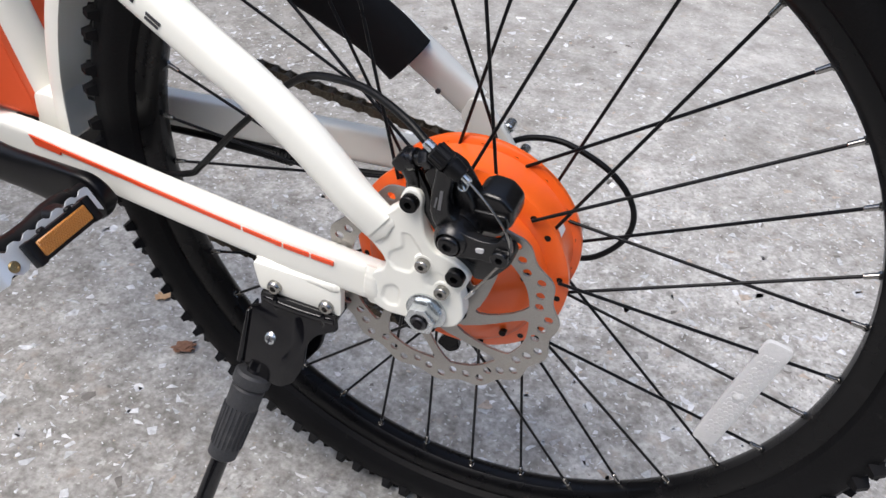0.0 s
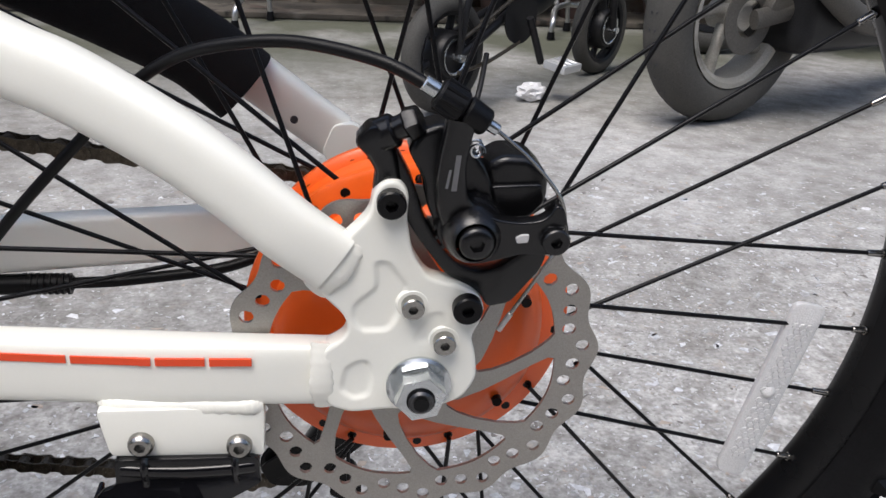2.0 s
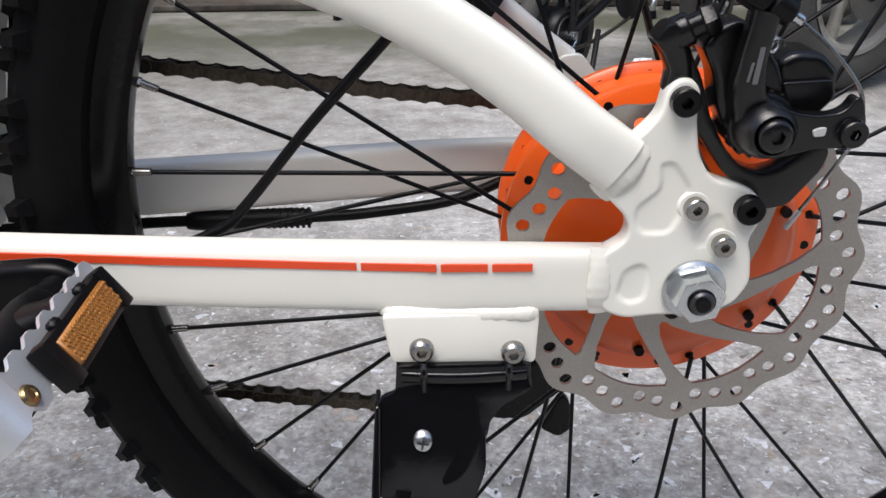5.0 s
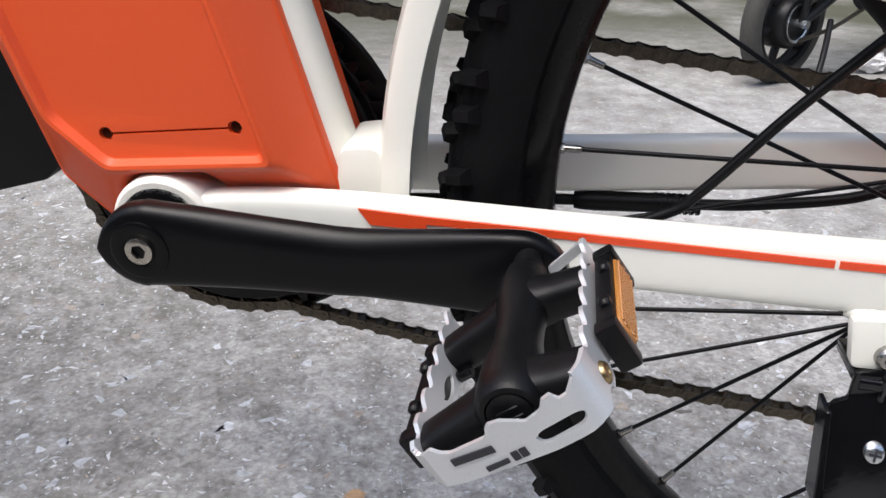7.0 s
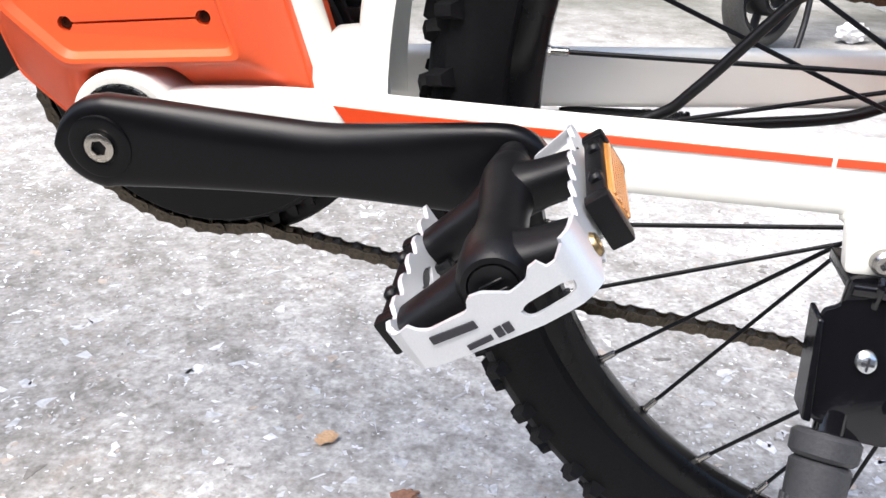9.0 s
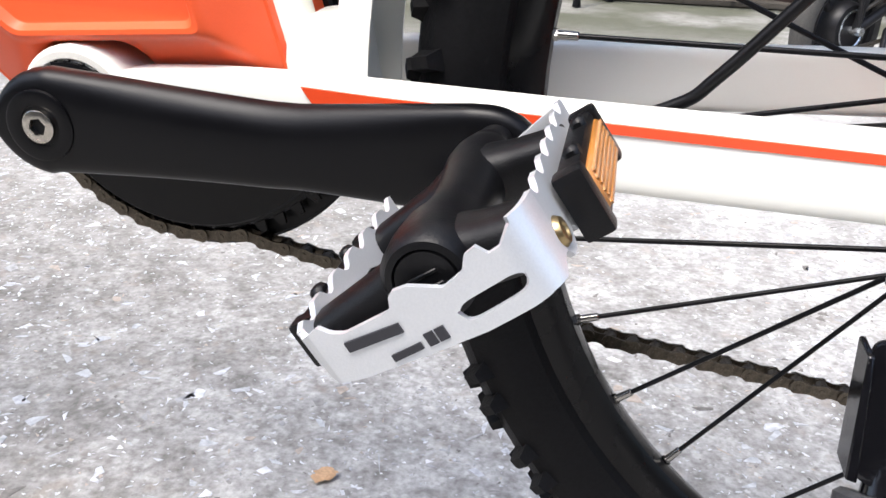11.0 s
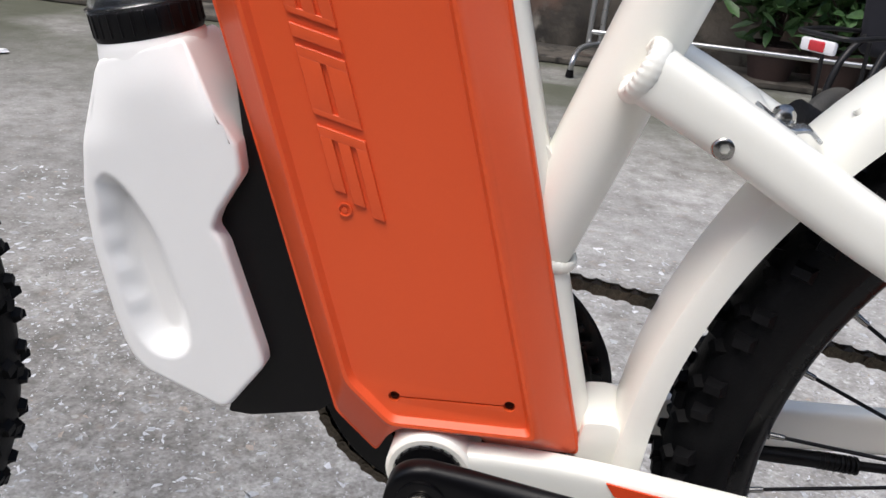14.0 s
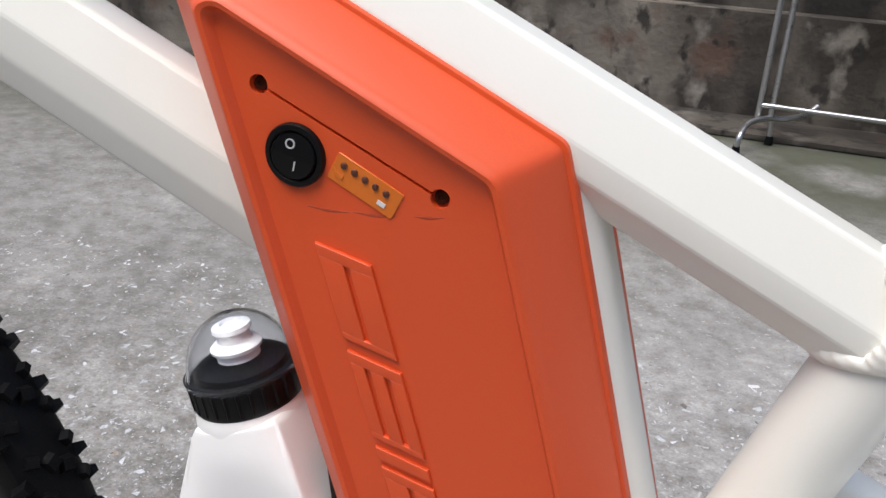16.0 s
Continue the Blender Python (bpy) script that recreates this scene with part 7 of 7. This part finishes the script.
def shrub(x, y, z, wide, high, count, seed):
    """A pot plant: stems and many single leaves."""
    thing = tagged(new("pot_plant"), "green leafy plant in a clay pot by the wall", "plant")
    thing.matrix_world = pose(x, y, z)
    rng = random.Random(seed)
    bm = B()
    lathe(bm, [(0.0001, 0.0), (0.075, 0.0), (0.10, 0.13), (0.112, 0.135), (0.112, 0.16), (0.098, 0.16), (0.095, 0.145), (0.0001, 0.145)], (0, 0, 0), seg=28)
    bm.transform(pose(0, 0, 0, 90, 0, 0))
    part("pot", bm, EARTH, thing, "reddish clay pot")
    bm = B()
    tips = []
    for i in range(14):
        a, s = rng.uniform(0, 6.28), rng.uniform(0.3, 1)
        tip = Vector((math.cos(a) * wide * s, math.sin(a) * wide * s * 0.6, 0.15 + high * rng.uniform(0.4, 1)))
        sweep(bm, [(0, 0, 0.14), tuple(tip * 0.5 + Vector((0, 0, 0.12))), tuple(tip)], 0.003, seg=6, steps=4, ref=(0.3, 0.9, 0.1))
        tips.append(tip)
    part("stem", bm, EARTH, thing)
    bm = B()
    for i in range(count):
        t = rng.choice(tips)
        c = t * rng.uniform(0.45, 1.05) + Vector((rng.gauss(0, 0.05), rng.gauss(0, 0.04), rng.gauss(0, 0.05) + 0.04))
        m = Matrix.Translation(c) @ Euler((rng.uniform(-0.9, 0.9), rng.uniform(-0.9, 0.9), rng.uniform(0, 6.28))).to_matrix().to_4x4()
        l = rng.uniform(0.030, 0.055)
        pts = [(-l, 0, 0), (-l * 0.3, -l * 0.42, 0.004), (l * 0.5, -l * 0.28, 0.0), (l, 0, -0.008), (l * 0.5, l * 0.28, 0.0), (-l * 0.3, l * 0.42, 0.004)]
        v = [bm.verts.new(m @ Vector(p)) for p in pts]
        bm.faces.new(v[:4])
        bm.faces.new([v[0], v[3], v[4], v[5]])
    part("leaves", bm, LEAF, thing, "many green leaves", kind="stuff")
    return thing


for x, y, s in ((0.62, 3.12, 1), (0.95, 3.15, 2), (1.30, 3.1, 3), (1.75, 3.14, 4), (0.38, 3.16, 6)):
    shrub(x, y, -0.007, 0.26, 0.52, 420, s)


def litter(name, x, y, size, mat, label, seed, turn=0, flat=0.35):
    """A crumpled scrap lying on the ground."""
    rng = random.Random(seed)
    bm = B()
    bmesh.ops.create_icosphere(bm, subdivisions=3, radius=1)
    for v in bm.verts:
        k = 1 + 0.55 * noise.noise(v.co * 2.3 + Vector((seed, 0, 0))) + 0.2 * noise.noise(v.co * 6)
        v.co = Vector((v.co.x * size * k, v.co.y * size * 0.7 * k, max(-0.9 * size * flat, v.co.z * size * flat * k)))
    bm.transform(pose(x, y, size * flat * 0.9 - 0.004, 0, 0, turn))
    return tagged(part(name, bm, mat, smooth=25), label, "litter")


litter("plastic_scrap", 0.47, 1.79, 0.040, PAPER, "crumpled white plastic scrap on the concrete", 3, 20, 0.6)
litter("paper_scrap", -2.27, 2.06, 0.055, PAPER, "flat white paper scrap on the concrete", 5, 0, 0.10)
DRYLEAF = material("dry_leaf", (0.46, 0.29, 0.16), 0.7, vary=0.2, scale=60, fine=400, bump=0.2)
litter("dry_leaf", -0.428, 0.114, 0.0095, DRYLEAF, "small dry tan leaf on the concrete", 7, 40, 0.12)
BROWN = material("brown_twig", (0.20, 0.10, 0.06), 0.8, vary=0.3, scale=60, fine=300, bump=0.3)
litter("twig", -0.352, 0.052, 0.012, BROWN, "small brown chip on the concrete", 9, 35, 0.2)

# stone chips worn flush in the concrete: flat angular shards
def by_island(name, stops, rough):
    m = bpy.data.materials.new(name)
    m.use_nodes = True
    n, l = m.node_tree.nodes, m.node_tree.links
    geo, r = n.new("ShaderNodeNewGeometry"), n.new("ShaderNodeValToRGB")
    r.color_ramp.interpolation = "CONSTANT"
    r.color_ramp.elements[0].color = (*stops[0][1], 1)
    r.color_ramp.elements[1].position, r.color_ramp.elements[1].color = stops[-1][0], (*stops[-1][1], 1)
    for p, c in stops[1:-1]:
        r.color_ramp.elements.new(p).color = (*c, 1)
    l.new(geo.outputs["Random Per Island"], r.inputs[0])
    speck, over = n.new("ShaderNodeTexNoise"), n.new("ShaderNodeMix")
    speck.inputs["Scale"].default_value, speck.inputs["Detail"].default_value = 160, 5
    l.new(geo.outputs["Position"], speck.inputs["Vector"])
    over.data_type, over.blend_type = "RGBA", "OVERLAY"
    over.inputs[0].default_value = 0.7
    l.new(r.outputs[0], over.inputs[6])
    l.new(speck.outputs["Fac"], over.inputs[7])
    l.new(over.outputs[2], n["Principled BSDF"].inputs["Base Color"])
    n["Principled BSDF"].inputs["Roughness"].default_value = rough
    return m


CHIPS = by_island("mixed_stone_chips", [(0.0, (0.30, 0.30, 0.30)), (0.18, (0.38, 0.39, 0.405)), (0.40, (0.47, 0.48, 0.50)), (0.60, (0.22, 0.215, 0.205)), (0.68, (0.55, 0.56, 0.58)), (0.82, (0.33, 0.28, 0.235)), (0.90, (0.13, 0.12, 0.11)), (0.95, (0.62, 0.62, 0.63))], 0.65)


def flat_shards(count, seed, sizes, low, x0, x1, y0, y1):
    rng = random.Random(seed)
    verts, faces = [], []
    for i in range(count):
        x, y = rng.uniform(x0, x1), rng.uniform(y0, y1)
        if noise.noise(Vector((x * 2.2, y * 2.2, 4.0))) < rng.uniform(-0.75, 0.25):
            continue
        size = rng.choice(sizes) * rng.uniform(0.7, 1.3)
        slim, turn = rng.uniform(0.25, 0.8), rng.uniform(0, 6.28)
        k = rng.choice((4, 5, 5, 6))
        angles = sorted(rng.uniform(0, 6.28) for _ in range(k))
        c, sn = math.cos(turn), math.sin(turn)
        n0 = len(verts)
        for scale, z in ((1.15, -0.0008), (1.0, low)):
            for a in angles:
                u, v = math.cos(a) * size * scale, math.sin(a) * size * slim * scale
                verts.append((x + u * c - v * sn, y + u * sn + v * c, -0.007 + z))
        faces.append(tuple(range(n0 + k, n0 + 2 * k)))
        for j in range(k):
            faces.append((n0 + j, n0 + (j + 1) % k, n0 + k + (j + 1) % k, n0 + k + j))
    return verts, faces


def scatter(name, batches, mat, label, category):
    me = bpy.data.meshes.new(name)
    verts, faces = [], []
    for v, f in batches:
        n0 = len(verts)
        verts += v
        faces += [tuple(q + n0 for q in g) for g in f]
    me.from_pydata(verts, [], faces)
    me.materials.append(mat)
    return tagged(new(name, me), label, category, kind="stuff")


scatter("stone_chips", [flat_shards(13000, 12, (0.0026, 0.0034, 0.0045, 0.0060, 0.0085), 0.0004, -2.0, 1.3, -0.35, 1.15), flat_shards(26000, 13, (0.0014, 0.0019, 0.0026), 0.0003, -1.3, 0.8, -0.35, 0.8)], CHIPS, "pale angular stone chips set in the worn concrete", "stone chips")
